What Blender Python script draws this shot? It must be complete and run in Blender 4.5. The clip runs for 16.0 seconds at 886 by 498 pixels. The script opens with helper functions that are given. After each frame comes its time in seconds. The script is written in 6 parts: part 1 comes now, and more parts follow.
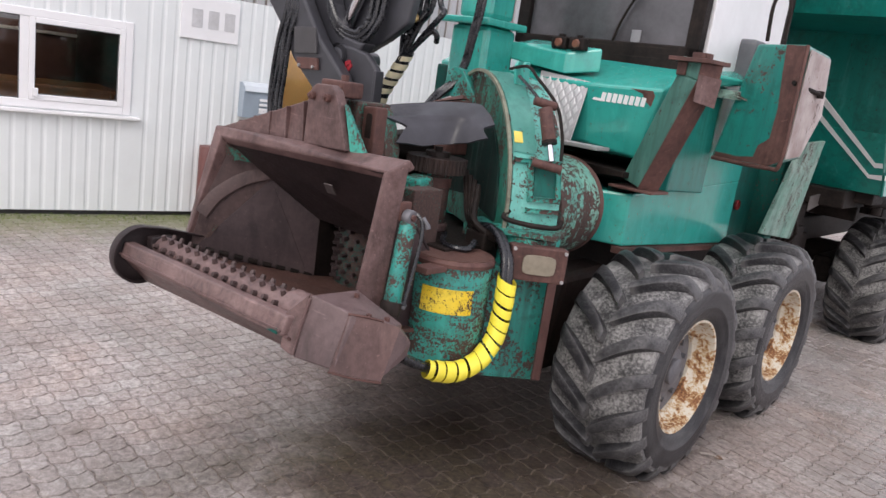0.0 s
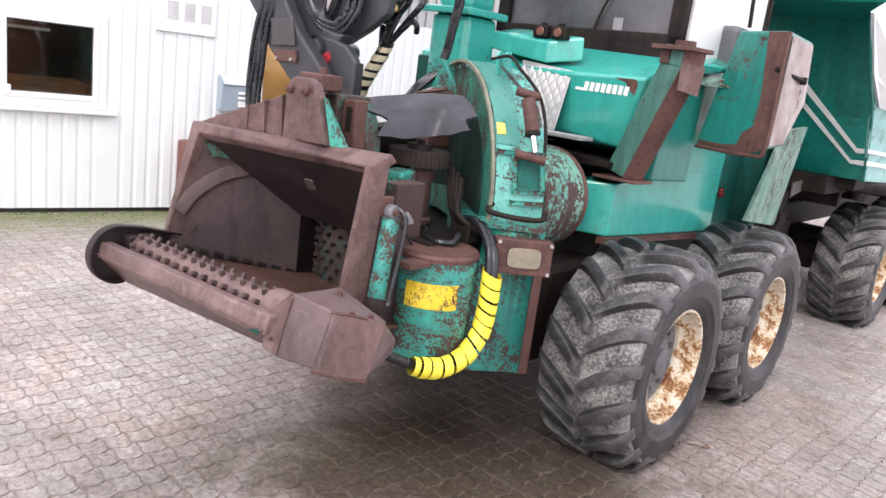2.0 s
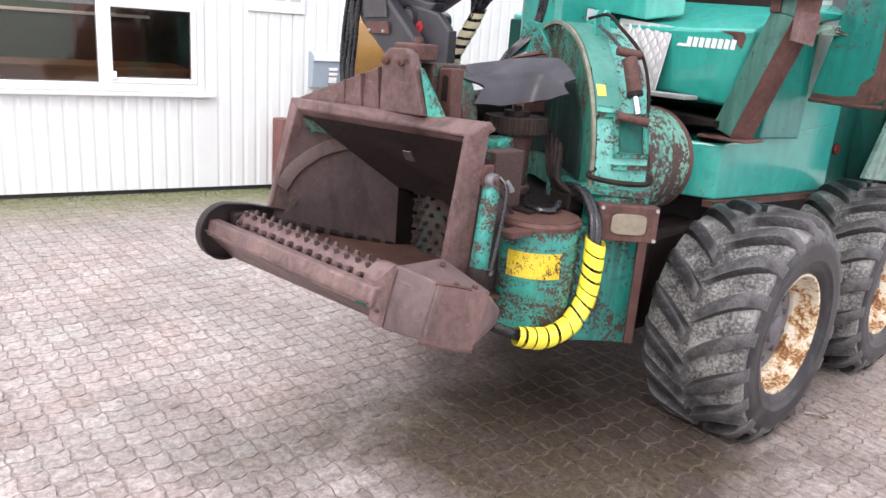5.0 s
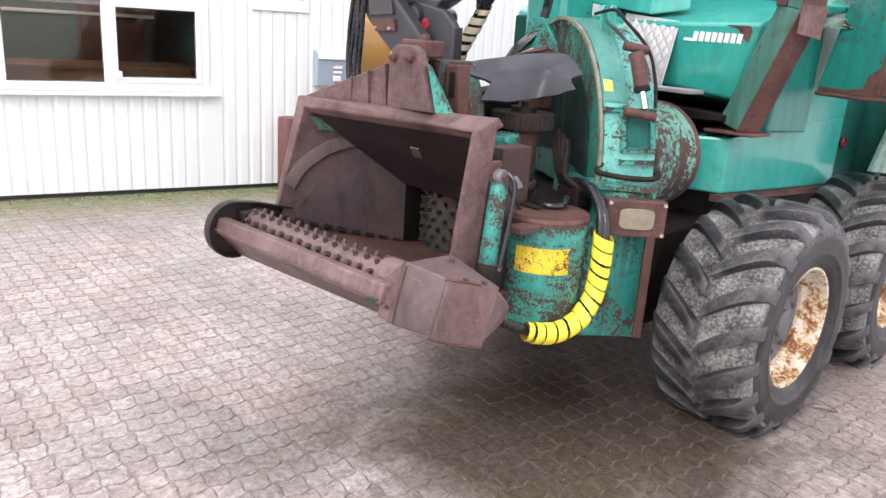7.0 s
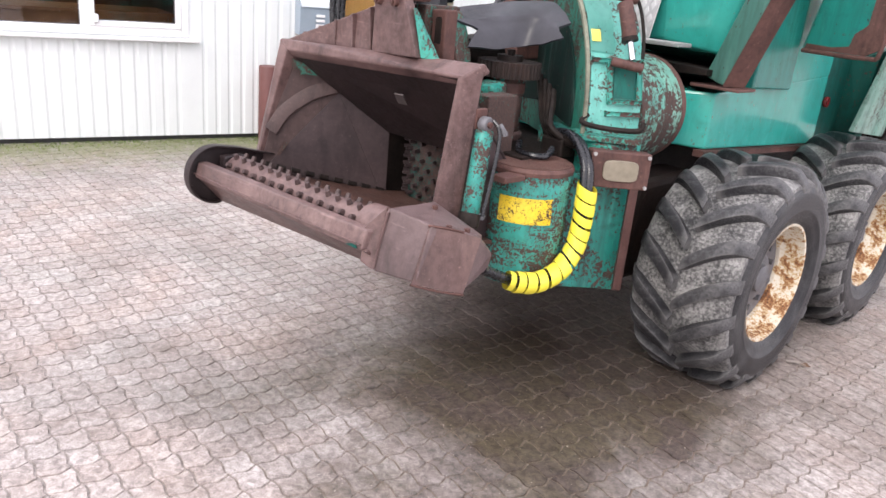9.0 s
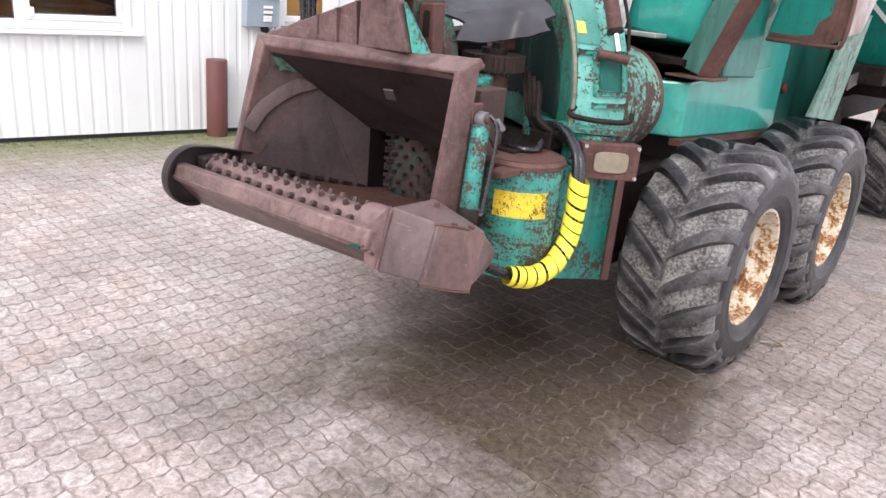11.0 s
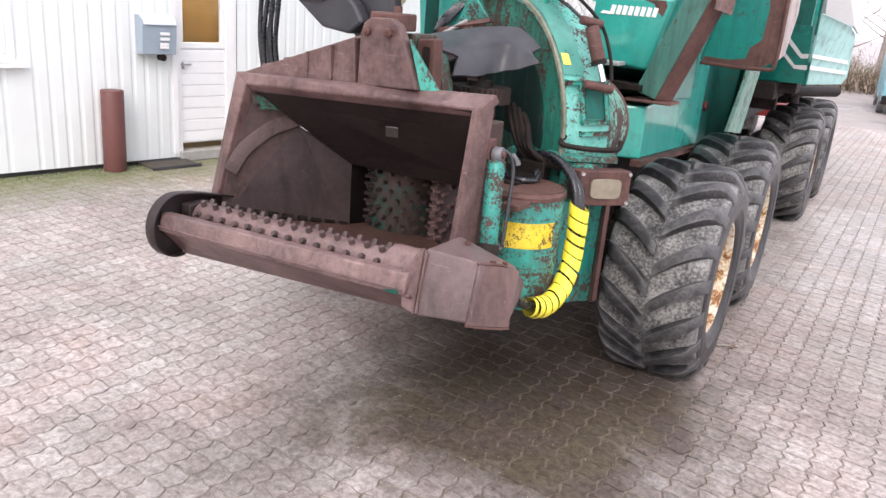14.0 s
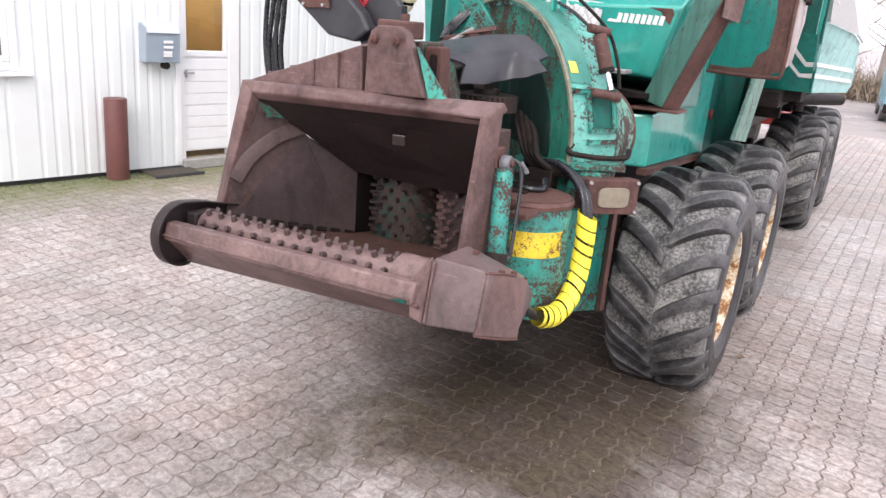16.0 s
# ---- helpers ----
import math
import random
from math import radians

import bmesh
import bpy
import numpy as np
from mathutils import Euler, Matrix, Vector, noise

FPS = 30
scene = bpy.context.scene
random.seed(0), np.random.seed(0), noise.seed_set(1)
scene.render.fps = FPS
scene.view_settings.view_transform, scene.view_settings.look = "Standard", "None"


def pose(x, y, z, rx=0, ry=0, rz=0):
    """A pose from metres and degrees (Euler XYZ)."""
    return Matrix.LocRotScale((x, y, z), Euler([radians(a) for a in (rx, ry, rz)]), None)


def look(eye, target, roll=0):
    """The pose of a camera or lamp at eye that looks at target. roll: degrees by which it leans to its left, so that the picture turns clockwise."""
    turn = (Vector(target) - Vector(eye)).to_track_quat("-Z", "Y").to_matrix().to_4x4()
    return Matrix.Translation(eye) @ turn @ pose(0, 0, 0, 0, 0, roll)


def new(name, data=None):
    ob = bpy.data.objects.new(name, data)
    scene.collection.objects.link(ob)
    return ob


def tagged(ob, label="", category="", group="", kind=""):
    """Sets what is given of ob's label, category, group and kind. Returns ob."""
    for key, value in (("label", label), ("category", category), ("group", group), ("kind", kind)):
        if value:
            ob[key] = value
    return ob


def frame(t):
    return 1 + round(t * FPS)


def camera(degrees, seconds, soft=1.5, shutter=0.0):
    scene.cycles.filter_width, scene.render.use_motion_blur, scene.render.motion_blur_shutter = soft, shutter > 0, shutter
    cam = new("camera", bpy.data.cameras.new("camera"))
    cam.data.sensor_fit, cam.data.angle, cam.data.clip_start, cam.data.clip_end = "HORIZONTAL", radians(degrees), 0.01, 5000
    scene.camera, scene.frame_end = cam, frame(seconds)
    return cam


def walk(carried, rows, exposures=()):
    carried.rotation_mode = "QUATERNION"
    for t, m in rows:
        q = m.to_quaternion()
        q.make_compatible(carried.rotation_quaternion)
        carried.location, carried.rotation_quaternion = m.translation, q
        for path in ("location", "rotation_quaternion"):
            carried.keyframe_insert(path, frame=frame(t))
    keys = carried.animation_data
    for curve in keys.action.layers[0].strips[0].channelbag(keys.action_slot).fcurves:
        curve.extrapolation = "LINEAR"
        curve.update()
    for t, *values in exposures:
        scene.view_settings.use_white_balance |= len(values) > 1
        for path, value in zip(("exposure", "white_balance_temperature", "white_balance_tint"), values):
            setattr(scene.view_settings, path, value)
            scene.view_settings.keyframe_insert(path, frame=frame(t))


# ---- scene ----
cam = camera(60.5, 16.0)
PATH = [
    (0, (-0.304, 0.814, 1.848), (-1.862, 1.989, 1.409), 8.2),
    (0.5, (-0.321, 0.843, 1.85), (-1.828, 2.079, 1.404), 8.5),
    (1, (-0.331, 0.848, 1.84), (-1.815, 2.107, 1.382), 9.1),
    (1.5, (-0.335, 0.848, 1.842), (-1.82, 2.102, 1.37), 8.6),
    (2, (-0.345, 0.845, 1.856), (-1.872, 2.052, 1.397), 7.5),
    (2.5, (-0.366, 0.847, 1.855), (-1.923, 2.017, 1.4), 6.4),
    (3, (-0.379, 0.848, 1.848), (-1.95, 1.987, 1.364), 5.9),
    (3.5, (-0.386, 0.84, 1.851), (-1.975, 1.951, 1.36), 5.4),
    (4, (-0.397, 0.824, 1.847), (-2.02, 1.873, 1.331), 4.7),
    (4.2, (-0.402, 0.827, 1.84), (-2.03, 1.86, 1.31), 4.7),
    (6.5, (-0.403, 0.804, 1.838), (-2.041, 1.801, 1.27), 3.9),
    (7, (-0.404, 0.802, 1.834), (-2.041, 1.802, 1.27), 3.8),
    (7.5, (-0.408, 0.796, 1.82), (-2.029, 1.796, 1.208), 4.4),
    (8, (-0.408, 0.792, 1.813), (-2.021, 1.788, 1.176), 4.5),
    (8.5, (-0.408, 0.801, 1.8), (-1.991, 1.829, 1.142), 5.1),
    (9, (-0.404, 0.794, 1.789), (-1.982, 1.828, 1.126), 5.4),
    (9.5, (-0.409, 0.789, 1.788), (-1.962, 1.848, 1.104), 6.0),
    (9.7, (-0.4, 0.785, 1.785), (-1.953, 1.843, 1.099), 5.9),
    (11.8, (-0.767, 0.429, 1.792), (-2.153, 1.725, 1.158), 3.6),
    (12, (-0.812, 0.378, 1.797), (-2.171, 1.709, 1.177), 3.0),
    (12.5, (-0.936, 0.226, 1.808), (-2.203, 1.643, 1.187), 2.7),
    (13, (-1.005, 0.165, 1.82), (-2.284, 1.584, 1.227), 4.0),
    (13.5, (-1.022, 0.18, 1.82), (-2.285, 1.615, 1.232), 4.5),
    (14, (-1.031, 0.185, 1.815), (-2.275, 1.627, 1.204), 4.8),
    (14.5, (-1.048, 0.189, 1.808), (-2.298, 1.627, 1.201), 5.2),
    (15, (-1.056, 0.194, 1.804), (-2.309, 1.628, 1.192), 4.7),
    (15.5, (-1.062, 0.19, 1.808), (-2.313, 1.633, 1.213), 4.9),
    (16, (-1.068, 0.188, 1.809), (-2.319, 1.632, 1.218), 4.8),
]
EXPOSURES = [(0.0, -0.57), (0.25, -0.38), (0.5, -0.15), (0.8, -0.02), (1.1, 0.03), (4.2, 0.03), (16.0, 0.03)]
walk(cam, [(t, look(eye, target, roll)) for t, eye, target, roll in PATH], EXPOSURES)

# ---- world, sun, exposure ----
world = bpy.data.worlds.new("overcast_sky")
scene.world = world
world.use_nodes = True
wn = world.node_tree.nodes
sky = wn.new("ShaderNodeTexSky")
sky.sky_type = "NISHITA"
sky.sun_disc = False
sky.sun_elevation, sky.sun_rotation = radians(38), radians(150)
sky.air_density, sky.dust_density, sky.ozone_density = 1.0, 6.0, 1.0
mixw = wn.new("ShaderNodeMixRGB")
mixw.inputs[0].default_value = 0.72
mixw.inputs[2].default_value = (19.5, 18.6, 20.4, 1)
world.node_tree.links.new(sky.outputs[0], mixw.inputs[1])
world.node_tree.links.new(mixw.outputs[0], wn["Background"].inputs[0])
wn["Background"].inputs[1].default_value = 0.15
sun = new("sun", bpy.data.lights.new("sun", "SUN"))
sun.data.energy, sun.data.angle, sun.data.color = 1.4, radians(25), (1.0, 0.96, 0.93)
sun.matrix_world = look((6, -8, 11), (0, 2, 0))


# ---- materials ----
class Mat:
    """A node material with a Principled shader and small helpers."""

    def __init__(self, name, color=(0.5, 0.5, 0.5), rough=0.6, metal=0.0, spec=0.5):
        self.m = bpy.data.materials.new(name)
        self.m.use_nodes = True
        self.t = self.m.node_tree
        self.b = self.t.nodes["Principled BSDF"]
        self.b.inputs["Base Color"].default_value = (*color, 1)
        self.b.inputs["Roughness"].default_value = rough
        self.b.inputs["Metallic"].default_value = metal
        self.b.inputs["Specular IOR Level"].default_value = spec
        self.co = self.t.nodes.new("ShaderNodeTexCoord").outputs["Object"]

    def link(self, a, b):
        self.t.links.new(a, b)

    def noise(self, scale, detail=5, rough=0.6, dist=0.0, stretch=None):
        n = self.t.nodes.new("ShaderNodeTexNoise")
        n.inputs["Scale"].default_value = scale
        n.inputs["Detail"].default_value = detail
        n.inputs["Roughness"].default_value = rough
        n.inputs["Distortion"].default_value = dist
        src = self.co
        if stretch:
            mp = self.t.nodes.new("ShaderNodeMapping")
            mp.inputs["Scale"].default_value = stretch
            self.link(src, mp.inputs[0])
            src = mp.outputs[0]
        self.link(src, n.inputs["Vector"])
        return n.outputs["Fac"]

    def ramp(self, fac, stops):
        r = self.t.nodes.new("ShaderNodeValToRGB")
        while len(r.color_ramp.elements) < len(stops):
            r.color_ramp.elements.new(0.5)
        for e, (p, c) in zip(r.color_ramp.elements, stops):
            e.position = p
            e.color = (*c, 1) if isinstance(c, tuple) else (c, c, c, 1)
        self.link(fac, r.inputs[0])
        return r.outputs[0]

    def mix(self, fac, a, b, kind="MIX"):
        n = self.t.nodes.new("ShaderNodeMixRGB")
        n.blend_type = kind
        for v, s in ((fac, n.inputs[0]), (a, n.inputs[1]), (b, n.inputs[2])):
            if isinstance(v, tuple):
                s.default_value = (*v, 1)
            elif isinstance(v, (int, float)):
                s.default_value = v
            else:
                self.link(v, s)
        return n.outputs[0]

    def random(self):
        return self.t.nodes.new("ShaderNodeObjectInfo").outputs["Random"]

    def island(self):
        return self.t.nodes.new("ShaderNodeNewGeometry").outputs["Random Per Island"]

    def color(self, c):
        self.link(c, self.b.inputs["Base Color"])
        return self

    def rough(self, c):
        self.link(c, self.b.inputs["Roughness"])
        return self

    def bump(self, h, strength=0.3, distance=0.01):
        n = self.t.nodes.new("ShaderNodeBump")
        n.inputs["Strength"].default_value = strength
        n.inputs["Distance"].default_value = distance
        self.link(h, n.inputs["Height"])
        self.link(n.outputs[0], self.b.inputs["Normal"])
        return self


def worn_paint(name, paint, paint2, chips, rough=0.35, scale=1.0, streak=0.5, dirt=0.8, spec=0.5, stretch=None):
    """Old machine paint: faded areas, grime, chipped patches down to rusty primer, vertical dirt streaks."""
    k = Mat(name, spec=spec)
    big = k.noise(2.2 * scale, 4, 0.6)
    base = k.mix(k.ramp(big, [(0.35, 0.0), (0.68, 1.0)]), paint, paint2)
    st = k.ramp(k.noise(1.0, 5, 0.65, 0.2, (17, 17, 1.3)), [(0.46, 0.0), (0.72, 1.0)])
    base = k.mix(k.mix(1.0, st, (streak,) * 3, "MULTIPLY"), base, tuple(v * 0.35 + 0.012 for v in paint))
    pale = k.ramp(k.noise(1.0, 5, 0.65, 0.3, (11, 11, 1.6)), [(0.56, 0.0), (0.78, 0.6 * dirt)])
    base = k.mix(pale, base, tuple(min(1, v * 1.5 + 0.1) for v in paint2))
    grime = k.ramp(k.noise(7.0, 9, 0.72, 0.5), [(0.5, 0.0), (0.74, dirt)])
    base = k.mix(grime, base, tuple(v * 0.3 + 0.01 for v in paint))
    n1 = k.noise(5.0 * scale, 10, 0.7, 0.35, stretch)
    n2 = k.noise(38.0 * scale, 6, 0.7)
    n3 = k.noise(1.6, 3, 0.5)
    mask = k.ramp(k.mix(0.38, k.mix(0.35, n1, n3), n2), [(chips - 0.01, 0.0), (chips + 0.006, 1.0)])
    speck = k.ramp(k.noise(60, 4, 0.6, 0.0, (1, 1, 0.55)), [(0.66, 0.0), (0.69, 1.0)])
    mask = k.mix(1.0, mask, speck, "LIGHTEN")
    rust = k.ramp(n2, [(0.3, (0.022, 0.015, 0.014)), (0.55, (0.06, 0.034, 0.028)), (0.75, (0.12, 0.066, 0.052))])
    k.color(k.mix(mask, base, rust))
    k.rough(k.ramp(mask, [(0.0, rough), (1.0, 0.8)]))
    inv = k.ramp(mask, [(0.0, 1.0), (1.0, 0.0)])
    return k.bump(k.mix(0.15, inv, n2), 0.5, 0.004).m


def lacquered(m, weight=0.5):
    """A clear glossy film over the paint."""
    b = m.node_tree.nodes["Principled BSDF"]
    b.inputs["Coat Weight"].default_value = weight
    b.inputs["Coat Roughness"].default_value = 0.07
    return m


def rusty(name, dark, mid, light, scale=1.0, rough=0.62):
    k = Mat(name, spec=0.35)
    a, b, c = k.noise(3.0 * scale, 8, 0.65, 0.3), k.noise(26 * scale, 8, 0.72), k.noise(140 * scale, 3, 0.6)
    col = k.mix(0.4, k.ramp(a, [(0.34, dark), (0.5, mid), (0.68, light)]), k.ramp(b, [(0.32, dark), (0.6, light)]))
    wash = k.ramp(k.noise(1.0, 5, 0.7, 0.4, (9, 9, 2.5)), [(0.5, 0.0), (0.75, 0.75)])
    col = k.mix(wash, col, tuple(v * 0.45 for v in dark))
    scr = k.ramp(k.noise(1.0, 4, 0.6, 0.1, (3, 70, 70)), [(0.62, 0.0), (0.72, 0.5)])
    col = k.mix(scr, col, tuple(min(1, v * 1.5) for v in light))
    k.color(col)
    k.rough(k.ramp(b, [(0.2, rough - 0.16), (0.8, rough + 0.2)]))
    return k.bump(k.mix(0.4, b, c), 0.5, 0.004).m


def plain(name, c, rough=0.5, metal=0.0, var=0.25, scale=8, bump=0.15):
    k = Mat(name, c, rough, metal)
    n = k.noise(scale, 8, 0.65)
    k.color(k.ramp(n, [(0.25, tuple(v * (1 - var) for v in c)), (0.75, tuple(min(1, v * (1 + var)) for v in c))]))
    k.rough(k.ramp(k.noise(scale * 3, 5), [(0.2, max(0.02, rough - 0.1)), (0.8, min(1, rough + 0.12))]))
    return k.bump(k.noise(scale * 12, 4), bump, 0.003).m


TEAL, TEAL2, DEEP = (0.013, 0.215, 0.176), (0.045, 0.32, 0.275), (0.004, 0.12, 0.09)
green = lacquered(worn_paint("green_paint", (0.028, 0.33, 0.275), (0.05, 0.39, 0.33), 0.63, 0.25, 0.8, 0.22, 0.4))
green_worn = worn_paint("green_paint_chipped", TEAL, TEAL2, 0.545, 0.36, 2.2, 0.6)
green_drum = worn_paint("drum_green_paint", TEAL, TEAL2, 0.512, 0.4, 2.4, 0.7, 0.9, stretch=(0.55, 0.55, 1.6))
green_hanger = worn_paint("hanger_green_paint", (0.012, 0.12, 0.085), (0.03, 0.17, 0.125), 0.465, 0.5, 2.6, 0.8, stretch=(1.5, 1.5, 0.6))
green_tank = lacquered(worn_paint("tank_green_paint", (0.012, 0.175, 0.147), TEAL, 0.6, 0.35, 1.3, 0.5), 0.3)
green_half = worn_paint("green_paint_half_gone", TEAL, (0.05, 0.36, 0.28), 0.5, 0.45, 2.0, 0.4)
green_flaked = worn_paint("big_flaked_green", (0.03, 0.27, 0.22), (0.2, 0.42, 0.33), 0.495, 0.45, 1.1, 0.4, 0.9, stretch=(1.4, 1.4, 0.7))
# dark copy of the green; shade of recessed panels is put into it
green_dark = worn_paint("dark_shaded_green", (0.004, 0.07, 0.056), (0.005, 0.105, 0.084), 0.57, 0.6, 1.2, 0.7, spec=0.25)
# duller copy of the green: the arm's shaded facet put into colour
green_dull = worn_paint("shaded_dull_green", (0.05, 0.15, 0.12), (0.075, 0.19, 0.155), 0.6, 0.4, 1.4, 0.6, 0.6)
scraped_white = worn_paint("scraped_white_primer", (0.24, 0.17, 0.155), (0.56, 0.52, 0.5), 0.6, 0.5, 1.3, 0.4, 0.3)
green_pale = worn_paint("pale_flaking_green_paint", (0.15, 0.3, 0.24), (0.28, 0.38, 0.33), 0.56, 0.7, 3.0, 0.6)
cont_green = worn_paint("container_green", (0.006, 0.2, 0.165), (0.009, 0.24, 0.195), 0.68, 0.35, 0.6, 0.4)
# paler copy of the container green, for the strongly lit side sheets
cont_pale = worn_paint("container_lit_green", (0.3, 0.58, 0.56), (0.42, 0.68, 0.66), 0.75, 0.3, 0.8, 0.3)
brown = rusty("brown_worn_steel", (0.042, 0.023, 0.022), (0.106, 0.06, 0.055), (0.19, 0.125, 0.118), 1.3, 0.44)
brown_light = rusty("dusty_brown_steel", (0.055, 0.034, 0.033), (0.13, 0.082, 0.077), (0.235, 0.16, 0.15), 1.4, 0.44)
# black steel, deepened further for the shade on the hopper ceiling
shaded_black = rusty("shaded_black_steel", (0.01, 0.007, 0.007), (0.021, 0.014, 0.015), (0.038, 0.026, 0.026), 1.4, 0.5)
brown_red = rusty("red_brown_primer", (0.045, 0.021, 0.018), (0.085, 0.04, 0.034), (0.14, 0.072, 0.06), 1.6)
brown_house = rusty("satin_brown_plate", (0.062, 0.042, 0.041), (0.105, 0.072, 0.07), (0.15, 0.106, 0.104), 0.9, 0.4)
brown_cap = rusty("red_brown_bare_steel", (0.06, 0.035, 0.033), (0.115, 0.068, 0.062), (0.175, 0.112, 0.1), 1.0, 0.42)
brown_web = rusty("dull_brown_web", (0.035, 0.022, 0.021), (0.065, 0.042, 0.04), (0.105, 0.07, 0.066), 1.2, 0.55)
# scoured steel with the enclosed hopper's shade put into the colour
steel_dark = rusty("scoured_shaded_steel", (0.022, 0.014, 0.015), (0.043, 0.028, 0.029), (0.066, 0.045, 0.046), 1.2, 0.5)
floor_steel = rusty("rusty_tray_steel", (0.05, 0.026, 0.021), (0.095, 0.046, 0.036), (0.14, 0.08, 0.066), 2.0, 0.45)
# oily black steel, deepened to carry the shade of deep, hidden places
under = rusty("oily_shaded_steel", (0.006, 0.005, 0.005), (0.013, 0.011, 0.01), (0.03, 0.022, 0.019), 2.0, 0.5)
roller_green = worn_paint("roller_green_black", (0.008, 0.045, 0.037), (0.012, 0.07, 0.056), 0.5, 0.6, 3.0, 0.6)
# rust darkened so that the gear looks shaded by the flap
gear_rust = rusty("shaded_gear_rust", (0.008, 0.006, 0.005), (0.017, 0.011, 0.01), (0.04, 0.023, 0.018), 2.0, 0.6)
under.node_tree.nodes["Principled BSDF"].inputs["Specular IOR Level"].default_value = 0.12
grey_crane = plain("crane_grey_paint", (0.034, 0.034, 0.04), 0.36, 0.0, 0.4, 6)
rubber_hose = plain("hose_rubber", (0.011, 0.012, 0.015), 0.26, 0.0, 0.3, 20)
rubber_flap = plain("rubber_sheet", (0.032, 0.032, 0.039), 0.38, 0.0, 0.4, 7)
rubber_flap.node_tree.nodes["Principled BSDF"].inputs["Specular IOR Level"].default_value = 0.42
chrome = Mat("chrome_rod", (0.7, 0.7, 0.72), 0.18, 1.0).m
alu = plain("aluminium_plate", (0.4, 0.4, 0.4), 0.42, 0.5, 0.25, 14)
# the grey in this base colour stands for reflections on the glass
glass_dark = plain("cab_glass", (0.08, 0.078, 0.084), 0.16, 0.0, 0.45, 3.5, 0.02)
white_letter = plain("white_lettering", (0.78, 0.8, 0.8), 0.5, 0.0, 0.08)
yellow_label = worn_paint("yellow_label", (0.72, 0.5, 0.012), (0.75, 0.58, 0.06), 0.535, 0.45, 4.0, 0.1)
yellow_wrap = plain("yellow_spiral_guard", (0.84, 0.73, 0.06), 0.38, 0.0, 0.12, 10)
cream_wrap = plain("cream_spiral_guard", (0.74, 0.68, 0.47), 0.45, 0.0, 0.2, 10)
lens_mat = plain("lamp_lens", (0.21, 0.185, 0.14), 0.18, 0.0, 0.2, 30)
amber = plain("brown_lens", (0.16, 0.075, 0.05), 0.15)
faded_red = plain("faded_red_paint", (0.3, 0.02, 0.03), 0.5)
red_lens = plain("red_lens", (0.14, 0.008, 0.01), 0.2)


def tyre_rubber(name, lo, hi, dust_lo, dust_hi, at, wide, grit):
    """Rubber with dried grey mud: soft patches, with fine grit where it lies thick."""
    k = Mat(name, spec=0.3)
    a, b = k.noise(5.5, 6, 0.62, 0.3), k.noise(70, 5, 0.75)
    dust = k.ramp(k.mix(grit, a, b), [(at, 0.0), (at + wide, 1.0)])
    c = k.mix(dust, k.ramp(a, [(0.3, lo), (0.7, hi)]), k.ramp(k.mix(0.5, a, b), [(0.35, dust_lo), (0.65, dust_hi)]))
    spots = k.ramp(k.noise(210, 3, 0.6), [(0.66, 0.0), (0.72, grit * 0.7)])
    pt = k.t.nodes.new("ShaderNodeNewGeometry").outputs["Pointiness"]
    edge = k.mix(1.0, k.ramp(pt, [(0.525, 0.0), (0.57, 0.55)]), k.ramp(k.noise(14, 5, 0.7), [(0.35, 0.2), (0.6, 1.0)]), "MULTIPLY")
    k.color(k.mix(edge, k.mix(spots, c, (0.34, 0.33, 0.32)), (0.2, 0.195, 0.19)))
    k.rough(k.ramp(dust, [(0.0, 0.34), (1.0, 0.62)]))
    return k.bump(b, 0.25 + grit * 0.6, 0.006).m


def rim_paint():
    k = Mat("rusted_cream_rim")
    a, b = k.noise(7, 9, 0.72, 0.6), k.noise(60, 6, 0.7)
    f = k.mix(0.35, a, b)
    k.color(k.ramp(f, [(0.47, (0.62, 0.58, 0.49)), (0.505, (0.5, 0.37, 0.2)), (0.54, (0.27, 0.115, 0.04)), (0.6, (0.07, 0.034, 0.018))]))
    k.rough(k.ramp(a, [(0.4, 0.4), (0.6, 0.85)]))
    return k.bump(a, 0.4, 0.005).m


rubber = tyre_rubber("tyre_rubber", (0.02, 0.02, 0.022), (0.042, 0.041, 0.042), (0.058, 0.058, 0.059), (0.34, 0.335, 0.325), 0.41, 0.16, 0.62)
lug_rubber = tyre_rubber("lug_rubber", (0.011, 0.011, 0.013), (0.026, 0.026, 0.029), (0.045, 0.045, 0.048), (0.15, 0.148, 0.15), 0.46, 0.24, 0.35)
wall_rubber = tyre_rubber("sidewall_rubber", (0.014, 0.014, 0.016), (0.027, 0.027, 0.03), (0.04, 0.04, 0.041), (0.1, 0.098, 0.097), 0.48, 0.24, 0.12)
rimpaint = rim_paint()
hubgrey = plain("hub_grey", (0.13, 0.13, 0.14), 0.55, 0.2, 0.4, 12)


# ---- mesh helpers ----
def finish(name, bm, material, parent=None, label="", smooth=False):
    bmesh.ops.recalc_face_normals(bm, faces=bm.faces)
    me = bpy.data.meshes.new(name)
    bm.to_mesh(me)
    bm.free()
    if material:
        me.materials.append(material)
    if smooth:
        for p in me.polygons:
            p.use_smooth = True
        me.set_sharp_from_angle(angle=radians(38))
    ob = new(name, me)
    if parent:
        ob.parent = parent
    return tagged(ob, label)


def part(name, bm, material, parent, label="", smooth=False):
    return finish(name, bm, material, parent, label, smooth)


def joined(*bms):
    """One bmesh out of several."""
    out = bms[0]
    for b in bms[1:]:
        me = bpy.data.meshes.new("tmp")
        b.to_mesh(me)
        out.from_mesh(me)
        bpy.data.meshes.remove(me)
        b.free()
    return out


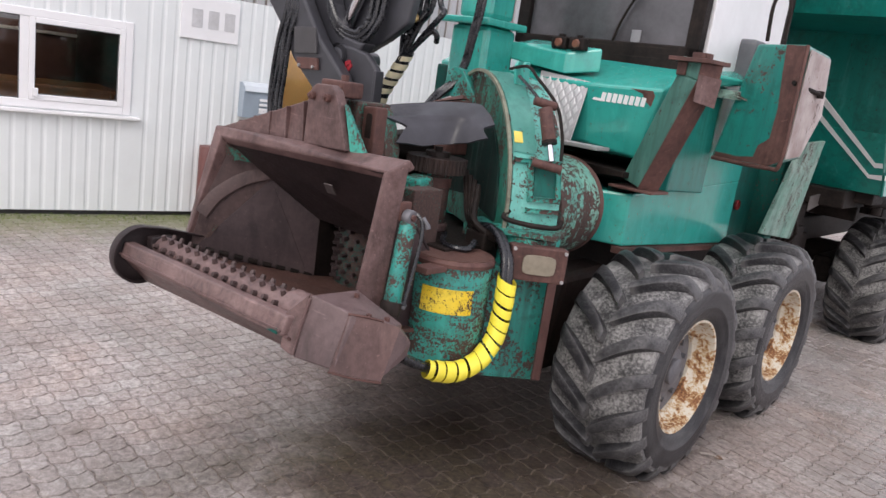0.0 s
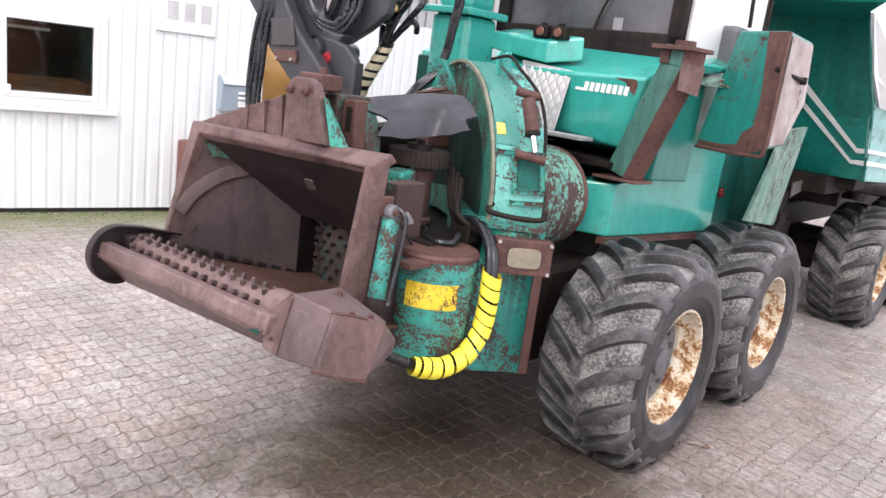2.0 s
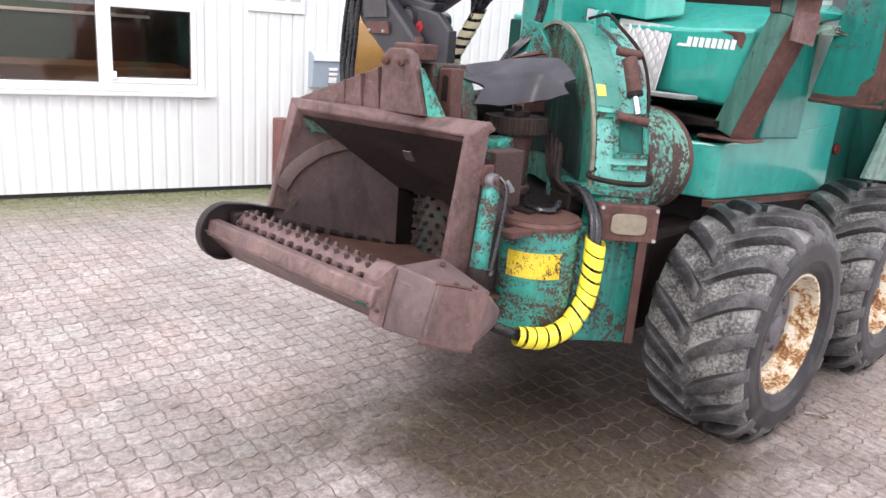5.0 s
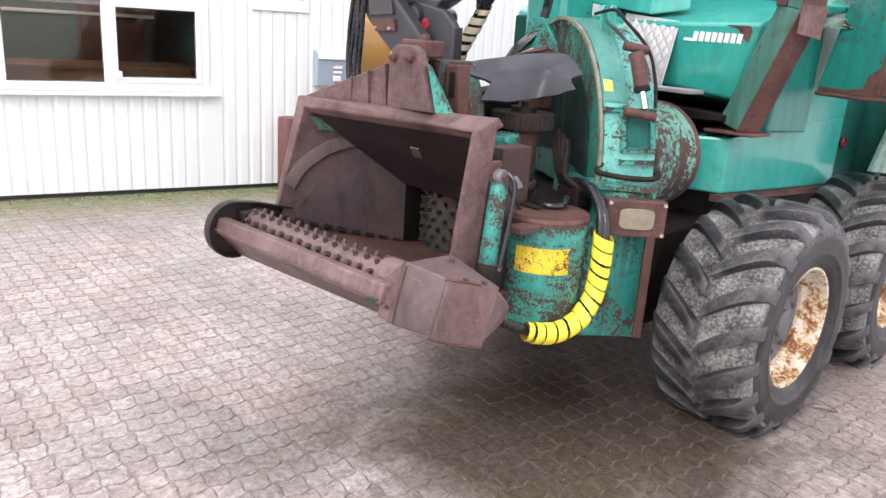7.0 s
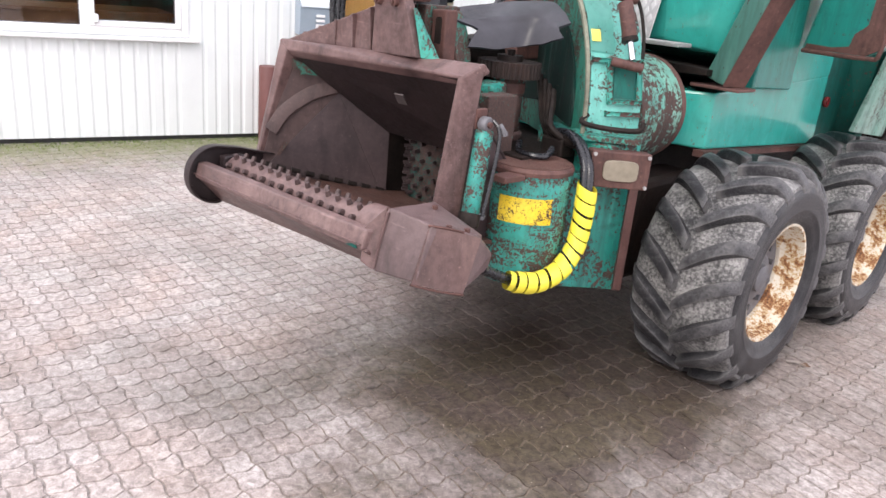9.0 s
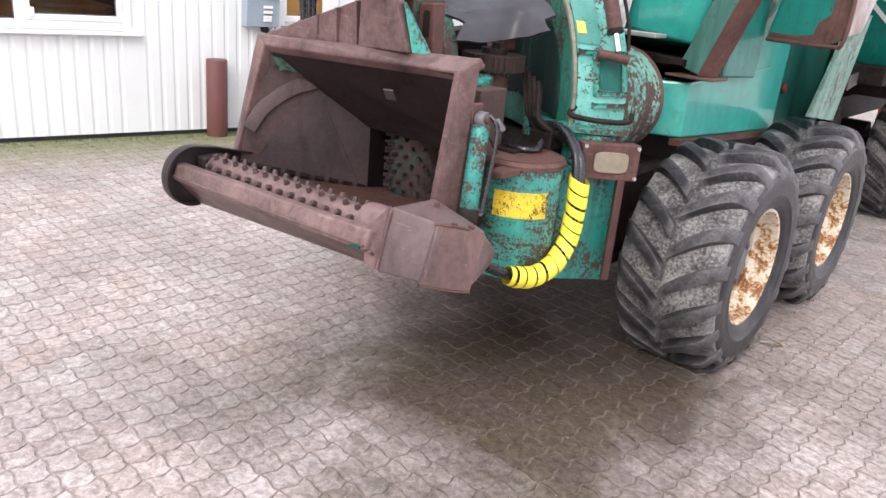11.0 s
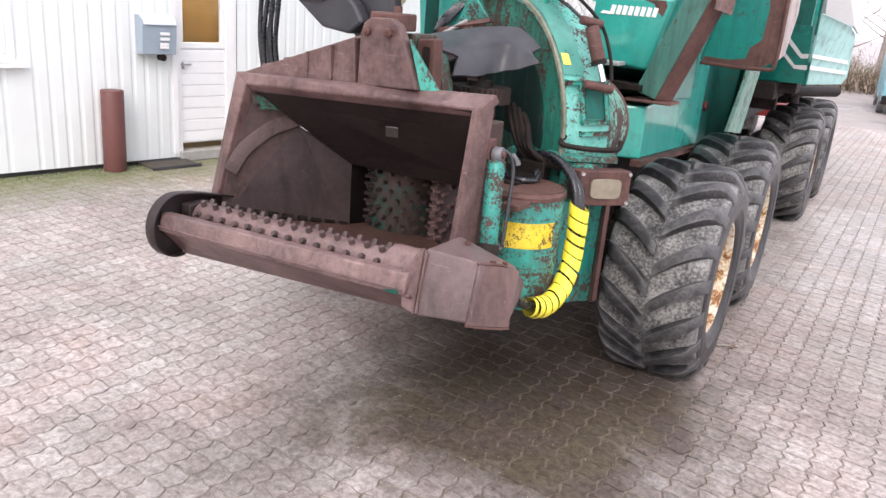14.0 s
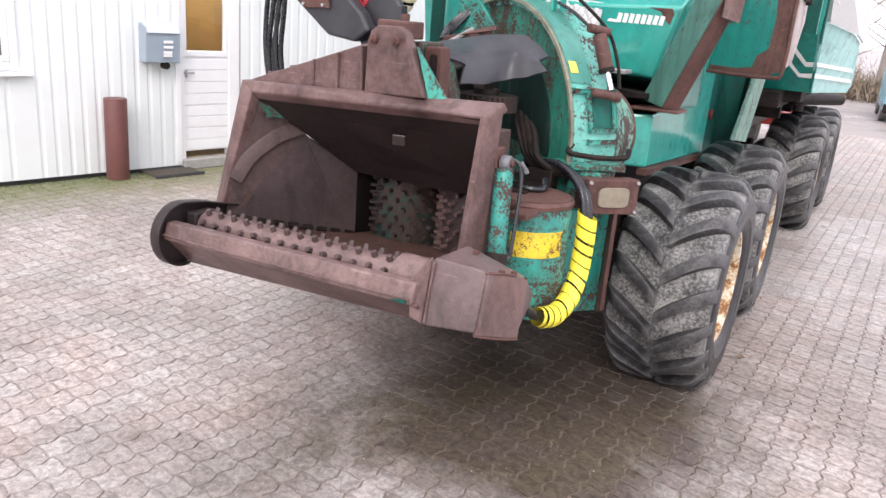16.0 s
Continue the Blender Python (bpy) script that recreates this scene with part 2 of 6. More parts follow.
def bevelled(bm, r, seg=2):
    if r > 0:
        es = [e for e in bm.edges if len(e.link_faces) == 2 and e.calc_face_angle(0) > 0.5]
        bmesh.ops.bevel(bm, geom=es, offset=r, segments=seg, affect="EDGES", profile=0.5)
    return bm


def box(a, b, r=0.006, m=None):
    """A box between two opposite corners, with rounded edges."""
    bm = bmesh.new()
    lo, hi = [min(p) for p in zip(a, b)], [max(p) for p in zip(a, b)]
    bmesh.ops.create_cube(bm, size=1)
    for v in bm.verts:
        v.co = Vector([l + (c + 0.5) * (h - l) for l, h, c in zip(lo, hi, v.co)])
    bevelled(bm, min(r, 0.45 * min(h - l for l, h in zip(lo, hi))))
    if m:
        bmesh.ops.transform(bm, matrix=m, verts=bm.verts)
    return bm


def prism(base, offset, r=0.004):
    """A solid from a flat outline (3D points) pushed along offset."""
    bm = bmesh.new()
    off = Vector(offset)
    a = [bm.verts.new(p) for p in base]
    b = [bm.verts.new(Vector(p) + off) for p in base]
    n = len(a)
    bm.faces.new(a)
    bm.faces.new(b[::-1])
    for i in range(n):
        bm.faces.new((a[i], a[(i + 1) % n], b[(i + 1) % n], b[i]))
    bmesh.ops.recalc_face_normals(bm, faces=bm.faces)
    return bevelled(bm, r)


def slab(p, thick, r=0.003):
    """A plate with the outline p, thickened along its normal."""
    v = [Vector(q) for q in p]
    n = (v[1] - v[0]).cross(v[2] - v[0]).normalized()
    return prism(v, n * thick, r)


def hull(points, r=0.006):
    bm = bmesh.new()
    for p in points:
        bm.verts.new(p)
    bmesh.ops.convex_hull(bm, input=bm.verts)
    bmesh.ops.dissolve_limit(bm, angle_limit=0.02, verts=bm.verts, edges=bm.edges)
    return bevelled(bm, r)


def cyl(a, b, r1, r2=None, seg=24, r=0.0):
    """A cylinder or cone between two points."""
    a, b = Vector(a), Vector(b)
    bm = bmesh.new()
    d = b - a
    bmesh.ops.create_cone(bm, cap_ends=True, segments=seg, radius1=r1, radius2=r1 if r2 is None else r2, depth=d.length)
    if r > 0:
        es = [e for e in bm.edges if e.calc_face_angle(0) > 1.0]
        bmesh.ops.bevel(bm, geom=es, offset=r, segments=2, affect="EDGES", profile=0.5)
    bmesh.ops.transform(bm, matrix=Matrix.Translation((a + b) / 2) @ d.to_track_quat("Z", "Y").to_matrix().to_4x4(), verts=bm.verts)
    return bm


def smooth_line(pts, n=8):
    """A Catmull-Rom line through the points."""
    p = [Vector(q) for q in pts]
    p = [2 * p[0] - p[1], *p, 2 * p[-1] - p[-2]]
    out = []
    for i in range(1, len(p) - 2):
        for k in range(n):
            t = k / n
            a, b, c, d = p[i - 1], p[i], p[i + 1], p[i + 2]
            out.append(0.5 * (2 * b + (c - a) * t + (2 * a - 5 * b + 4 * c - d) * t * t + (3 * b - a - 3 * c + d) * t**3))
    return [*out, p[-2]]


def tube(pts, rad, seg=10, n=8):
    """A round hose through the points; rad may be a function of 0..1."""
    line = smooth_line(pts, n) if n else [Vector(p) for p in pts]
    bm = bmesh.new()
    rings = []
    up = Vector((0.13, 0.21, 0.97))
    for i, p in enumerate(line):
        d = (line[min(i + 1, len(line) - 1)] - line[max(i - 1, 0)]).normalized()
        s = d.cross(up).normalized()
        u = s.cross(d)
        rr = rad(i / (len(line) - 1)) if callable(rad) else rad
        rings.append([bm.verts.new(p + rr * (math.cos(k * 2 * math.pi / seg) * s + math.sin(k * 2 * math.pi / seg) * u)) for k in range(seg)])
    for a, b in zip(rings, rings[1:]):
        for k in range(seg):
            bm.faces.new((a[k], a[(k + 1) % seg], b[(k + 1) % seg], b[k]))
    bm.faces.new(rings[0][::-1])
    bm.faces.new(rings[-1])
    return bm


def revolve(profile, seg=48, axis="X", closed=False):
    """Turns a profile of (along, radius) round the axis."""
    bm = bmesh.new()
    rings = []
    for k in range(seg):
        c, s = math.cos(2 * math.pi * k / seg), math.sin(2 * math.pi * k / seg)
        rings.append([bm.verts.new({"X": (u, r * c, r * s), "Y": (r * c, u, r * s), "Z": (r * c, r * s, u)}[axis]) for u, r in profile])
    m = len(profile)
    for k in range(seg):
        a, b = rings[k], rings[(k + 1) % seg]
        for i in range(m if closed else m - 1):
            bm.faces.new((a[i], a[(i + 1) % m], b[(i + 1) % m], b[i]))
    return bm


def moved(bm, m):
    bmesh.ops.transform(bm, matrix=m, verts=bm.verts)
    return bm


# ---- setting: ground, paving, building ----
def paving_look(name, piece):
    """Grey-red concrete paver, worn, with damp and oily patches, painted shade under the machine, and moss towards the
    wall.
    """
    k = Mat(name)
    geo = k.t.nodes.new("ShaderNodeNewGeometry")
    k.co = geo.outputs["Position"]
    rnd = k.random() if piece else k.island()
    fine, mid, big = k.noise(130, 5, 0.8), k.noise(30, 7, 0.72, 0.5), k.noise(0.75, 6, 0.65, 0.4)
    c = k.ramp(rnd, [(0.0, (0.375, 0.335, 0.318)), (0.3, (0.405, 0.357, 0.338)), (0.55, (0.415, 0.376, 0.36)), (0.8, (0.44, 0.4, 0.384)), (1.0, (0.475, 0.435, 0.418))])
    c = k.mix(0.7, c, k.ramp(mid, [(0.36, (0.42, 0.41, 0.4)), (0.5, (0.95, 0.94, 0.93)), (0.62, (1.42, 1.44, 1.46))]), "MULTIPLY")
    c = k.mix(0.45, c, k.ramp(fine, [(0.3, (0.42,) * 3), (0.7, (1.3,) * 3)]), "MULTIPLY")
    c = k.mix(k.ramp(k.noise(55, 2, 0.5), [(0.69, 0.0), (0.72, 0.7)]), c, (0.62, 0.58, 0.55))
    c = k.mix(k.ramp(k.noise(3.2, 8, 0.72, 0.6), [(0.56, 0.0), (0.72, 0.6)]), c, (0.16, 0.125, 0.105))
    c = k.mix(0.75, c, k.ramp(big, [(0.36, (0.62, 0.6, 0.58)), (0.62, (1.05,) * 3)]), "MULTIPLY")
    c = k.mix(0.8, c, k.ramp(k.noise(1.1, 4, 0.6, 0.3), [(0.35, (0.95, 1.0, 1.0)), (0.5, (1, 1, 1)), (0.66, (1.06, 0.98, 0.93))]), "MULTIPLY")
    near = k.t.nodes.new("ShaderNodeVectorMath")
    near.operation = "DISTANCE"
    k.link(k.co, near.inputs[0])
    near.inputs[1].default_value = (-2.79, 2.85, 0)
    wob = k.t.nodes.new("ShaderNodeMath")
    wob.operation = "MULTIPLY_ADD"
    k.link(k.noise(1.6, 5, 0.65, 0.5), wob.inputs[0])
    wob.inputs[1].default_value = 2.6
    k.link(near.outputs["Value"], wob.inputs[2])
    # oil stain, with shade below the hopper mixed into its dark colour
    oil_shade = k.ramp(wob.outputs[0], [(0.0, 1.0), (1.0, 0.0)])
    oil_shade.node.color_ramp.elements[0].position, oil_shade.node.color_ramp.elements[1].position = 0.6, 0.95
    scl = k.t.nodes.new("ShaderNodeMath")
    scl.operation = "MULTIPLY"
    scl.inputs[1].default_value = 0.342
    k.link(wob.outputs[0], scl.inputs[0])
    k.link(scl.outputs[0], oil_shade.node.inputs[0])
    c = k.mix(oil_shade, c, k.mix(0.93, c, k.mix(k.ramp(k.noise(2.6, 5, 0.65, 0.4), [(0.42, 0.0), (0.58, 1.0)]), k.ramp(mid, [(0.36, (0.022, 0.016, 0.013)), (0.64, (0.11, 0.08, 0.066))]), k.ramp(mid, [(0.36, (0.024, 0.018, 0.01)), (0.64, (0.11, 0.085, 0.05))]))))
    c = k.mix(k.ramp(k.noise(75, 1, 0.4), [(0.74, 0.0), (0.765, 0.8)]), c, (0.5, 0.44, 0.38))
    damp = k.t.nodes.new("ShaderNodeVectorMath")
    damp.operation = "DISTANCE"
    k.link(k.co, damp.inputs[0])
    damp.inputs[1].default_value = (-1.9, 4.9, 0)
    dm = k.t.nodes.new("ShaderNodeMath")
    dm.operation = "MULTIPLY_ADD"
    k.link(k.noise(1.3, 6, 0.7, 0.6), dm.inputs[0])
    dm.inputs[1].default_value = 1.6
    k.link(damp.outputs["Value"], dm.inputs[2])
    dsc = k.t.nodes.new("ShaderNodeMath")
    dsc.operation = "MULTIPLY"
    dsc.inputs[1].default_value = 0.33
    k.link(dm.outputs[0], dsc.inputs[0])
    c = k.mix(k.ramp(dsc.outputs[0], [(0.45, 0.5), (0.8, 0.0)]), c, k.mix(1.0, c, (0.5, 0.44, 0.39), "MULTIPLY"))
    # shade beneath the front of the machine, put into the paver colour
    under_shade = k.t.nodes.new("ShaderNodeVectorMath")
    under_shade.operation = "DISTANCE"
    k.link(k.co, under_shade.inputs[0])
    under_shade.inputs[1].default_value = (-3.35, 4.0, 0)
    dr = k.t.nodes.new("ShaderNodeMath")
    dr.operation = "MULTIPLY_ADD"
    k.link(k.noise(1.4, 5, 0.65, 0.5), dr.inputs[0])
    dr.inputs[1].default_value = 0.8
    k.link(under_shade.outputs["Value"], dr.inputs[2])
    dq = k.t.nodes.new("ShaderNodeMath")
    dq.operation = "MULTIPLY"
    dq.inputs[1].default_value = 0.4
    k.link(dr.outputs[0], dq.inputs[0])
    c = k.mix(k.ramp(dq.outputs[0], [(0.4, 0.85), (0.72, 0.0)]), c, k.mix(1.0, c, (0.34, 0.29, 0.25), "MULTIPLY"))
    sep = k.t.nodes.new("ShaderNodeSeparateXYZ")
    k.link(k.co, sep.inputs[0])
    mr = k.t.nodes.new("ShaderNodeMapRange")
    mr.inputs[1].default_value, mr.inputs[2].default_value = -6.3, -8.3
    k.link(sep.outputs[0], mr.inputs[0])
    moss = k.ramp(k.mix(0.5, mr.outputs[0], k.noise(5, 6, 0.7)), [(0.48, 0.0), (0.72, 0.85)])
    c = k.mix(moss, c, (0.15, 0.16, 0.07))
    k.color(c)
    wetd = k.t.nodes.new("ShaderNodeVectorMath")
    wetd.operation = "DISTANCE"
    k.link(k.co, wetd.inputs[0])
    wetd.inputs[1].default_value = (-0.9, 7.6, 0)
    wm = k.t.nodes.new("ShaderNodeMath")
    wm.operation = "MULTIPLY_ADD"
    k.link(k.noise(0.9, 5, 0.6, 0.3), wm.inputs[0])
    wm.inputs[1].default_value = 0.55
    ws = k.t.nodes.new("ShaderNodeMath")
    ws.operation = "MULTIPLY"
    ws.inputs[1].default_value = 0.11
    k.link(wetd.outputs["Value"], ws.inputs[0])
    k.link(ws.outputs[0], wm.inputs[2])
    wet = k.ramp(wm.outputs[0], [(0.5, 1.0), (0.62, 0.0)])
    k.rough(k.mix(wet, k.mix(oil_shade, k.ramp(big, [(0.35, 0.45), (0.6, 0.75)]), (0.45,) * 3), (0.16,) * 3))
    return k.bump(k.mix(0.35, mid, fine), 0.32, 0.006).m


def sheet_look():
    k = Mat("yard_ground")
    a, b = k.noise(0.35, 7, 0.65), k.noise(40, 5, 0.7)
    c = k.mix(0.5, k.ramp(a, [(0.3, (0.22, 0.19, 0.18)), (0.7, (0.4, 0.36, 0.345))]), k.ramp(b, [(0.3, (0.11, 0.095, 0.085)), (0.7, (0.26, 0.23, 0.21))]))
    # dark dirt in the joints of the paved part, paler surface beyond it
    geo = k.t.nodes.new("ShaderNodeNewGeometry")
    dist = k.t.nodes.new("ShaderNodeVectorMath")
    dist.operation = "DISTANCE"
    k.link(geo.outputs["Position"], dist.inputs[0])
    dist.inputs[1].default_value = (-2.6, 6.5, 0)
    far = k.t.nodes.new("ShaderNodeMapRange")
    far.inputs[1].default_value, far.inputs[2].default_value = 9.0, 12.5
    k.link(dist.outputs["Value"], far.inputs[0])
    # joints darken with the oil stain and the painted shade beneath the machine
    stain_shade = None
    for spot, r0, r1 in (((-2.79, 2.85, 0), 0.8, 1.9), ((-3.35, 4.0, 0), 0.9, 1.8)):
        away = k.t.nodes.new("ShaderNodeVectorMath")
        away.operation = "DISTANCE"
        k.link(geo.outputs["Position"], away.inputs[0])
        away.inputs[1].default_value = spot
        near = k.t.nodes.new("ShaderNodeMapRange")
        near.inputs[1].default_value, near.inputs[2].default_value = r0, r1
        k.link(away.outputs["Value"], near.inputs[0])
        stain_shade = near.outputs[0] if stain_shade is None else k.mix(1.0, stain_shade, near.outputs[0], "DARKEN")
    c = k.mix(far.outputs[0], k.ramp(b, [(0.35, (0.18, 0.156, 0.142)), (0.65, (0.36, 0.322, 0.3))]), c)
    k.color(k.mix(stain_shade, k.mix(1.0, c, (0.62, 0.55, 0.47), "MULTIPLY"), c))
    k.rough(k.mix(stain_shade, (0.5,) * 3, k.ramp(a, [(0.35, 0.25), (0.6, 0.65)])))
    return k.bump(b, 0.4, 0.006).m


bm = bmesh.new()
bmesh.ops.create_grid(bm, x_segments=24, y_segments=24, size=1500)
moved(bm, Matrix.Translation((0, 0, -0.0068)))
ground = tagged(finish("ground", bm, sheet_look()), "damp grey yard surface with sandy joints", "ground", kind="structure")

PW, PL, PTURN = 0.117, 0.111, 9.5
zig = [(0, -0.009), (0.14, -0.0078), (0.5, 0.009), (0.64, 0.0078), (1, -0.009)]
cross = [(0.2, 0.0065), (0.4, 0.004), (0.62, -0.0045), (0.8, -0.0075)]
NZ = len(zig) - 1


def paver_outline():
    g = 0.0024
    left = [(x + g, v * PL) for v, x in zig]
    right = [(x + PW - g, v * PL) for v, x in zig]
    top = [(f * PW, PL + d) for f, d in cross]
    bot = [(f * PW, d) for f, d in cross]
    ring = [*[(x, y + (g if i == 0 else -g if i == NZ else 0)) for i, (x, y) in enumerate(right)],
            *[(x, y - g) for x, y in top[::-1]],
            *[(x, y + (g if i == 0 else -g if i == NZ else 0)) for i, (x, y) in reversed(list(enumerate(left)))],
            *[(x, y + g) for x, y in bot]]
    return np.array(ring)


ring = paver_outline()
mid = ring.mean(axis=0)
inner = mid + (ring - mid) * np.array([1 - 0.007 / PW, 1 - 0.007 / PL])
NV = len(ring)
pav_v = np.vstack([np.c_[ring - mid, np.full(NV, -0.013)], np.c_[inner - mid, np.zeros(NV)]])
pav_f = [(i, (i + 1) % NV, NV + (i + 1) % NV, NV + i) for i in range(NV)] + [tuple(range(NV, 2 * NV))]
rot = np.array([[math.cos(radians(PTURN)), -math.sin(radians(PTURN))], [math.sin(radians(PTURN)), math.cos(radians(PTURN))]])
rng = np.random.default_rng(4)
near_spots, far_v, far_f = [], [], []
for i in range(-66, 62):
    for j in range(-66, 142):
        p = rot @ np.array([i * PW, j * PL]) + np.array([-2.42, 4.08])
        if not (-8.36 < p[0] < 3.2 and -2.5 < p[1] < 18.5):
            continue
        h, tx, ty = rng.uniform(-0.002, 0.001), rng.normal(0, 0.006), rng.normal(0, 0.006)
        if math.hypot(p[0] + 2.75, p[1] - 2.0) < 1.10 and len(near_spots) < 300:
            near_spots.append((p[0], p[1], h, tx, ty))
            continue
        v = pav_v.copy()
        v[:, 2] += h + v[:, 0] * ty + v[:, 1] * tx
        v[:, :2] = v[:, :2] @ rot.T + p
        n0 = len(far_v) * 2 * NV
        far_v.append(v)
        far_f += [tuple(n0 + a for a in f) for f in pav_f]
pavement = new("pavement")
pavement.location = (-2.75, 2.0, 0)
tagged(pavement, "interlocking zigzag grey-red concrete pavers, worn and damp", "paving", kind="structure")
me = bpy.data.meshes.new("paver_field")
me.from_pydata(np.vstack(far_v).tolist(), [], far_f)
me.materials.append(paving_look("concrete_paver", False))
ob = new("paver_field", me)
ob.parent = pavement
ob.matrix_parent_inverse = Matrix.Translation((2.75, -2.0, 0))
tagged(ob, "field of interlocking pavers", kind="stuff")

WALLX = -8.42
white_clad = plain("white_cladding", (0.725, 0.755, 0.755), 0.42, 0.0, 0.06, 1.5, 0.05)
white_frame = plain("white_frame", (0.8, 0.8, 0.81), 0.35, 0.0, 0.04, 4, 0.03)
plinth_mat = plain("dark_plinth", (0.05, 0.05, 0.05), 0.8)
inside_wall = plain("inside_wall", (0.22, 0.19, 0.165), 0.8)
inside_wood = plain("inside_wood", (0.26, 0.12, 0.045), 0.45, 0.0, 0.3)
pane_glass = Mat("window_glass", (1, 1, 1), 0.02)
pane_glass.b.inputs["Transmission Weight"].default_value = 1.0
pane_glass.b.inputs["IOR"].default_value = 1.45
pane_glass = pane_glass.m

# building: core wall in pieces round the openings, ribbed sheets in front
W_Y0, W_Y1, W_Z0, W_Z1 = 0.90, 2.78, 1.03, 1.93
D_Y0, D_Y1, D_Z0, D_Z1 = 4.33, 5.04, 0.10, 2.18
ROOF, BAND = 3.5, 2.32
grey_clad = plain("grey_cladding", (0.4, 0.405, 0.42), 0.45, 0.0, 0.06, 1.5, 0.05)


def ribs(y0, y1, z0, z1, pitch=0.2, deep=0.018):
    """Trapezoidal wall sheet: wide pans with narrow grooves."""
    ys = [(y0, 0.0)]
    k = math.ceil(y0 / pitch)
    while k * pitch + 0.06 < y1:
        y = k * pitch
        if y > y0 + 0.01:
            ys += [(y, 0.0), (y + 0.02, -deep), (y + 0.036, -deep), (y + 0.056, 0.0)]
        k += 1
    ys.append((y1, 0.0))
    bm = bmesh.new()
    a = [bm.verts.new((WALLX + d, y, z0)) for y, d in ys]
    b = [bm.verts.new((WALLX + d, y, z1)) for y, d in ys]
    c = [bm.verts.new((WALLX + d - 0.003, y, z0)) for y, d in ys]
    for i in range(len(ys) - 1):
        bm.faces.new((a[i], a[i + 1], b[i + 1], b[i]))
        bm.faces.new((c[i], c[i + 1], a[i + 1], a[i]))
    return bm


wall = new("wall_front")
tagged(wall, "white ribbed metal cladding of a low workshop building", "wall", kind="structure")
for y0, y1, z0, z1 in ((-9, W_Y0, 0.045, ROOF), (W_Y0, W_Y1, 0.045, W_Z0), (W_Y0, W_Y1, W_Z1, ROOF), (W_Y1, D_Y0, 0.045, ROOF), (D_Y0, D_Y1, D_Z1, ROOF), (D_Y1, 16, 0.045, ROOF)):
    part("cladding_sheet", ribs(y0, y1, z0, min(z1, BAND), 0.132, 0.006), white_clad, wall)
    if z1 > BAND:
        part("upper_sheet", ribs(y0, y1, max(z0, BAND) + 0.003, z1, 0.132, 0.03), grey_clad, wall, "light grey ribbed upper sheet")
    part("wall_core", box((WALLX - 0.2, y0, z0), (WALLX - 0.024, y1, z1), 0), inside_wall, wall)
part("plinth", box((WALLX - 0.2, -9, -0.05), (WALLX - 0.05, D_Y0, 0.085), 0), plinth_mat, wall, "dark recessed plinth")
part("plinth", box((WALLX - 0.2, D_Y1, -0.05), (WALLX - 0.05, 16, 0.085), 0), plinth_mat, wall)
part("corner_trim", box((WALLX, D_Y0 - 0.06, 0.08), (WALLX + 0.012, D_Y0 - 0.004, ROOF), 0.002), white_frame, wall)
part("verge", box((WALLX - 0.05, -9, ROOF), (WALLX + 0.06, 16, ROOF + 0.2), 0.004), white_frame, wall)
roof = tagged(finish("roof", box((-20, -9, ROOF + 0.2), (WALLX + 0.04, 16, ROOF + 0.3), 0), plinth_mat), "flat dark roof of the workshop", "roof", kind="structure")
for nm, a, b in (("wall_back", (-20.2, -9, 0), (-20, 16, ROOF)), ("wall_left", (-20, -9.2, 0), (WALLX - 0.2, -9, ROOF)), ("wall_right", (-20, 16, 0), (WALLX - 0.2, 16.2, ROOF))):
    tagged(finish(nm, box(a, b, 0), white_clad), "white outer wall of the workshop", "wall", kind="structure")
# the room behind the window
room_floor = tagged(finish("floor", box((-20, -9, 0.0), (WALLX - 0.2, 16, 0.05), 0), plain("inside_floor", (0.12, 0.1, 0.09), 0.5)), "dark floor inside the workshop", "floor", kind="structure")
for nm, a, b in (("wall_partition", (-12.3, -1.5, 0.05), (-12.2, 4.0, ROOF)), ("wall_partition_2", (-12.2, 4.0, 0.05), (WALLX - 0.2, 4.1, ROOF)), ("wall_partition_3", (-12.2, -1.6, 0.05), (WALLX - 0.2, -1.5, ROOF))):
    tagged(finish(nm, box(a, b, 0), inside_wall), "dim inside wall of the office", "wall", kind="structure")
tagged(finish("ceiling", box((-12.2, -1.5, 2.6), (WALLX - 0.2, 4.0, 2.7), 0), inside_wall), "office ceiling", "ceiling", kind="structure")


def desk():
    root = new("desk")
    root.location = (-9.75, 2.1, 0.05)
    part("desk_top", box((-0.45, -1.7, 1.1), (0.45, 0.75, 1.14)), inside_wood, root)
    part("side_panel", box((-0.43, -1.68, 0), (0.43, -1.64, 1.1)), inside_wood, root)
    part("side_panel", box((-0.43, 0.69, 0), (0.43, 0.73, 1.1)), inside_wood, root)
    part("front_panel", box((0.36, -1.64, 0.1), (0.4, 0.69, 1.1)), inside_wood, root)
    return tagged(root, "orange-brown wooden counter behind the window", "desk")


def cupboard():
    root = new("cupboard")
    root.location = (-11.7, 1.2, 0.05)
    g, gg = plain("red_brown_panel", (0.13, 0.06, 0.045), 0.5), plain("dull_green_panel", (0.07, 0.12, 0.09), 0.6)
    part("body", box((-0.3, -1.1, 0), (0.3, 1.6, 2.0)), g, root)
    for k in range(3):
        part("door", box((0.3, -1.06 + 0.89 * k, 0.08), (0.32, -0.22 + 0.89 * k, 1.94)), gg if k == 1 else g, root)
    part("shelf_edge", box((0.32, -1.1, 1.62), (0.36, 1.6, 1.66)), white_frame, root)
    return tagged(root, "red-brown cupboard with one green door inside the office", "cupboard")


desk()
cupboard()


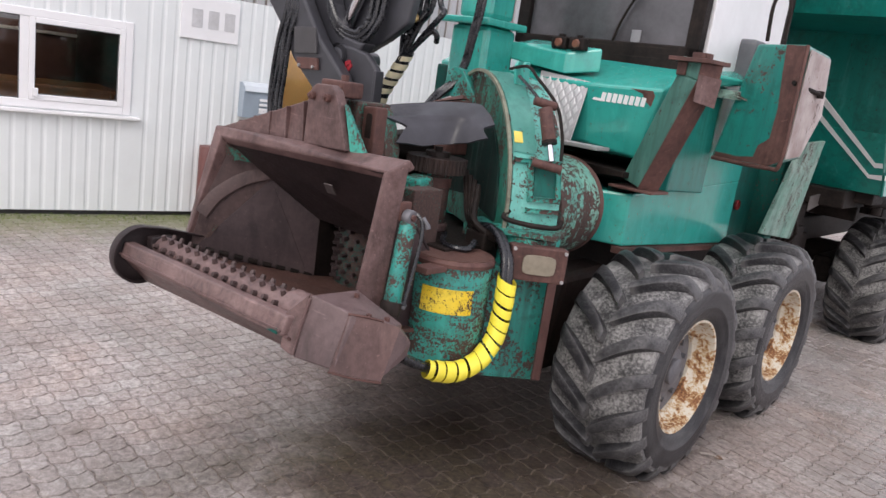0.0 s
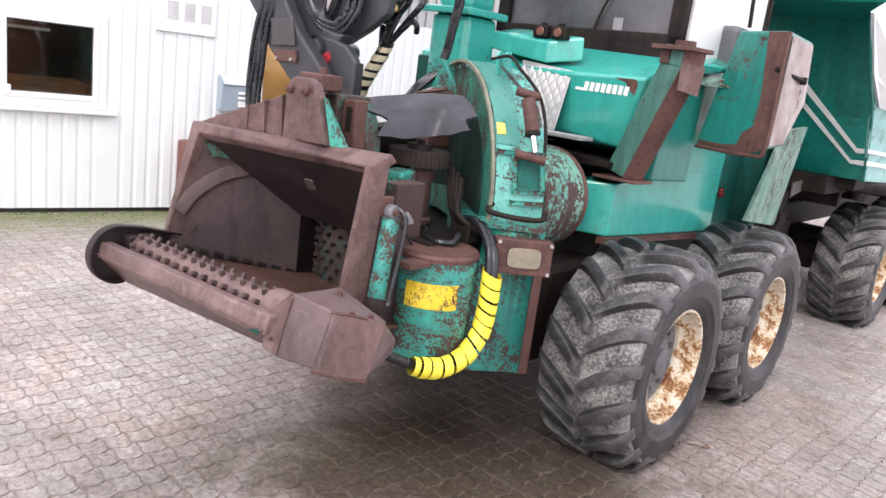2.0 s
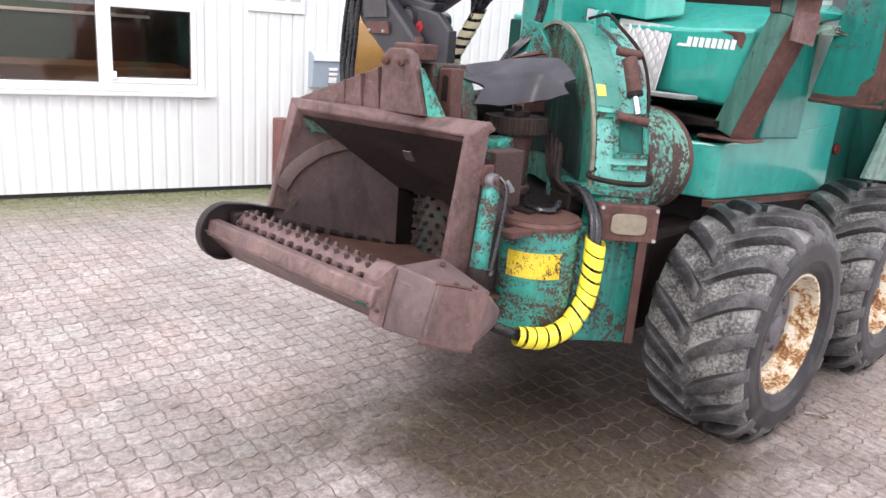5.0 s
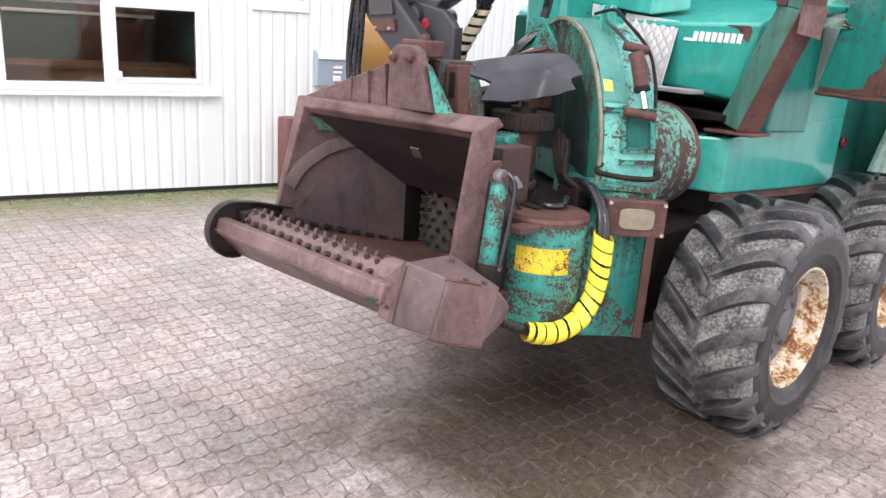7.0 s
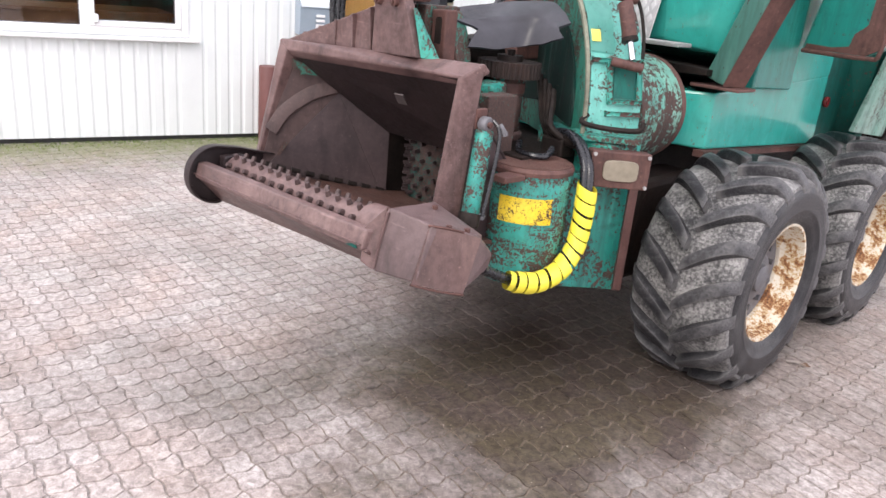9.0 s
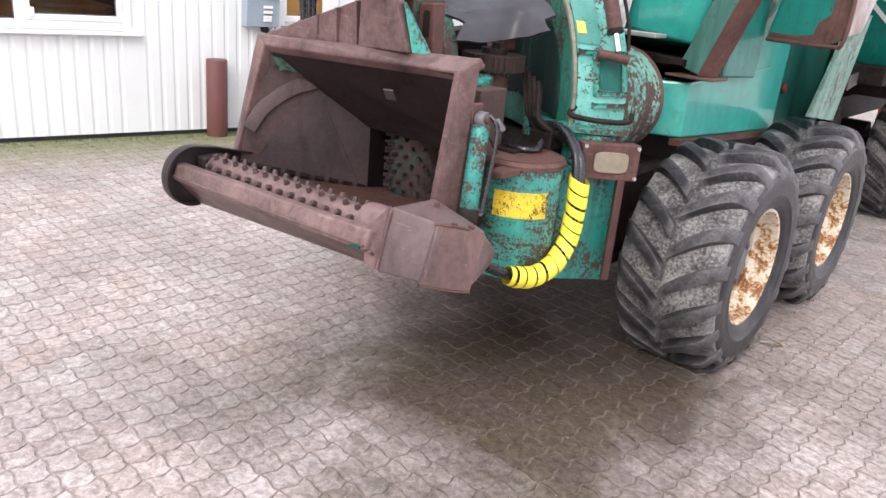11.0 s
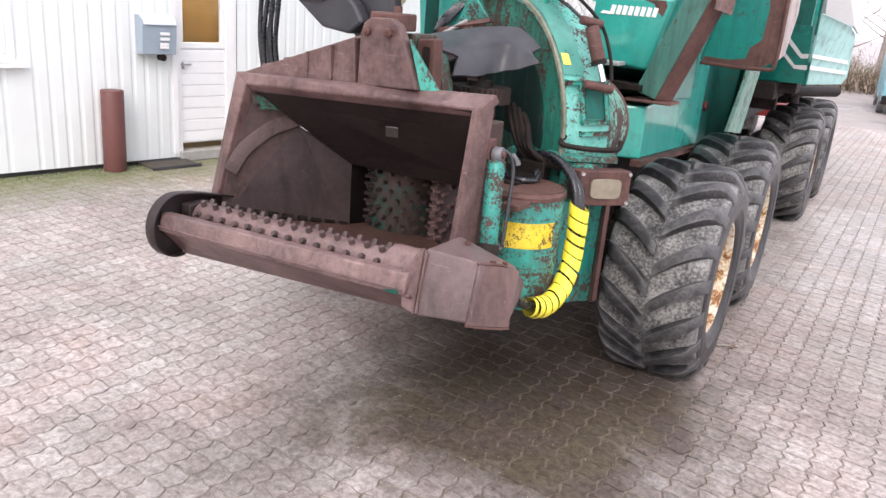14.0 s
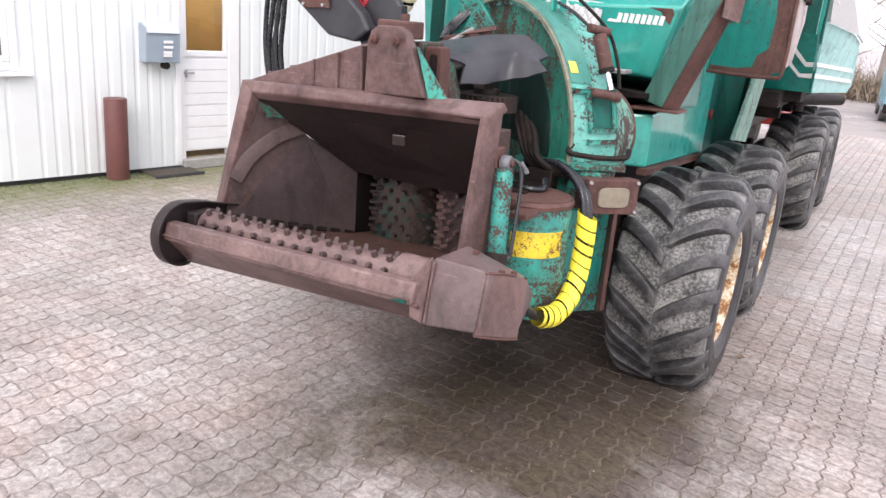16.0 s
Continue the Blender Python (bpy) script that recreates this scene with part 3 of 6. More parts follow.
def window():
    root = new("window_1")
    root.location = (WALLX, 1.84, W_Z0)
    y0, y1, h = W_Y0 - 1.84, W_Y1 - 1.84, W_Z1 - W_Z0
    o = 0.075
    for nm, a, b in (("frame_jamb", (-0.07, y0, 0), (0.015, y0 + o, h)), ("frame_jamb", (-0.07, y1 - o, 0), (0.015, y1, h)),
                     ("frame_head", (-0.07, y0 + o, h - o), (0.015, y1 - o, h)), ("frame_bottom", (-0.07, y0 + o, 0), (0.015, y1 - o, o))):
        part(nm, box(a, b, 0.006), white_frame, root)
    part("mullion", box((-0.065, -0.045, o), (0.008, 0.03, h - o), 0.005), white_frame, root)
    sash = part("sash", joined(box((-0.05, 0.03, o), (0.022, 0.08, h - o), 0.005), box((-0.05, y1 - o - 0.05, o), (0.022, y1 - o, h - o), 0.005),
                box((-0.05, 0.08, o), (0.022, y1 - o - 0.05, o + 0.05), 0.005), box((-0.05, 0.08, h - o - 0.05), (0.022, y1 - o - 0.05, h - o), 0.005)), white_frame, root)
    part("handle", box((0.022, 0.06, o + 0.03), (0.045, 0.11, o + 0.11), 0.008), white_frame, sash)
    part("pane", box((-0.03, y0 + o, o), (-0.024, -0.045, h - o), 0), pane_glass, root).visible_shadow = False
    part("pane", box((-0.02, 0.08, o + 0.05), (-0.014, y1 - o - 0.05, h - o - 0.05), 0), pane_glass, root).visible_shadow = False
    part("sill", box((0.0, y0 - 0.06, -0.045), (0.07, y1 + 0.09, -0.012), 0.006), white_frame, root, "thin white metal sill")
    # grey gasket strips, also painted in for the frame profile's shading lines
    for ya, yb, z0, x in ((y0 + o, -0.045, o, -0.016), (0.08, y1 - o - 0.05, o + 0.05, -0.008)):
        z1 = h - z0
        part("gasket", joined(box((x - 0.01, ya, z0), (x, ya + 0.009, z1), 0), box((x - 0.01, yb - 0.009, z0), (x, yb, z1), 0), box((x - 0.01, ya + 0.009, z0), (x, yb - 0.009, z0 + 0.009), 0), box((x - 0.01, ya + 0.009, z1 - 0.009), (x, yb - 0.009, z1), 0)), plain("grey_gasket", (0.12, 0.12, 0.13), 0.6), root)
    part("blind", box((-0.1, y0 + o, h - 0.12), (-0.075, y1 - o, h - 0.02), 0.004), plain("blind_grey", (0.4, 0.4, 0.41), 0.6), root, "grey roller blind drawn up")
    return tagged(root, "white two-pane window with a thin sill in the ribbed wall", "window", kind="structure")


window()


def door():
    root = new("door_1")
    root.location = (WALLX - 0.06, D_Y0, D_Z0)
    w, h = D_Y1 - D_Y0, D_Z1 - D_Z0
    part("frame_jamb", box((-0.06, 0, 0), (0.05, 0.05, h), 0.004), white_frame, root)
    part("frame_jamb", box((-0.06, w - 0.13, 0), (0.05, w, h), 0.004), white_frame, root)
    part("frame_head", box((-0.06, 0.05, h - 0.06), (0.05, w - 0.13, h), 0.004), white_frame, root)
    lo, hi = 1.13, h - 0.06
    y0, y1 = 0.05, w - 0.13
    leaf = part("leaf", joined(box((-0.03, y0, 0.08), (0.02, y1, lo - 0.06), 0.003), box((-0.03, y0, lo - 0.06), (0.035, y1, lo), 0.004),
                box((-0.03, y0, lo), (0.035, y0 + 0.035, hi), 0.004), box((-0.03, y1 - 0.04, lo), (0.035, y1, hi), 0.004)), white_frame, root, "white door leaf")
    for k in range(8):
        z = 0.09 + k * 0.121
        part("slat", box((0.02, y0, z), (0.03, y1, z + 0.112), 0.004), white_frame, leaf)
    part("pane", box((-0.01, y0 + 0.035, lo), (-0.004, y1 - 0.04, hi), 0), pane_glass, leaf).visible_shadow = False
    part("handle", joined(box((0.035, y0 + 0.01, 0.86), (0.06, y0 + 0.03, 0.93), 0.004), box((0.05, y0 - 0.01, 0.9), (0.066, y0 + 0.11, 0.916), 0.005)), alu, leaf, "grey metal lever handle")
    part("threshold", box((-0.1, 0, -0.1), (0.1, w, 0.0), 0.006), plain("concrete_step", (0.35, 0.34, 0.32), 0.8), root, "pale concrete threshold")
    return tagged(root, "white door with grooved lower panel and glazed top", "door", kind="structure")


door()
tagged(finish("wall_entry", box((WALLX - 1.6, D_Y0 - 0.3, 0.05), (WALLX - 1.55, D_Y1 + 3.0, 2.6), 0), plain("pine_panelling", (0.6, 0.4, 0.18), 0.5, 0.0, 0.2, 4)), "orange pine panelling inside the entry", "wall", kind="structure")


def ceiling_lamp(x, y, z, w, power):
    """A fluorescent ceiling fitting, switched on."""
    root = new("ceiling_light")
    root.location = (x, y, z)
    part("housing", box((-0.08, -w / 2, 0.0), (0.08, w / 2, 0.06), 0.006), white_frame, root)
    k = Mat("lit_tube", (0.9, 0.88, 0.8))
    k.b.inputs["Emission Color"].default_value = (1.0, 0.86, 0.66, 1)
    k.b.inputs["Emission Strength"].default_value = power
    part("tube", cyl((0, -w / 2 + 0.05, -0.03), (0, w / 2 - 0.05, -0.03), 0.02, seg=10), k.m, root, "lit fluorescent tube")
    return tagged(root, "lit white fluorescent fitting, out of view on the ceiling inside", "lamp", "inside lights")


ceiling_lamp(-9.2, 5.4, 2.5, 1.5, 80.0)
# office fitting: unseen, added to brighten the room behind the window
ceiling_lamp(-10.6, 1.2, 2.5, 1.2, 60.0)


def mailbox():
    root = new("mailbox")
    root.location = (WALLX, 4.07, 1.12)
    m = plain("blue_grey_enamel", (0.3, 0.36, 0.42), 0.38, 0.0, 0.08, 5)
    prof = [(0, -0.18, 0), (0.13, -0.18, 0), (0.15, -0.18, 0.28), (0.13, -0.18, 0.335), (0.07, -0.18, 0.365), (0, -0.18, 0.37)]
    part("body", prism(prof, (0, 0.36, 0), 0.006), m, root)
    part("lid", prism([(0.01, -0.17, 0.378), (0.075, -0.17, 0.374), (0.14, -0.17, 0.342), (0.166, -0.17, 0.285), (0.158, -0.17, 0.283), (0.132, -0.17, 0.334), (0.07, -0.17, 0.367)], (0, 0.34, 0), 0.002), plain("pale_lid", (0.55, 0.6, 0.64), 0.35, 0, 0.06), root, "paler hinged lid")
    for z, w in ((0.2, 0.1), (0.15, 0.1), (0.1, 0.09), (0.07, 0.09)):
        part("notice", box((0.137 + z * 0.05, 0.0, z - 0.014), (0.15 + z * 0.05, w, z + 0.014), 0.003), white_frame, root)
    part("lock", joined(cyl((0.06, 0.04, -0.03), (0.13, 0.04, -0.03), 0.035, seg=16), box((0.04, 0.02, -0.03), (0.1, 0.06, 0.0))), under, root, "black round lock holder")
    return tagged(root, "blue-grey metal mailbox with pale lid on the wall", "mailbox")


mailbox()


def house_sign():
    root = new("house_sign")
    root.location = (WALLX + 0.003, 3.52, 1.865)
    part("board", box((0, -0.3, 0), (0.018, 0.31, 0.42), 0.004), white_frame, root)
    g = plain("faded_figures", (0.52, 0.52, 0.53), 0.6)
    for y in (-0.19, -0.02, 0.15):
        part("figure_bar", box((0.018, y, 0.12), (0.022, y + 0.11, 0.3), 0.001), g, root)
    return tagged(root, "white square board with faded grey figures on the wall", "sign")


house_sign()
bollard = new("bollard")
bollard.location = (-8.3, 3.57, 0)
part("post", cyl((0, 0, 0), (0, 0.004, 0.785), 0.106, seg=32, r=0.008), plain("red_brown_paint", (0.14, 0.055, 0.05), 0.5, 0, 0.15, 6), bollard, smooth=True)
tagged(bollard, "red-brown round steel bollard by the wall", "bollard")
mat_ob = new("boot_scraper")
mat_ob.location = (-8.26, 4.12, 0)
part("grate", joined(*[box((-0.14, -0.24 + 0.04 * k, 0.0), (0.14, -0.225 + 0.04 * k, 0.03), 0.002) for k in range(13)]), plain("rusty_grate", (0.1, 0.085, 0.07), 0.7), mat_ob)
for x0 in (-0.16, 0.14):
    part("rim", box((x0, -0.26, 0), (x0 + 0.02, 0.28, 0.035)), plinth_mat, mat_ob)
tagged(mat_ob, "dark iron boot scraper grate on the paving", "scraper")
tagged(finish("ceiling_entry", box((WALLX - 1.6, D_Y0 - 0.3, 2.57), (WALLX - 0.2, D_Y1 + 3.0, 2.62), 0), inside_wall), "entry ceiling", "ceiling", kind="structure")


# ---- the forest chipper ----
rig = new("forest_chipper")
rig.matrix_world = pose(-2.42, 4.08, 0, 0, 0, 12.0)
tagged(rig, "green eight-wheeled forest wood chipper with brown feed hopper, worn paint", "forestry machine")


def beam(a, b, w, h, up=(0, 0, 1), r=0.004):
    """A square bar from a to b; w across, h along up."""
    a, b, up = Vector(a), Vector(b), Vector(up)
    d = (b - a).normalized()
    s = d.cross(up).normalized()
    u = s.cross(d)
    bm = bmesh.new()
    bmesh.ops.create_cube(bm, size=1)
    for v in bm.verts:
        v.co = (a + b) / 2 + d * (v.co.x * (b - a).length) + s * (v.co.y * w) + u * (v.co.z * h)
    return bevelled(bm, r)


# wheels
WR, WZ = 0.578, 0.545


def tyre_mesh():
    prof = [(-0.19, 0.3), (-0.23, 0.325), (-0.255, 0.4), (-0.26, 0.46), (-0.25, 0.503), (-0.222, 0.522), (-0.15, 0.532), (-0.08, 0.535), (0, 0.536),
            (0.08, 0.535), (0.15, 0.532), (0.222, 0.522), (0.25, 0.503), (0.26, 0.46), (0.255, 0.4), (0.23, 0.325), (0.19, 0.3)]
    return revolve(prof, 72, "X", True)


def sidewall_mesh(s):
    """The bulging side of the tyre with a faint moulded ring and a scuffed shoulder edge."""
    prof = [(0.205, 0.297), (0.232, 0.301), (0.247, 0.318), (0.258, 0.345), (0.2655, 0.372), (0.2685, 0.376), (0.2695, 0.384), (0.268, 0.392), (0.271, 0.425), (0.2695, 0.455), (0.262, 0.478), (0.25, 0.49)]
    return revolve([(s * x, r) for x, r in prof], 72, "X")


def lug_mesh(s):
    """One raised, curved tread bar: blunt round nose near the middle, worn away towards the shoulder."""
    bm = bmesh.new()
    rows = []
    for k in range(15):
        f = k / 14
        u = s * (0.004 + 0.262 * f)
        th = -0.44 * f + 0.13 * f * f
        nose = math.sqrt(max(0.0, 1 - (1 - min(1.0, f / 0.08)) ** 2))
        half = (0.053 + 0.01 * f) * (0.84 + 0.16 * nose)
        crown = 0.551 - 0.012 * f ** 2 - 0.05 * max(0.0, f - 0.74) ** 1.6 / 0.116
        fade = max(0.0, (f - 0.56) / 0.44)
        top, low = crown + 0.036 * (0.9 + 0.1 * nose) - 0.034 * fade * fade, crown - 0.045
        rows.append([bm.verts.new((u, rr * math.cos(th + dt), rr * math.sin(th + dt))) for dt, rr in ((-half * 1.22, low), (-half * 1.06, top - 0.008), (-half * 0.98, top - 0.0015), (-half * 0.84, top), (0, top + 0.001), (half * 0.84, top), (half * 0.98, top - 0.0015), (half * 1.06, top - 0.008), (half * 1.22, low))])
    for a, b in zip(rows, rows[1:]):
        for j in range(8):
            bm.faces.new((a[j], a[j + 1], b[j + 1], b[j]))
    bm.faces.new(rows[0])
    bm.faces.new(rows[-1][::-1])
    return bm


def wheel(x, y, side, donor=None):
    """Wheel with its visible face to +x (side 1) or -x (side -1)."""
    m = pose(x, y, WZ, 0, 0, 0 if side > 0 else 180) @ pose(0, 0, 0, random.uniform(0, 20))
    if donor:
        w = donor.copy()
        scene.collection.objects.link(w)
        w.parent, w.matrix_basis = rig, m
        for c in donor.children:
            k = c.copy()
            scene.collection.objects.link(k)
            k.parent = w
        return w
    w = part("wheel", cyl((-0.06, 0, 0), (0.112, 0, 0), 0.252, 0.252, 40, 0.01), hubgrey, rig, "")
    w.matrix_basis = m
    part("tyre", tyre_mesh(), rubber, w, "black dusty tyre carcass", True)
    for s in (-1, 1):
        part("sidewall", sidewall_mesh(s), wall_rubber, w, "smooth grey tyre sidewall", True)
        lug = part("tyre_lug", lug_mesh(s), lug_rubber, w, "", True)
        lug.matrix_basis = pose(0, 0, 0, 10 if s > 0 else 0)
        for i in range(1, 18):
            o = lug.copy()
            scene.collection.objects.link(o)
            o.parent, o.matrix_basis = w, pose(0, 0, 0, 20 * i + (10 if s > 0 else 0))
    part("rim", revolve([(0.2, 0.297), (0.226, 0.309), (0.238, 0.304), (0.236, 0.292), (0.215, 0.286), (0.17, 0.283), (0.15, 0.272), (0.138, 0.268), (0.126, 0.255),
                         (0.08, 0.25), (0.02, 0.26), (0.0, 0.29), (-0.19, 0.3)], 56), rimpaint, w, "cream rim rusted orange", True)
    part("hub", joined(cyl((0.08, 0, 0), (0.14, 0, 0), 0.13, 0.118, 32, 0.008), cyl((0.135, 0, 0), (0.165, 0, 0), 0.07, seg=24, r=0.006)), hubgrey, w, "grey hub", True)
    for k in range(10):
        a = k * math.pi / 5
        part("wheel_nut", cyl((0.1, 0.165 * math.cos(a), 0.165 * math.sin(a)), (0.138, 0.165 * math.cos(a), 0.165 * math.sin(a)), 0.016, seg=6), hubgrey, w)
    return w


first = wheel(-0.245, 0.0, 1)
for xx, yy in ((-0.245, 1.37), (-0.19, 4.4), (-0.165, 5.77)):
    wheel(xx, yy, 1, first)
for yy in (0.0, 1.37, 4.4, 5.77):
    wheel(-2.355, yy, -1, first)
for yy in (0.68, 5.08):
    for xx in (-0.72, -2.06):
        part("bogie_beam", box((xx, yy - 0.8, 0.42), (xx + 0.18, yy + 0.8, 0.68), 0.04), under, rig, "oily black bogie beam")
    part("axle", joined(cyl((-1.9, yy, 0.62), (-0.7, yy, 0.62), 0.13, seg=20), *[cyl((-0.6, yy + d, 0.56), (-0.3, yy + d, 0.56), 0.1, seg=20) for d in (-0.685, 0.685)]), under, rig)
part("axle_housing", hull([(-1.5, -0.3, 0.34), (-0.72, -0.3, 0.36), (-1.5, 0.25, 0.34), (-0.72, 0.25, 0.34), (-1.5, -0.3, 0.95), (-0.64, -0.3, 0.93), (-1.5, 0.25, 0.95), (-0.68, 0.25, 0.93)], 0.04), gear_rust, rig, "dark rusty axle housing")
part("chassis_frame", joined(box((-1.75, -0.7, 0.62), (-0.85, 2.4, 1.05), 0.02), box((-1.7, 2.3, 0.75), (-1.3, 9.0, 1.0), 0.02), box((-1.25, 2.3, 0.75), (-0.9, 9.0, 1.0), 0.02)), under, rig, "oily black chassis")

# hopper
TL, TR, BL, BR = Vector((-1.9, -1.63, 1.471)), Vector((-0.715, -1.476, 1.509)), Vector((-1.985, -1.71, 0.9)), Vector((-0.72, -1.538, 0.87))
TLI, TRI, BLI, BRI = Vector((-1.838, -1.636, 1.424)), Vector((-0.742, -1.571, 1.455)), Vector((-1.925, -1.738, 0.88)), Vector((-0.756, -1.65, 0.87))
nrm = (TR - TRI).cross(BR - TRI).normalized()


def rail(a, b, c, d, inward):
    """A thick frame member with the visible face a, b, c, d."""
    inward = Vector(inward)
    return hull([a, b, c, d, *[p + inward for p in (a, b, c, d)]], 0.007)


hop = part("hopper", joined(
    rail(TL, TR, TLI, TRI, (0, 0.035, -0.035)),
    rail(TL, BL, TLI, BLI, (0.01, 0.06, 0)),
    rail(TR, BR, TRI, BRI, (-0.03, 0.005, 0)),
), brown, rig, "brown worn steel feed hopper frame")
PA, PB, PC, PD, PE = (-1.865, -1.615, 1.43), (-1.925, -1.72, 0.828), (-1.585, -1.19, 0.69), (-1.59, -1.185, 1.06), (-1.755, -1.385, 1.235)
# inside plates: the hopper's own shade is part of their dark colours
part("left_panel", slab([PB, PC, PE], 0.012), steel_dark, hop, "scoured steel side panel, darkened for shade inside the hopper")
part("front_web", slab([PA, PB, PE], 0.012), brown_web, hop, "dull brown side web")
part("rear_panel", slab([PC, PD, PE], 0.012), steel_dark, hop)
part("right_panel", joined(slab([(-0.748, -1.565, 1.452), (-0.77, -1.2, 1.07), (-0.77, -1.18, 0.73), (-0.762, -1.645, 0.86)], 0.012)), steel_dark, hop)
part("ceiling_plate", slab([(-1.85, -1.615, 1.425), (-1.585, -1.19, 1.065), (-0.765, -1.2, 1.07), (-0.742, -1.558, 1.458)], 0.012), shaded_black, hop)
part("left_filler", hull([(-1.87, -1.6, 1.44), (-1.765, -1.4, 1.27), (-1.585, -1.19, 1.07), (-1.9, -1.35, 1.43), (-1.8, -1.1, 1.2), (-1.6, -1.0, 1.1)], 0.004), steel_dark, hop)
part("ceiling_corner", slab([(-1.862, -1.62, 1.432), (-1.585, -1.19, 1.068), (-1.785, -1.36, 1.25)], 0.012), shaded_black, hop)
part("floor_plate", slab([(-1.96, -1.83, 0.84), (-0.7, -1.81, 0.83), (-0.74, -0.85, 0.69), (-1.68, -0.85, 0.69)], 0.015), floor_steel, hop, "rusty floor plate")
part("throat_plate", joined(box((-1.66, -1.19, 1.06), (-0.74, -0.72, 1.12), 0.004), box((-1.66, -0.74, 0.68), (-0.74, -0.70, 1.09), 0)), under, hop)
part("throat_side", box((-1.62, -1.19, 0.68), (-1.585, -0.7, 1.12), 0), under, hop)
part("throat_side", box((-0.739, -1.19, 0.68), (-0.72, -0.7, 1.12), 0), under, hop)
for pts in ([(-1.857, -1.598, 1.389), (-1.848, -1.579, 1.375), (-1.832, -1.546, 1.37), (-1.823, -1.527, 1.351), (-1.803, -1.486, 1.311), (-1.825, -1.531, 1.316), (-1.844, -1.568, 1.311), (-1.837, -1.555, 1.333), (-1.855, -1.592, 1.34)], [(-1.889, -1.65, 0.922), (-1.874, -1.62, 0.991), (-1.864, -1.599, 0.979), (-1.882, -1.636, 0.921)]):
    part("paint_patch", slab([(x + 0.03, y - 0.016, z) for x, y, z in pts], 0.003, 0), green_hanger, hop, "leftover green paint patch")
part("hood_plate", hull([TL + Vector((0.02, 0.035, -0.025)), TL + Vector((0.02, 0.035, 0.001)), (-1.29, -1.53, 1.455), (-1.29, -1.52, 1.685), (-1.88, -1.33, 1.46), (-1.29, -1.33, 1.69), (-1.9, -1.33, 1.44), (-1.29, -1.33, 1.5)], 0.006), brown, hop)
for k in range(5):
    x = -1.8 + k * 0.12
    z = 1.47 + (x + 1.93) / 0.64 * 0.2
    part("hood_rib", slab([(x, -1.575 + 0.03 * k / 5, 1.47), (x, -1.565, z), (x, -1.32, z + 0.008), (x, -1.32, 1.46)], 0.01, 0.002), brown, hop)
arc = [(-1.305, -1.56, 1.48), (-1.30, -1.56, 1.68), (-1.285, -1.56, 1.722), (-1.255, -1.56, 1.745), (-1.16, -1.56, 1.748), (-1.125, -1.56, 1.728), (-1.105, -1.56, 1.69), (-1.02, -1.56, 1.49)]
brk = part("lift_bracket", prism(arc, (0, 0.05, 0), 0.006), brown, hop)
for x in (-1.262, -1.16):
    part("bolt", joined(cyl((x, -1.582, 1.692), (x, -1.55, 1.692), 0.017, seg=16, r=0.004), cyl((x, -1.59, 1.692), (x, -1.58, 1.692), 0.009, seg=6)), brown_red, brk)
part("bracket_block", joined(box((-1.3, -1.5, 1.70), (-1.15, -1.38, 1.768), 0.008), cyl((-1.2, -1.45, 1.765), (-1.2, -1.45, 1.795), 0.018, seg=6)), brown_red, hop)
part("gusset", slab([(-1.085, -1.535, 1.68), (-0.945, -1.515, 1.49), (-1.02, -1.535, 1.49)], 0.03), green_half, hop, "chipped green gusset plate")
part("hanger_plate", prism([(-1.15, -1.37, 1.47), (-1.15, -1.37, 1.675), (-1.065, -1.37, 1.68), (-1.06, -1.37, 1.47)], (0, 0.07, 0), 0.008), brown_red, rig, "brown hanger plate")
# black plate on the face stands for the shade inside the slot
part("hanger_slot", prism([(-1.122, -1.374, 1.54), (-1.122, -1.374, 1.64), (-1.114, -1.374, 1.648), (-1.094, -1.374, 1.648), (-1.086, -1.374, 1.64), (-1.086, -1.374, 1.54)], (0, 0.01, 0), 0.002), under, rig)
part("hanger_arm", prism([(-1.15, -1.3, 1.675), (-1.135, -1.3, 1.672), (-1.09, -1.3, 1.6), (-1.055, -1.3, 1.5), (-1.05, -1.3, 1.44), (-1.15, -1.3, 1.44)], (0, 0.09, 0), 0.006), green_hanger, rig, "chipped green lift arm")
part("hanger_block", box((-1.235, -1.4, 1.45), (-1.155, -1.2, 1.69), 0.008), green_hanger, rig)
# side rib and patch inside
IN_W, IN_C = Vector((0.898, -0.44, -0.013)), Vector((-0.003, -0.645, -0.764))


def rib_strip():
    """A bent flat bar standing off the side web."""
    mids = smooth_line([(-1.898, -1.672, 1.035), (-1.873, -1.623, 1.12), (-1.847, -1.57, 1.172), (-1.809, -1.495, 1.224), (-1.757, -1.39, 1.26)], 5)
    bm = bmesh.new()
    rows = []
    for i, p in enumerate(mids):
        d = (mids[min(i + 1, len(mids) - 1)] - mids[max(i - 1, 0)]).normalized()
        side = IN_W.cross(d).normalized()
        rows.append([bm.verts.new(p + side * w + IN_W * h) for w, h in ((0.04, 0.0), (0.038, 0.014), (0.03, 0.02), (-0.022, 0.028), (-0.028, 0.024), (-0.03, 0.0))])
    for a, b in zip(rows, rows[1:]):
        for j in range(5):
            bm.faces.new((a[j], a[j + 1], b[j + 1], b[j]))
    bm.faces.new(rows[0])
    bm.faces.new(rows[-1][::-1])
    return bm


part("curved_rib", rib_strip(), brown_web, hop, smooth=True)
part("inspection_patch", slab([(x, y - 0.012, z - 0.014) for x, y, z in ((-1.178, -1.515, 1.338), (-1.116, -1.518, 1.341), (-1.15, -1.458, 1.29), (-1.216, -1.455, 1.287))], 0.006), plain("bare_patch", (0.1, 0.085, 0.082), 0.5), hop, "paler square patch")


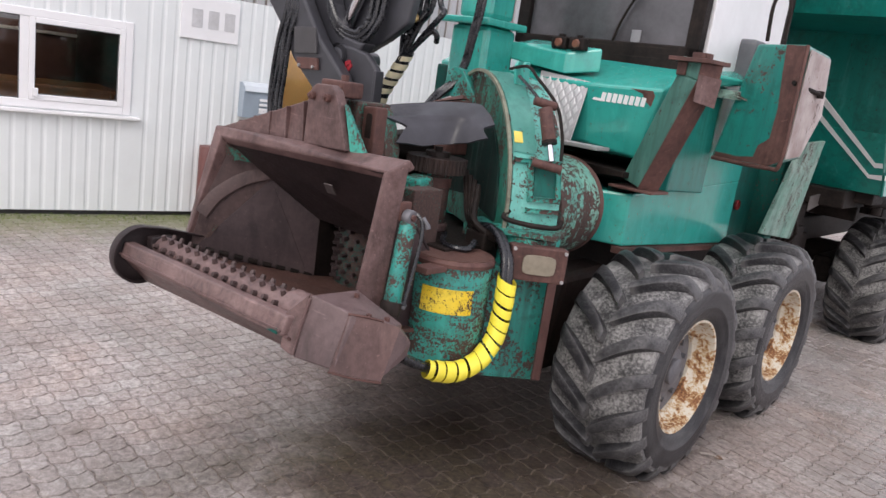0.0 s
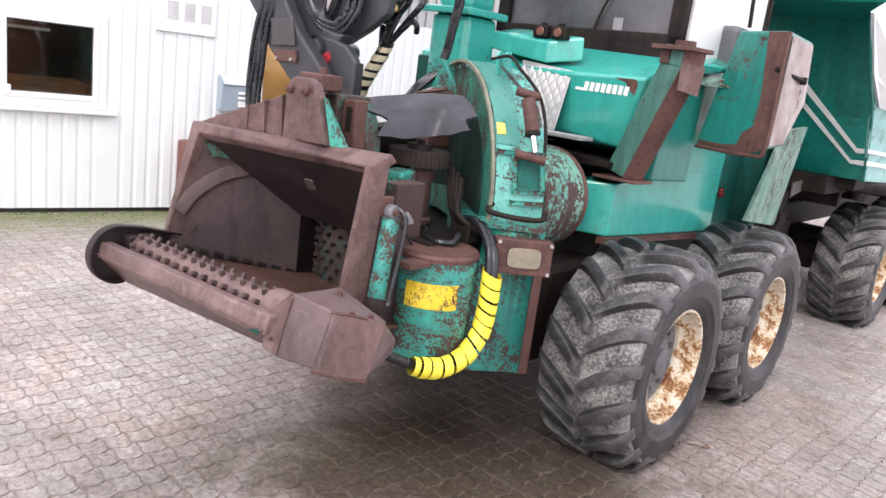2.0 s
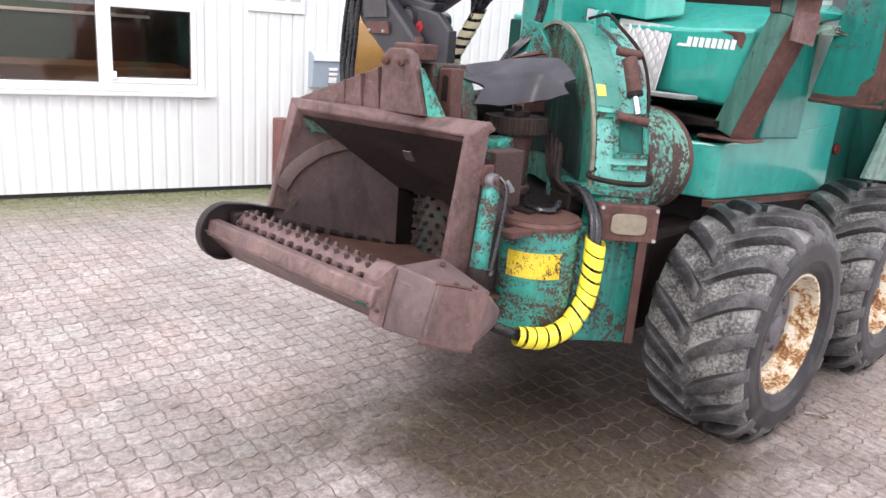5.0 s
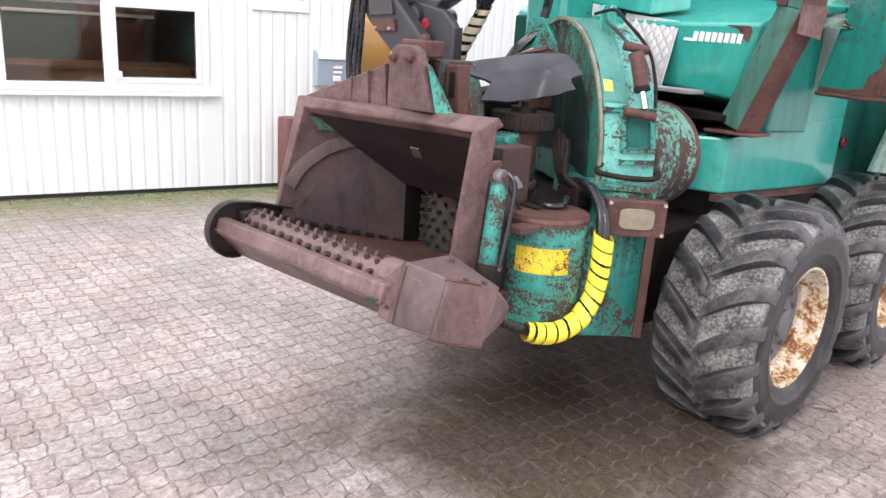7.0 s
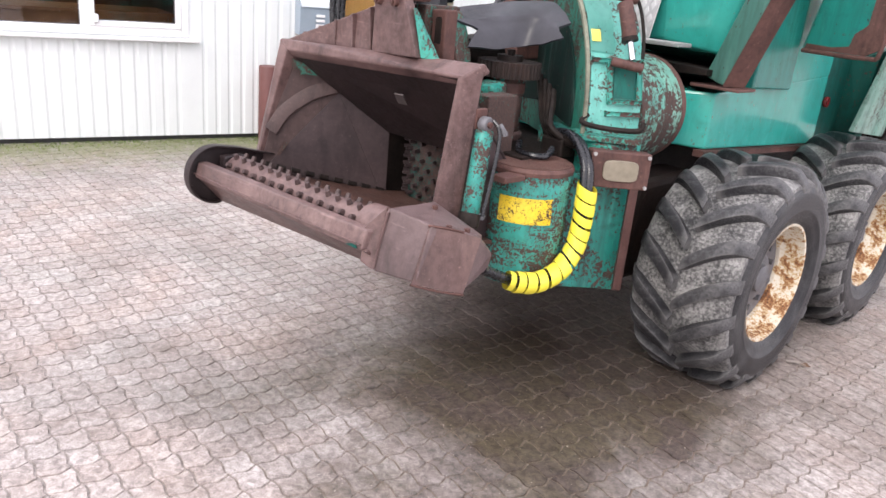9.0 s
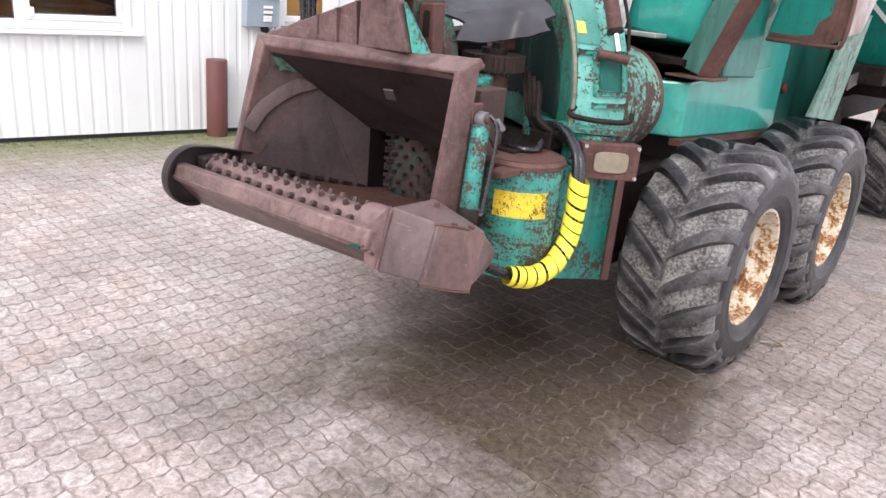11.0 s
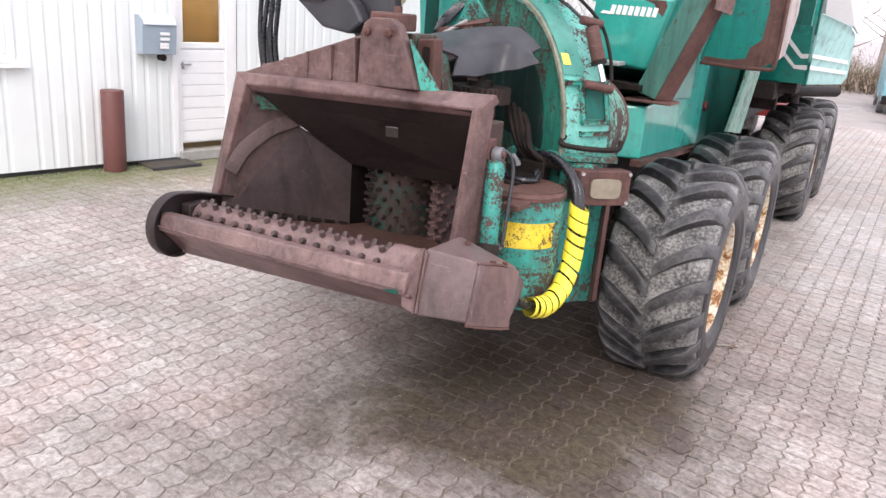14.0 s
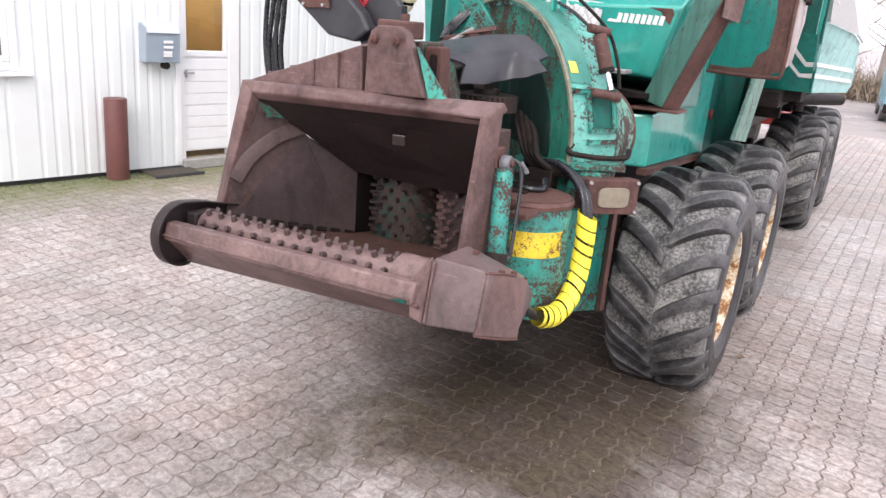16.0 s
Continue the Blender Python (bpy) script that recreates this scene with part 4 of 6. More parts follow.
def spiked_roller(a, b, r, rows, per, length, name, mat, parent, rad=0.012, stagger=0.5, phase=0.0, tip=None):
    """A roller with rows of blunt steel teeth, each a short bolt with a worn head."""
    a, b = Vector(a), Vector(b)
    d = (b - a).normalized()
    s = d.cross(Vector((0, 0, 1)))
    s = s.normalized() if s.length > 0.1 else Vector((1, 0, 0))
    u = d.cross(s)
    roll = part(name, cyl(a, b, r, seg=40, r=0.004), mat, parent, smooth=True)
    for i in range(rows):
        for k in range(per):
            ang = (k + stagger * (i % 2)) * 2 * math.pi / per + radians(phase)
            o = s * math.cos(ang) + u * math.sin(ang)
            p = a + (b - a) * ((i + 0.5) / rows) + o * r
            part("stud", cyl(p - o * 0.004, p + o * length, rad, rad * 0.72, 6), tip or mat, roll)
    return roll


spiked_roller((-1.42, -0.97, 0.71), (-1.42, -0.97, 1.055), 0.165, 8, 16, 0.032, "feed_roller", roller_green, rig, 0.013, 0.5, 0.0, steel_dark)
spiked_roller((-1.04, -0.97, 0.71), (-1.04, -0.97, 1.055), 0.165, 8, 16, 0.032, "feed_roller", steel_dark, rig, 0.013, 0.5, 8.0, brown)

# folding feed tray
tray = part("feed_tray", hull([(-1.905, -2.052, 0.915), (-1.905, -2.07, 0.842), (-1.905, -2.0, 0.912), (-1.905, -2.01, 0.842),
                               (-0.745, -1.982, 0.917), (-0.745, -2.004, 0.842), (-0.745, -1.93, 0.915), (-0.745, -1.94, 0.842)], 0.009), brown_light, rig, "brown folding feed tray lip")
part("tray_bottom", slab([(-1.89, -2.056, 0.838), (-0.73, -1.99, 0.838), (-0.73, -1.865, 0.735), (-1.89, -1.94, 0.715)], 0.012), brown, tray, "darker sloping tray bottom")
part("lip_seam", tube([(-1.9, -2.072, 0.862), (-1.4, -2.044, 0.859), (-0.75, -2.006, 0.862)], 0.0045, 6, 8), brown, tray)
part("leftover_paint", slab([(-0.83, -2.009, 0.846), (-0.765, -2.005, 0.845), (-0.77, -2.006, 0.868), (-0.8, -2.008, 0.856)], 0.004, 0), green_dark, tray, "leftover green paint patch")


def end_outline(x, grow=0.0):
    """Outline of the tray's end plate: round in front, its top edge falling towards the hopper."""
    out = [(x, -1.972 + (0.133 + grow) * math.cos(radians(d)), 0.848 + (0.134 + grow) * math.sin(radians(d))) for d in range(282, 77, -8)]
    return out + [(x, -1.85, 0.966 + grow), (x, -1.74, 0.938 + grow), (x, -1.6, 0.908 + grow)]


part("end_plate", prism(end_outline(-1.925) + [(-1.925, -1.56, 0.8), (-1.925, -1.75, 0.715)], (0.014, 0, 0), 0.003), shaded_black, tray, "rounded dark end plate", True)
part("end_rim", prism(end_outline(-1.932, 0.003) + end_outline(-1.932, -0.006)[::-1], (0.05, 0, 0), 0.002), shaded_black, tray, "dark rolled rim", True)
spiked_roller((-1.84, -1.89, 0.882), (-0.895, -1.846, 0.879), 0.06, 14, 8, 0.021, "tray_roller", brown_light, rig, 0.0145, 0.06, -25.0, brown_web)
for k in range(9):
    part("hinge", cyl(Vector((-1.87, -1.74, 0.885)).lerp(Vector((-1.575, -1.18, 0.75)), k / 9), Vector((-1.87, -1.74, 0.885)).lerp(Vector((-1.575, -1.18, 0.75)), (k + 0.6) / 9), 0.013, seg=10), under, tray)
part("roller_cover", cyl((-0.895, -1.846, 0.879), (-0.70, -1.838, 0.879), 0.086, seg=28, r=0.01), brown_light, tray, smooth=True)
part("roller_end", box((-1.9, -1.95, 0.82), (-1.84, -1.83, 0.94), 0.01), shaded_black, tray)
hb = part("motor_housing", hull([(-0.722, -1.902, 0.998), (-0.52, -1.874, 0.984), (-0.704, -1.974, 0.772), (-0.508, -1.948, 0.788), (-0.475, -1.69, 0.93), (-0.455, -1.775, 0.742),
                                 (-0.705, -1.69, 1.0), (-0.7, -1.69, 0.775), (-0.49, -1.64, 0.92), (-0.48, -1.64, 0.76)], 0.006), brown_house, tray, "brown welded motor housing")
part("housing_flange", slab([(-0.772, -1.972, 0.922), (-0.73, -1.898, 1.002), (-0.713, -1.972, 0.772), (-0.75, -2.0, 0.8)], 0.014, 0.004), brown, hb, "slanting end plate")


def rolled_cap():
    """The bent sheet that closes the housing, with a shallow curve from seam to nose."""
    bm = bmesh.new()
    top = smooth_line([(-0.527, -1.88, 0.978), (-0.498, -1.82, 0.968), (-0.474, -1.75, 0.948), (-0.458, -1.68, 0.922)], 6)
    low = smooth_line([(-0.513, -1.957, 0.785), (-0.478, -1.895, 0.768), (-0.452, -1.83, 0.75), (-0.438, -1.768, 0.733)], 6)
    rows = [[bm.verts.new(a.lerp(b, f)) for f in (0, 0.25, 0.5, 0.75, 1)] for a, b in zip(top, low)]
    for p, q in zip(rows, rows[1:]):
        for j in range(4):
            bm.faces.new((p[j], p[j + 1], q[j + 1], q[j]))
    bmesh.ops.recalc_face_normals(bm, faces=bm.faces)
    bmesh.ops.solidify(bm, geom=bm.faces[:], thickness=0.01)
    return bm


cap = part("motor_cap", rolled_cap(), brown_cap, hb, "reddish rolled cap plate", True)
part("cap_nose", hull([(-0.462, -1.69, 0.925), (-0.445, -1.775, 0.735), (-0.462, -1.606, 0.85), (-0.47, -1.61, 0.79), (-0.5, -1.63, 0.9), (-0.49, -1.66, 0.76)], 0.006), brown_house, hb)
part("cap_lip", tube([(-0.517, -1.96, 0.781), (-0.48, -1.9, 0.763), (-0.454, -1.835, 0.745), (-0.438, -1.768, 0.728)], 0.005, 6, 6), brown_red, hb)
for p in ((-0.51, -1.80, 0.962), (-0.5, -1.715, 0.94), (-0.64, -1.75, 0.995)):
    part("bolt", cyl(p, (p[0], p[1], p[2] + 0.014), 0.011, seg=6), brown_red, hb)
part("weld_seam", tube([(-0.715, -1.912, 0.985), (-0.712, -1.945, 0.87), (-0.704, -1.976, 0.78)], 0.006, 6, 6), brown, hb)
part("weld_seam", tube([(-0.53, -1.883, 0.982), (-0.5, -1.825, 0.973), (-0.476, -1.755, 0.953)], 0.005, 6, 6), brown_red, hb)

for k in range(6):
    p = TR.lerp(BR, 0.12 + 0.15 * k) + Vector((-0.028, -0.002, 0))
    part("rivet", cyl(p, p - nrm * 0.005, 0.006, 0.004, 8), brown, hop)
# tilt cylinder beside the hopper
ram = part("tilt_cylinder", cyl((-0.661, -1.536, 0.940), (-0.694, -1.466, 1.260), 0.036, seg=24, r=0.004), green_drum, rig, "chipped green hydraulic cylinder", True)
part("eye", revolve([(-0.02, 0.013), (-0.02, 0.026), (-0.014, 0.03), (0.014, 0.03), (0.02, 0.026), (0.02, 0.013)], 24, "X", True), hubgrey, ram, "grey bearing eye", True).location = (-0.685, -1.475, 1.285)
part("eye_pin", cyl((-0.71, -1.475, 1.285), (-0.655, -1.475, 1.285), 0.013, seg=14, r=0.003), brown_red, ram)
part("eye_lug", box((-0.735, -1.5, 1.26), (-0.712, -1.44, 1.34), 0.005), brown_red, ram)
part("gland", cyl((-0.656, -1.551, 0.890), (-0.661, -1.536, 0.945), 0.044, seg=24, r=0.004), under, ram, smooth=True)
part("rod", cyl((-0.648, -1.576, 0.830), (-0.656, -1.546, 0.900), 0.016, seg=16), hubgrey, ram, "grey piston rod", True)
part("pipe", tube([(-0.67, -1.45, 1.3), (-0.64, -1.445, 1.27), (-0.625, -1.455, 1.2), (-0.615, -1.49, 1.05), (-0.61, -1.52, 0.94)], 0.008, 8), rubber_hose, ram, smooth=True)
part("fitting", joined(cyl((-0.641, -1.441, 1.290), (-0.624, -1.428, 1.262), 0.009, seg=10), cyl((-0.626, -1.429, 1.265), (-0.621, -1.426, 1.248), 0.012, seg=6)), hubgrey, ram, "grey pipe fitting")
part("fitting", joined(cyl((-0.626, -1.506, 0.930), (-0.651, -1.526, 0.955), 0.009, seg=10), cyl((-0.624, -1.501, 0.940), (-0.628, -1.506, 0.922), 0.012, seg=6)), hubgrey, ram)
part("side_bracket", box((-0.93, -1.3, 1.1), (-0.84, -1.12, 1.36), 0.006), green_hanger, rig)
part("side_tab", box((-0.68, -1.42, 1.06), (-0.6, -1.3, 1.085), 0.004), brown_red, rig)

green_front = worn_paint("front_frame_green", TEAL, TEAL2, 0.525, 0.4, 1.6, 0.8, 0.9, stretch=(1.3, 1.3, 0.7))
# drum with yellow label and chassis front
drum = part("motor_drum", cyl((-0.71, -1.14, 0.6), (-0.71, -1.14, 1.085), 0.18, seg=48, r=0.006), green_drum, rig, "green steel drum with chipped paint", True)
part("drum_rim", revolve([(1.075, 0.0), (1.075, 0.186), (1.092, 0.188), (1.105, 0.18), (1.105, 0.0)], 48, "Z"), brown_red, drum, smooth=True).location = (-0.71, -1.14, 0)
lab = bmesh.new()
rows_ = []
for k in range(13):
    a = radians(-88 + k * 6.2)
    rows_.append([lab.verts.new((-0.71 + r * math.cos(a), -1.14 + r * math.sin(a), z)) for r, z in ((0.1805, 0.875), (0.183, 0.875), (0.183, 0.985), (0.1805, 0.985))])
for a, b in zip(rows_, rows_[1:]):
    for j in range(3):
        lab.faces.new((a[j], a[j + 1], b[j + 1], b[j]))
part("label", lab, yellow_label, drum, "scratched yellow warning label")
part("front_chassis", joined(box((-1.9, -0.68, 0.5), (-0.62, -0.55, 1.08), 0.015), box((-1.9, -0.98, 0.5), (-1.72, -0.6, 1.08), 0.01), hull([(-0.7, -0.98, 0.5), (-0.5, -0.66, 0.48), (-0.7, -0.98, 1.05), (-0.5, -0.66, 1.02), (-0.9, -0.66, 0.48), (-0.9, -0.66, 1.02)], 0.008)), green_front, rig, "chipped green front frame")
part("chassis_edge", hull([(-0.49, -0.7, 0.49), (-0.455, -0.745, 0.52), (-0.46, -0.66, 0.49), (-0.49, -0.7, 1.0), (-0.455, -0.745, 1.0), (-0.46, -0.66, 1.0)], 0.004), brown_red, rig, "bare brown edge of the front frame")
part("top_plate", box((-1.85, -1.2, 1.075), (-0.84, -0.8, 1.1), 0.005), brown_red, rig, "rusty top plate")
mot = part("gear_motor", cyl((-1.068, -0.94, 1.14), (-1.068, -0.94, 1.4), 0.078, seg=32, r=0.004), green_half, rig, "green and rusty gear motor", True)
part("flange", revolve([(1.12, 0.0), (1.12, 0.085), (1.135, 0.094), (1.15, 0.094), (1.16, 0.085), (1.16, 0.0)], 32, "Z"), brown_light, mot, smooth=True).location = (-1.068, -0.94, 0)
part("rust_band", revolve([(1.335, 0.0), (1.335, 0.084), (1.38, 0.084), (1.38, 0.0)], 32, "Z"), brown_red, mot, "rusty neck", True).location = (-1.068, -0.94, 0)
part("port", cyl((-1.018, -0.998, 1.27), (-1.01, -1.007, 1.27), 0.017, seg=12), under, mot)
part("mark_bar", box((-1.035, -1.012, 1.236), (-0.985, -1.0, 1.246), 0.001), yellow_label, mot)
part("casting", hull([(-1.1, -1.165, 1.11), (-0.935, -1.165, 1.11), (-1.1, -1.165, 1.37), (-0.95, -1.165, 1.385), (-1.1, -1.02, 1.11), (-0.95, -1.05, 1.11), (-1.12, -1.02, 1.39), (-0.97, -1.05, 1.395)], 0.016), green_half, rig, "dull green motor bracket casting")
# dark patch on the casting face stands for a shaded recess
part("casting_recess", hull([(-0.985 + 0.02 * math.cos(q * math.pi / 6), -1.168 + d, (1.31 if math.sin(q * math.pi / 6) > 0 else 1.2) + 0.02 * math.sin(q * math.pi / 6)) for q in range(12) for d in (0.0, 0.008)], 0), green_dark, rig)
gr, GX, GY = [], -1.068, -0.94
for k in range(144):
    a = k * math.pi / 72
    rr = 0.147 if k % 4 < 2 else 0.137
    gr.append((rr * math.cos(a) + GX, rr * math.sin(a) + GY))
part("gear", joined(prism([(x, y, 1.405) for x, y in gr], (0, 0, 0.07), 0), cyl((GX, GY, 1.3), (GX, GY, 1.5), 0.06, seg=20), cyl((GX + 0.02, GY - 0.02, 1.5), (GX + 0.02, GY - 0.02, 1.525), 0.02, seg=6)), gear_rust, rig, "rusty toothed gear wheel, darkened for shade below the flap")

part("hose_block", box((-0.82, -0.95, 1.1), (-0.7, -0.86, 1.18), 0.008), under, rig)
for k in range(4):
    part("hose", tube([(-0.98 + 0.03 * k, -0.82, 1.42 - 0.02 * k), (-0.92 + 0.03 * k, -0.86 - 0.01 * k, 1.32), (-0.86 + 0.03 * k, -0.9 - 0.02 * k, 1.23), (-0.78 + 0.03 * k, -0.92, 1.17), (-0.68 + 0.02 * k, -0.93, 1.2 - 0.01 * k)], 0.016, 8), under, rig, smooth=True)
# added block: keeps light out and stands for shade left of the gear
part("feed_casing", hull([(-1.75, -1.2, 1.1), (-1.3, -1.2, 1.1), (-1.75, -0.8, 1.1), (-1.12, -0.8, 1.1), (-1.7, -1.2, 1.44), (-1.3, -1.2, 1.5), (-1.7, -0.85, 1.5), (-1.2, -0.85, 1.6)], 0.01), under, rig, "near-black block added to stand for shade behind the gear")
part("drum_top", cyl((-0.71, -1.14, 1.1), (-0.71, -1.14, 1.109), 0.172, seg=40), floor_steel, drum, "oily brown drum top")
part("drain_hose", tube([(-0.86, -1.05, 1.15), (-0.8, -1.12, 1.128), (-0.72, -1.13, 1.124), (-0.68, -1.08, 1.126), (-0.7, -1.02, 1.15)], 0.014, 8), rubber_hose, rig, smooth=True)
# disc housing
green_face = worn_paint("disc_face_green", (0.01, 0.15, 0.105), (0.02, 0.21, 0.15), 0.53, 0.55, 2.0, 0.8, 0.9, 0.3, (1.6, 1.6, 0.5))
lip_tan = rusty("tan_primer_lip", (0.085, 0.085, 0.06), (0.17, 0.18, 0.13), (0.28, 0.29, 0.22), 2.2, 0.55)
green_cover = worn_paint("sun_faded_cover_green", (0.13, 0.46, 0.39), (0.2, 0.53, 0.46), 0.63, 0.3, 1.4, 0.25, 0.35)
green_band = worn_paint("weathered_band_green", (0.06, 0.34, 0.285), (0.16, 0.47, 0.405), 0.535, 0.38, 1.8, 0.4, 0.5)
grimy_shade = worn_paint("oily_shaded_green", (0.004, 0.017, 0.014), (0.005, 0.034, 0.027), 0.6, 0.8, 1.5, 0.8, 0.8, 0.15)
DM = pose(-1.218, -0.545, 1.257, 0, 0, -31.4)
DR, DT = 0.65, 0.268


def arc_pts(r, a0, a1, n):
    return [(r * math.cos(radians(a0 + (a1 - a0) * k / n)), r * math.sin(radians(a0 + (a1 - a0) * k / n))) for k in range(n + 1)]


def band(r0, r1, a0, a1, y0, y1, n=36):
    """A rolled strip round the disc's axis, in the housing's own frame."""
    o, i = arc_pts(r1, a0, a1, n), arc_pts(r0, a0, a1, n)[::-1]
    return moved(prism([(x, y0, z) for x, z in o + i], (0, y1 - y0, 0), 0), DM)


def cover_strip():
    """A rolled sheet over the front half of the band, wider towards the top, with a ragged lower end."""
    bm = bmesh.new()
    rows = []
    for k in range(29):
        a = radians(28.0 + 58.0 * k / 28)
        w = 0.13 + 0.022 * min(1, k / 20) + 0.0035 * math.sin(k * 1.7) * math.sin(k * 0.6 + 1)
        row = []
        for j in range(7):
            f = j / 6
            lift = 0.006 + 0.004 * f * f * (1 + 0.5 * math.sin(k * 0.9))
            aa = a - (0.012 * f if k == 0 else 0)
            row.append(bm.verts.new(((DR + lift) * math.cos(aa), 0.024 + w * f - 0.024 * f, (DR + lift) * math.sin(aa))))
        rows.append(row)
    for p, q in zip(rows, rows[1:]):
        for j in range(6):
            bm.faces.new((p[j], p[j + 1], q[j + 1], q[j]))
    bmesh.ops.solidify(bm, geom=bm.faces[:], thickness=0.004)
    return bm


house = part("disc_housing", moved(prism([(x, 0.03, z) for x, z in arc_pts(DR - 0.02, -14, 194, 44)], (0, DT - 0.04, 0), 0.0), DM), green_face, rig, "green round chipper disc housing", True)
# oily middle; the shade under the flap is darkened into its colour
part("grimy_face", band(0.02, 0.47, -6, 186, 0.02, 0.031), grimy_shade, house, "oily middle of the disc face, with the shade below the flap in its colour")
part("outer_band", band(DR - 0.03, DR, -8, 188, 0.025, DT), green_band, house, "pale green rolled band, chipped", True)
part("rim_lip", band(DR - 0.007, DR + 0.009, -8, 188, 0, 0.016, 64), lip_tan, house, "flange worn to tan primer", True)
part("cover_sheet", moved(cover_strip(), DM), green_cover, house, "loose light green cover sheet", True)
part("yellow_sticker", band(DR + 0.009, DR + 0.011, 31.6, 36.6, 0.03, 0.072, 4), plain("sticker_yellow", (0.75, 0.62, 0.12), 0.5), house, "yellow sticker")
part("column_skirt", box((-0.95, -0.82, 1.0), (-0.58, -0.5, 1.2), 0.01), green_worn, rig)
part("fan_drum", joined(cyl((-0.835, -0.55, 1.275), (-0.835, -0.19, 1.275), 0.262, seg=48, r=0.01)), green_flaked, rig, "mottled green and brown drum", True)
part("fan_ring", revolve([(-0.15, 0.0), (-0.165, 0.264), (-0.2, 0.266), (-0.203, 0.258)], 48, "Y"), brown_red, rig, smooth=True).location = (-0.835, 0, 1.275)
# hatch, latch cylinder, pipes on the band
def on_band(a, y, up=0.0):
    """A point on the band: angle, depth, height over it."""
    return DM @ Vector(((DR + up) * math.cos(radians(a)), y, (DR + up) * math.sin(radians(a))))


for a0, y0, a1, y1 in ((9, 0.112, 24, 0.11), (9, 0.25, 24, 0.25), (9, 0.105, 9, 0.257), (24.5, 0.03, 24.5, 0.262), (4.5, 0.1, 4.5, 0.262)):
    part("hatch_frame", beam(on_band(a0, y0, 0.006), on_band(a1, y1, 0.006), 0.02, 0.018), green_half, house)
# dark strip laid on the band, painted as the opening's shade
part("hatch_dark", beam(on_band(10.5, 0.185, 0.002), on_band(22.5, 0.185, 0.002), 0.11, 0.008), green_dark, house, "dark strip standing for the shaded hatch opening")
LT, LB = Vector((-0.655, -0.715, 1.785)), Vector((-0.55, -0.74, 1.53))
lat = part("latch_cylinder", cyl(LT.lerp(LB, 0.05), LT.lerp(LB, 0.62), 0.032, seg=20, r=0.004), brown_red, rig, "rusty latch cylinder", True)
part("rod", cyl(LT.lerp(LB, 0.6), LT.lerp(LB, 0.95), 0.014, seg=14), chrome, lat, smooth=True)
part("gland", cyl(LT.lerp(LB, 0.6), LT.lerp(LB, 0.66), 0.036, seg=20), under, lat, smooth=True)
part("clevis", cyl(LT + Vector((-0.03, -0.05, 0.015)), LT + Vector((0.035, 0.04, 0.0)), 0.02, seg=16, r=0.004), brown_red, lat, smooth=True)
part("clevis", cyl(LB + Vector((-0.07, -0.055, 0.0)), LB + Vector((0.03, 0.04, -0.02)), 0.02, seg=16, r=0.005), brown_red, lat, smooth=True)
part("pipe", tube([(-0.98, -0.6, 1.93), (-0.86, -0.62, 1.95), (-0.76, -0.66, 1.9), (-0.63, -0.66, 1.79), (-0.56, -0.68, 1.66), (-0.53, -0.7, 1.55)], 0.008, 8), under, lat, smooth=True)
part("pipe", tube([(-0.9, -0.62, 1.9), (-0.78, -0.68, 1.85), (-0.64, -0.68, 1.74), (-0.58, -0.7, 1.62)], 0.008, 8), rubber_hose, lat, smooth=True)
part("lifting_eye", joined(*[prism([(-0.945 + d, -0.6, 1.86), (-0.945 + d, -0.615, 1.95), (-0.94 + d, -0.605, 1.972), (-0.94 + d, -0.575, 1.972), (-0.94 + d, -0.56, 1.86)], (0.012, 0.004, 0), 0.003) for d in (0.0, 0.045)]), green, rig, "pair of green lifting ears")
part("grab_handle", tube([(-0.655, -0.86, 1.3), (-0.655, -0.89, 1.265), (-0.54, -0.85, 1.255), (-0.43, -0.80, 1.265), (-0.42, -0.78, 1.3)], 0.012, 8), under, rig, smooth=True)
part("shelf_plate", hull([(-0.75, -0.86, 1.19), (-0.64, -0.9, 1.19), (-0.42, -0.79, 1.2), (-0.5, -0.6, 1.2), (-0.75, -0.6, 1.19), (-0.75, -0.86, 1.215), (-0.64, -0.9, 1.215), (-0.42, -0.79, 1.225), (-0.5, -0.6, 1.225), (-0.75, -0.6, 1.215)], 0.003), green_half, rig)
part("lamp_post", box((-0.66, -0.86, 1.0), (-0.5, -0.66, 1.19), 0.01), green_half, rig)

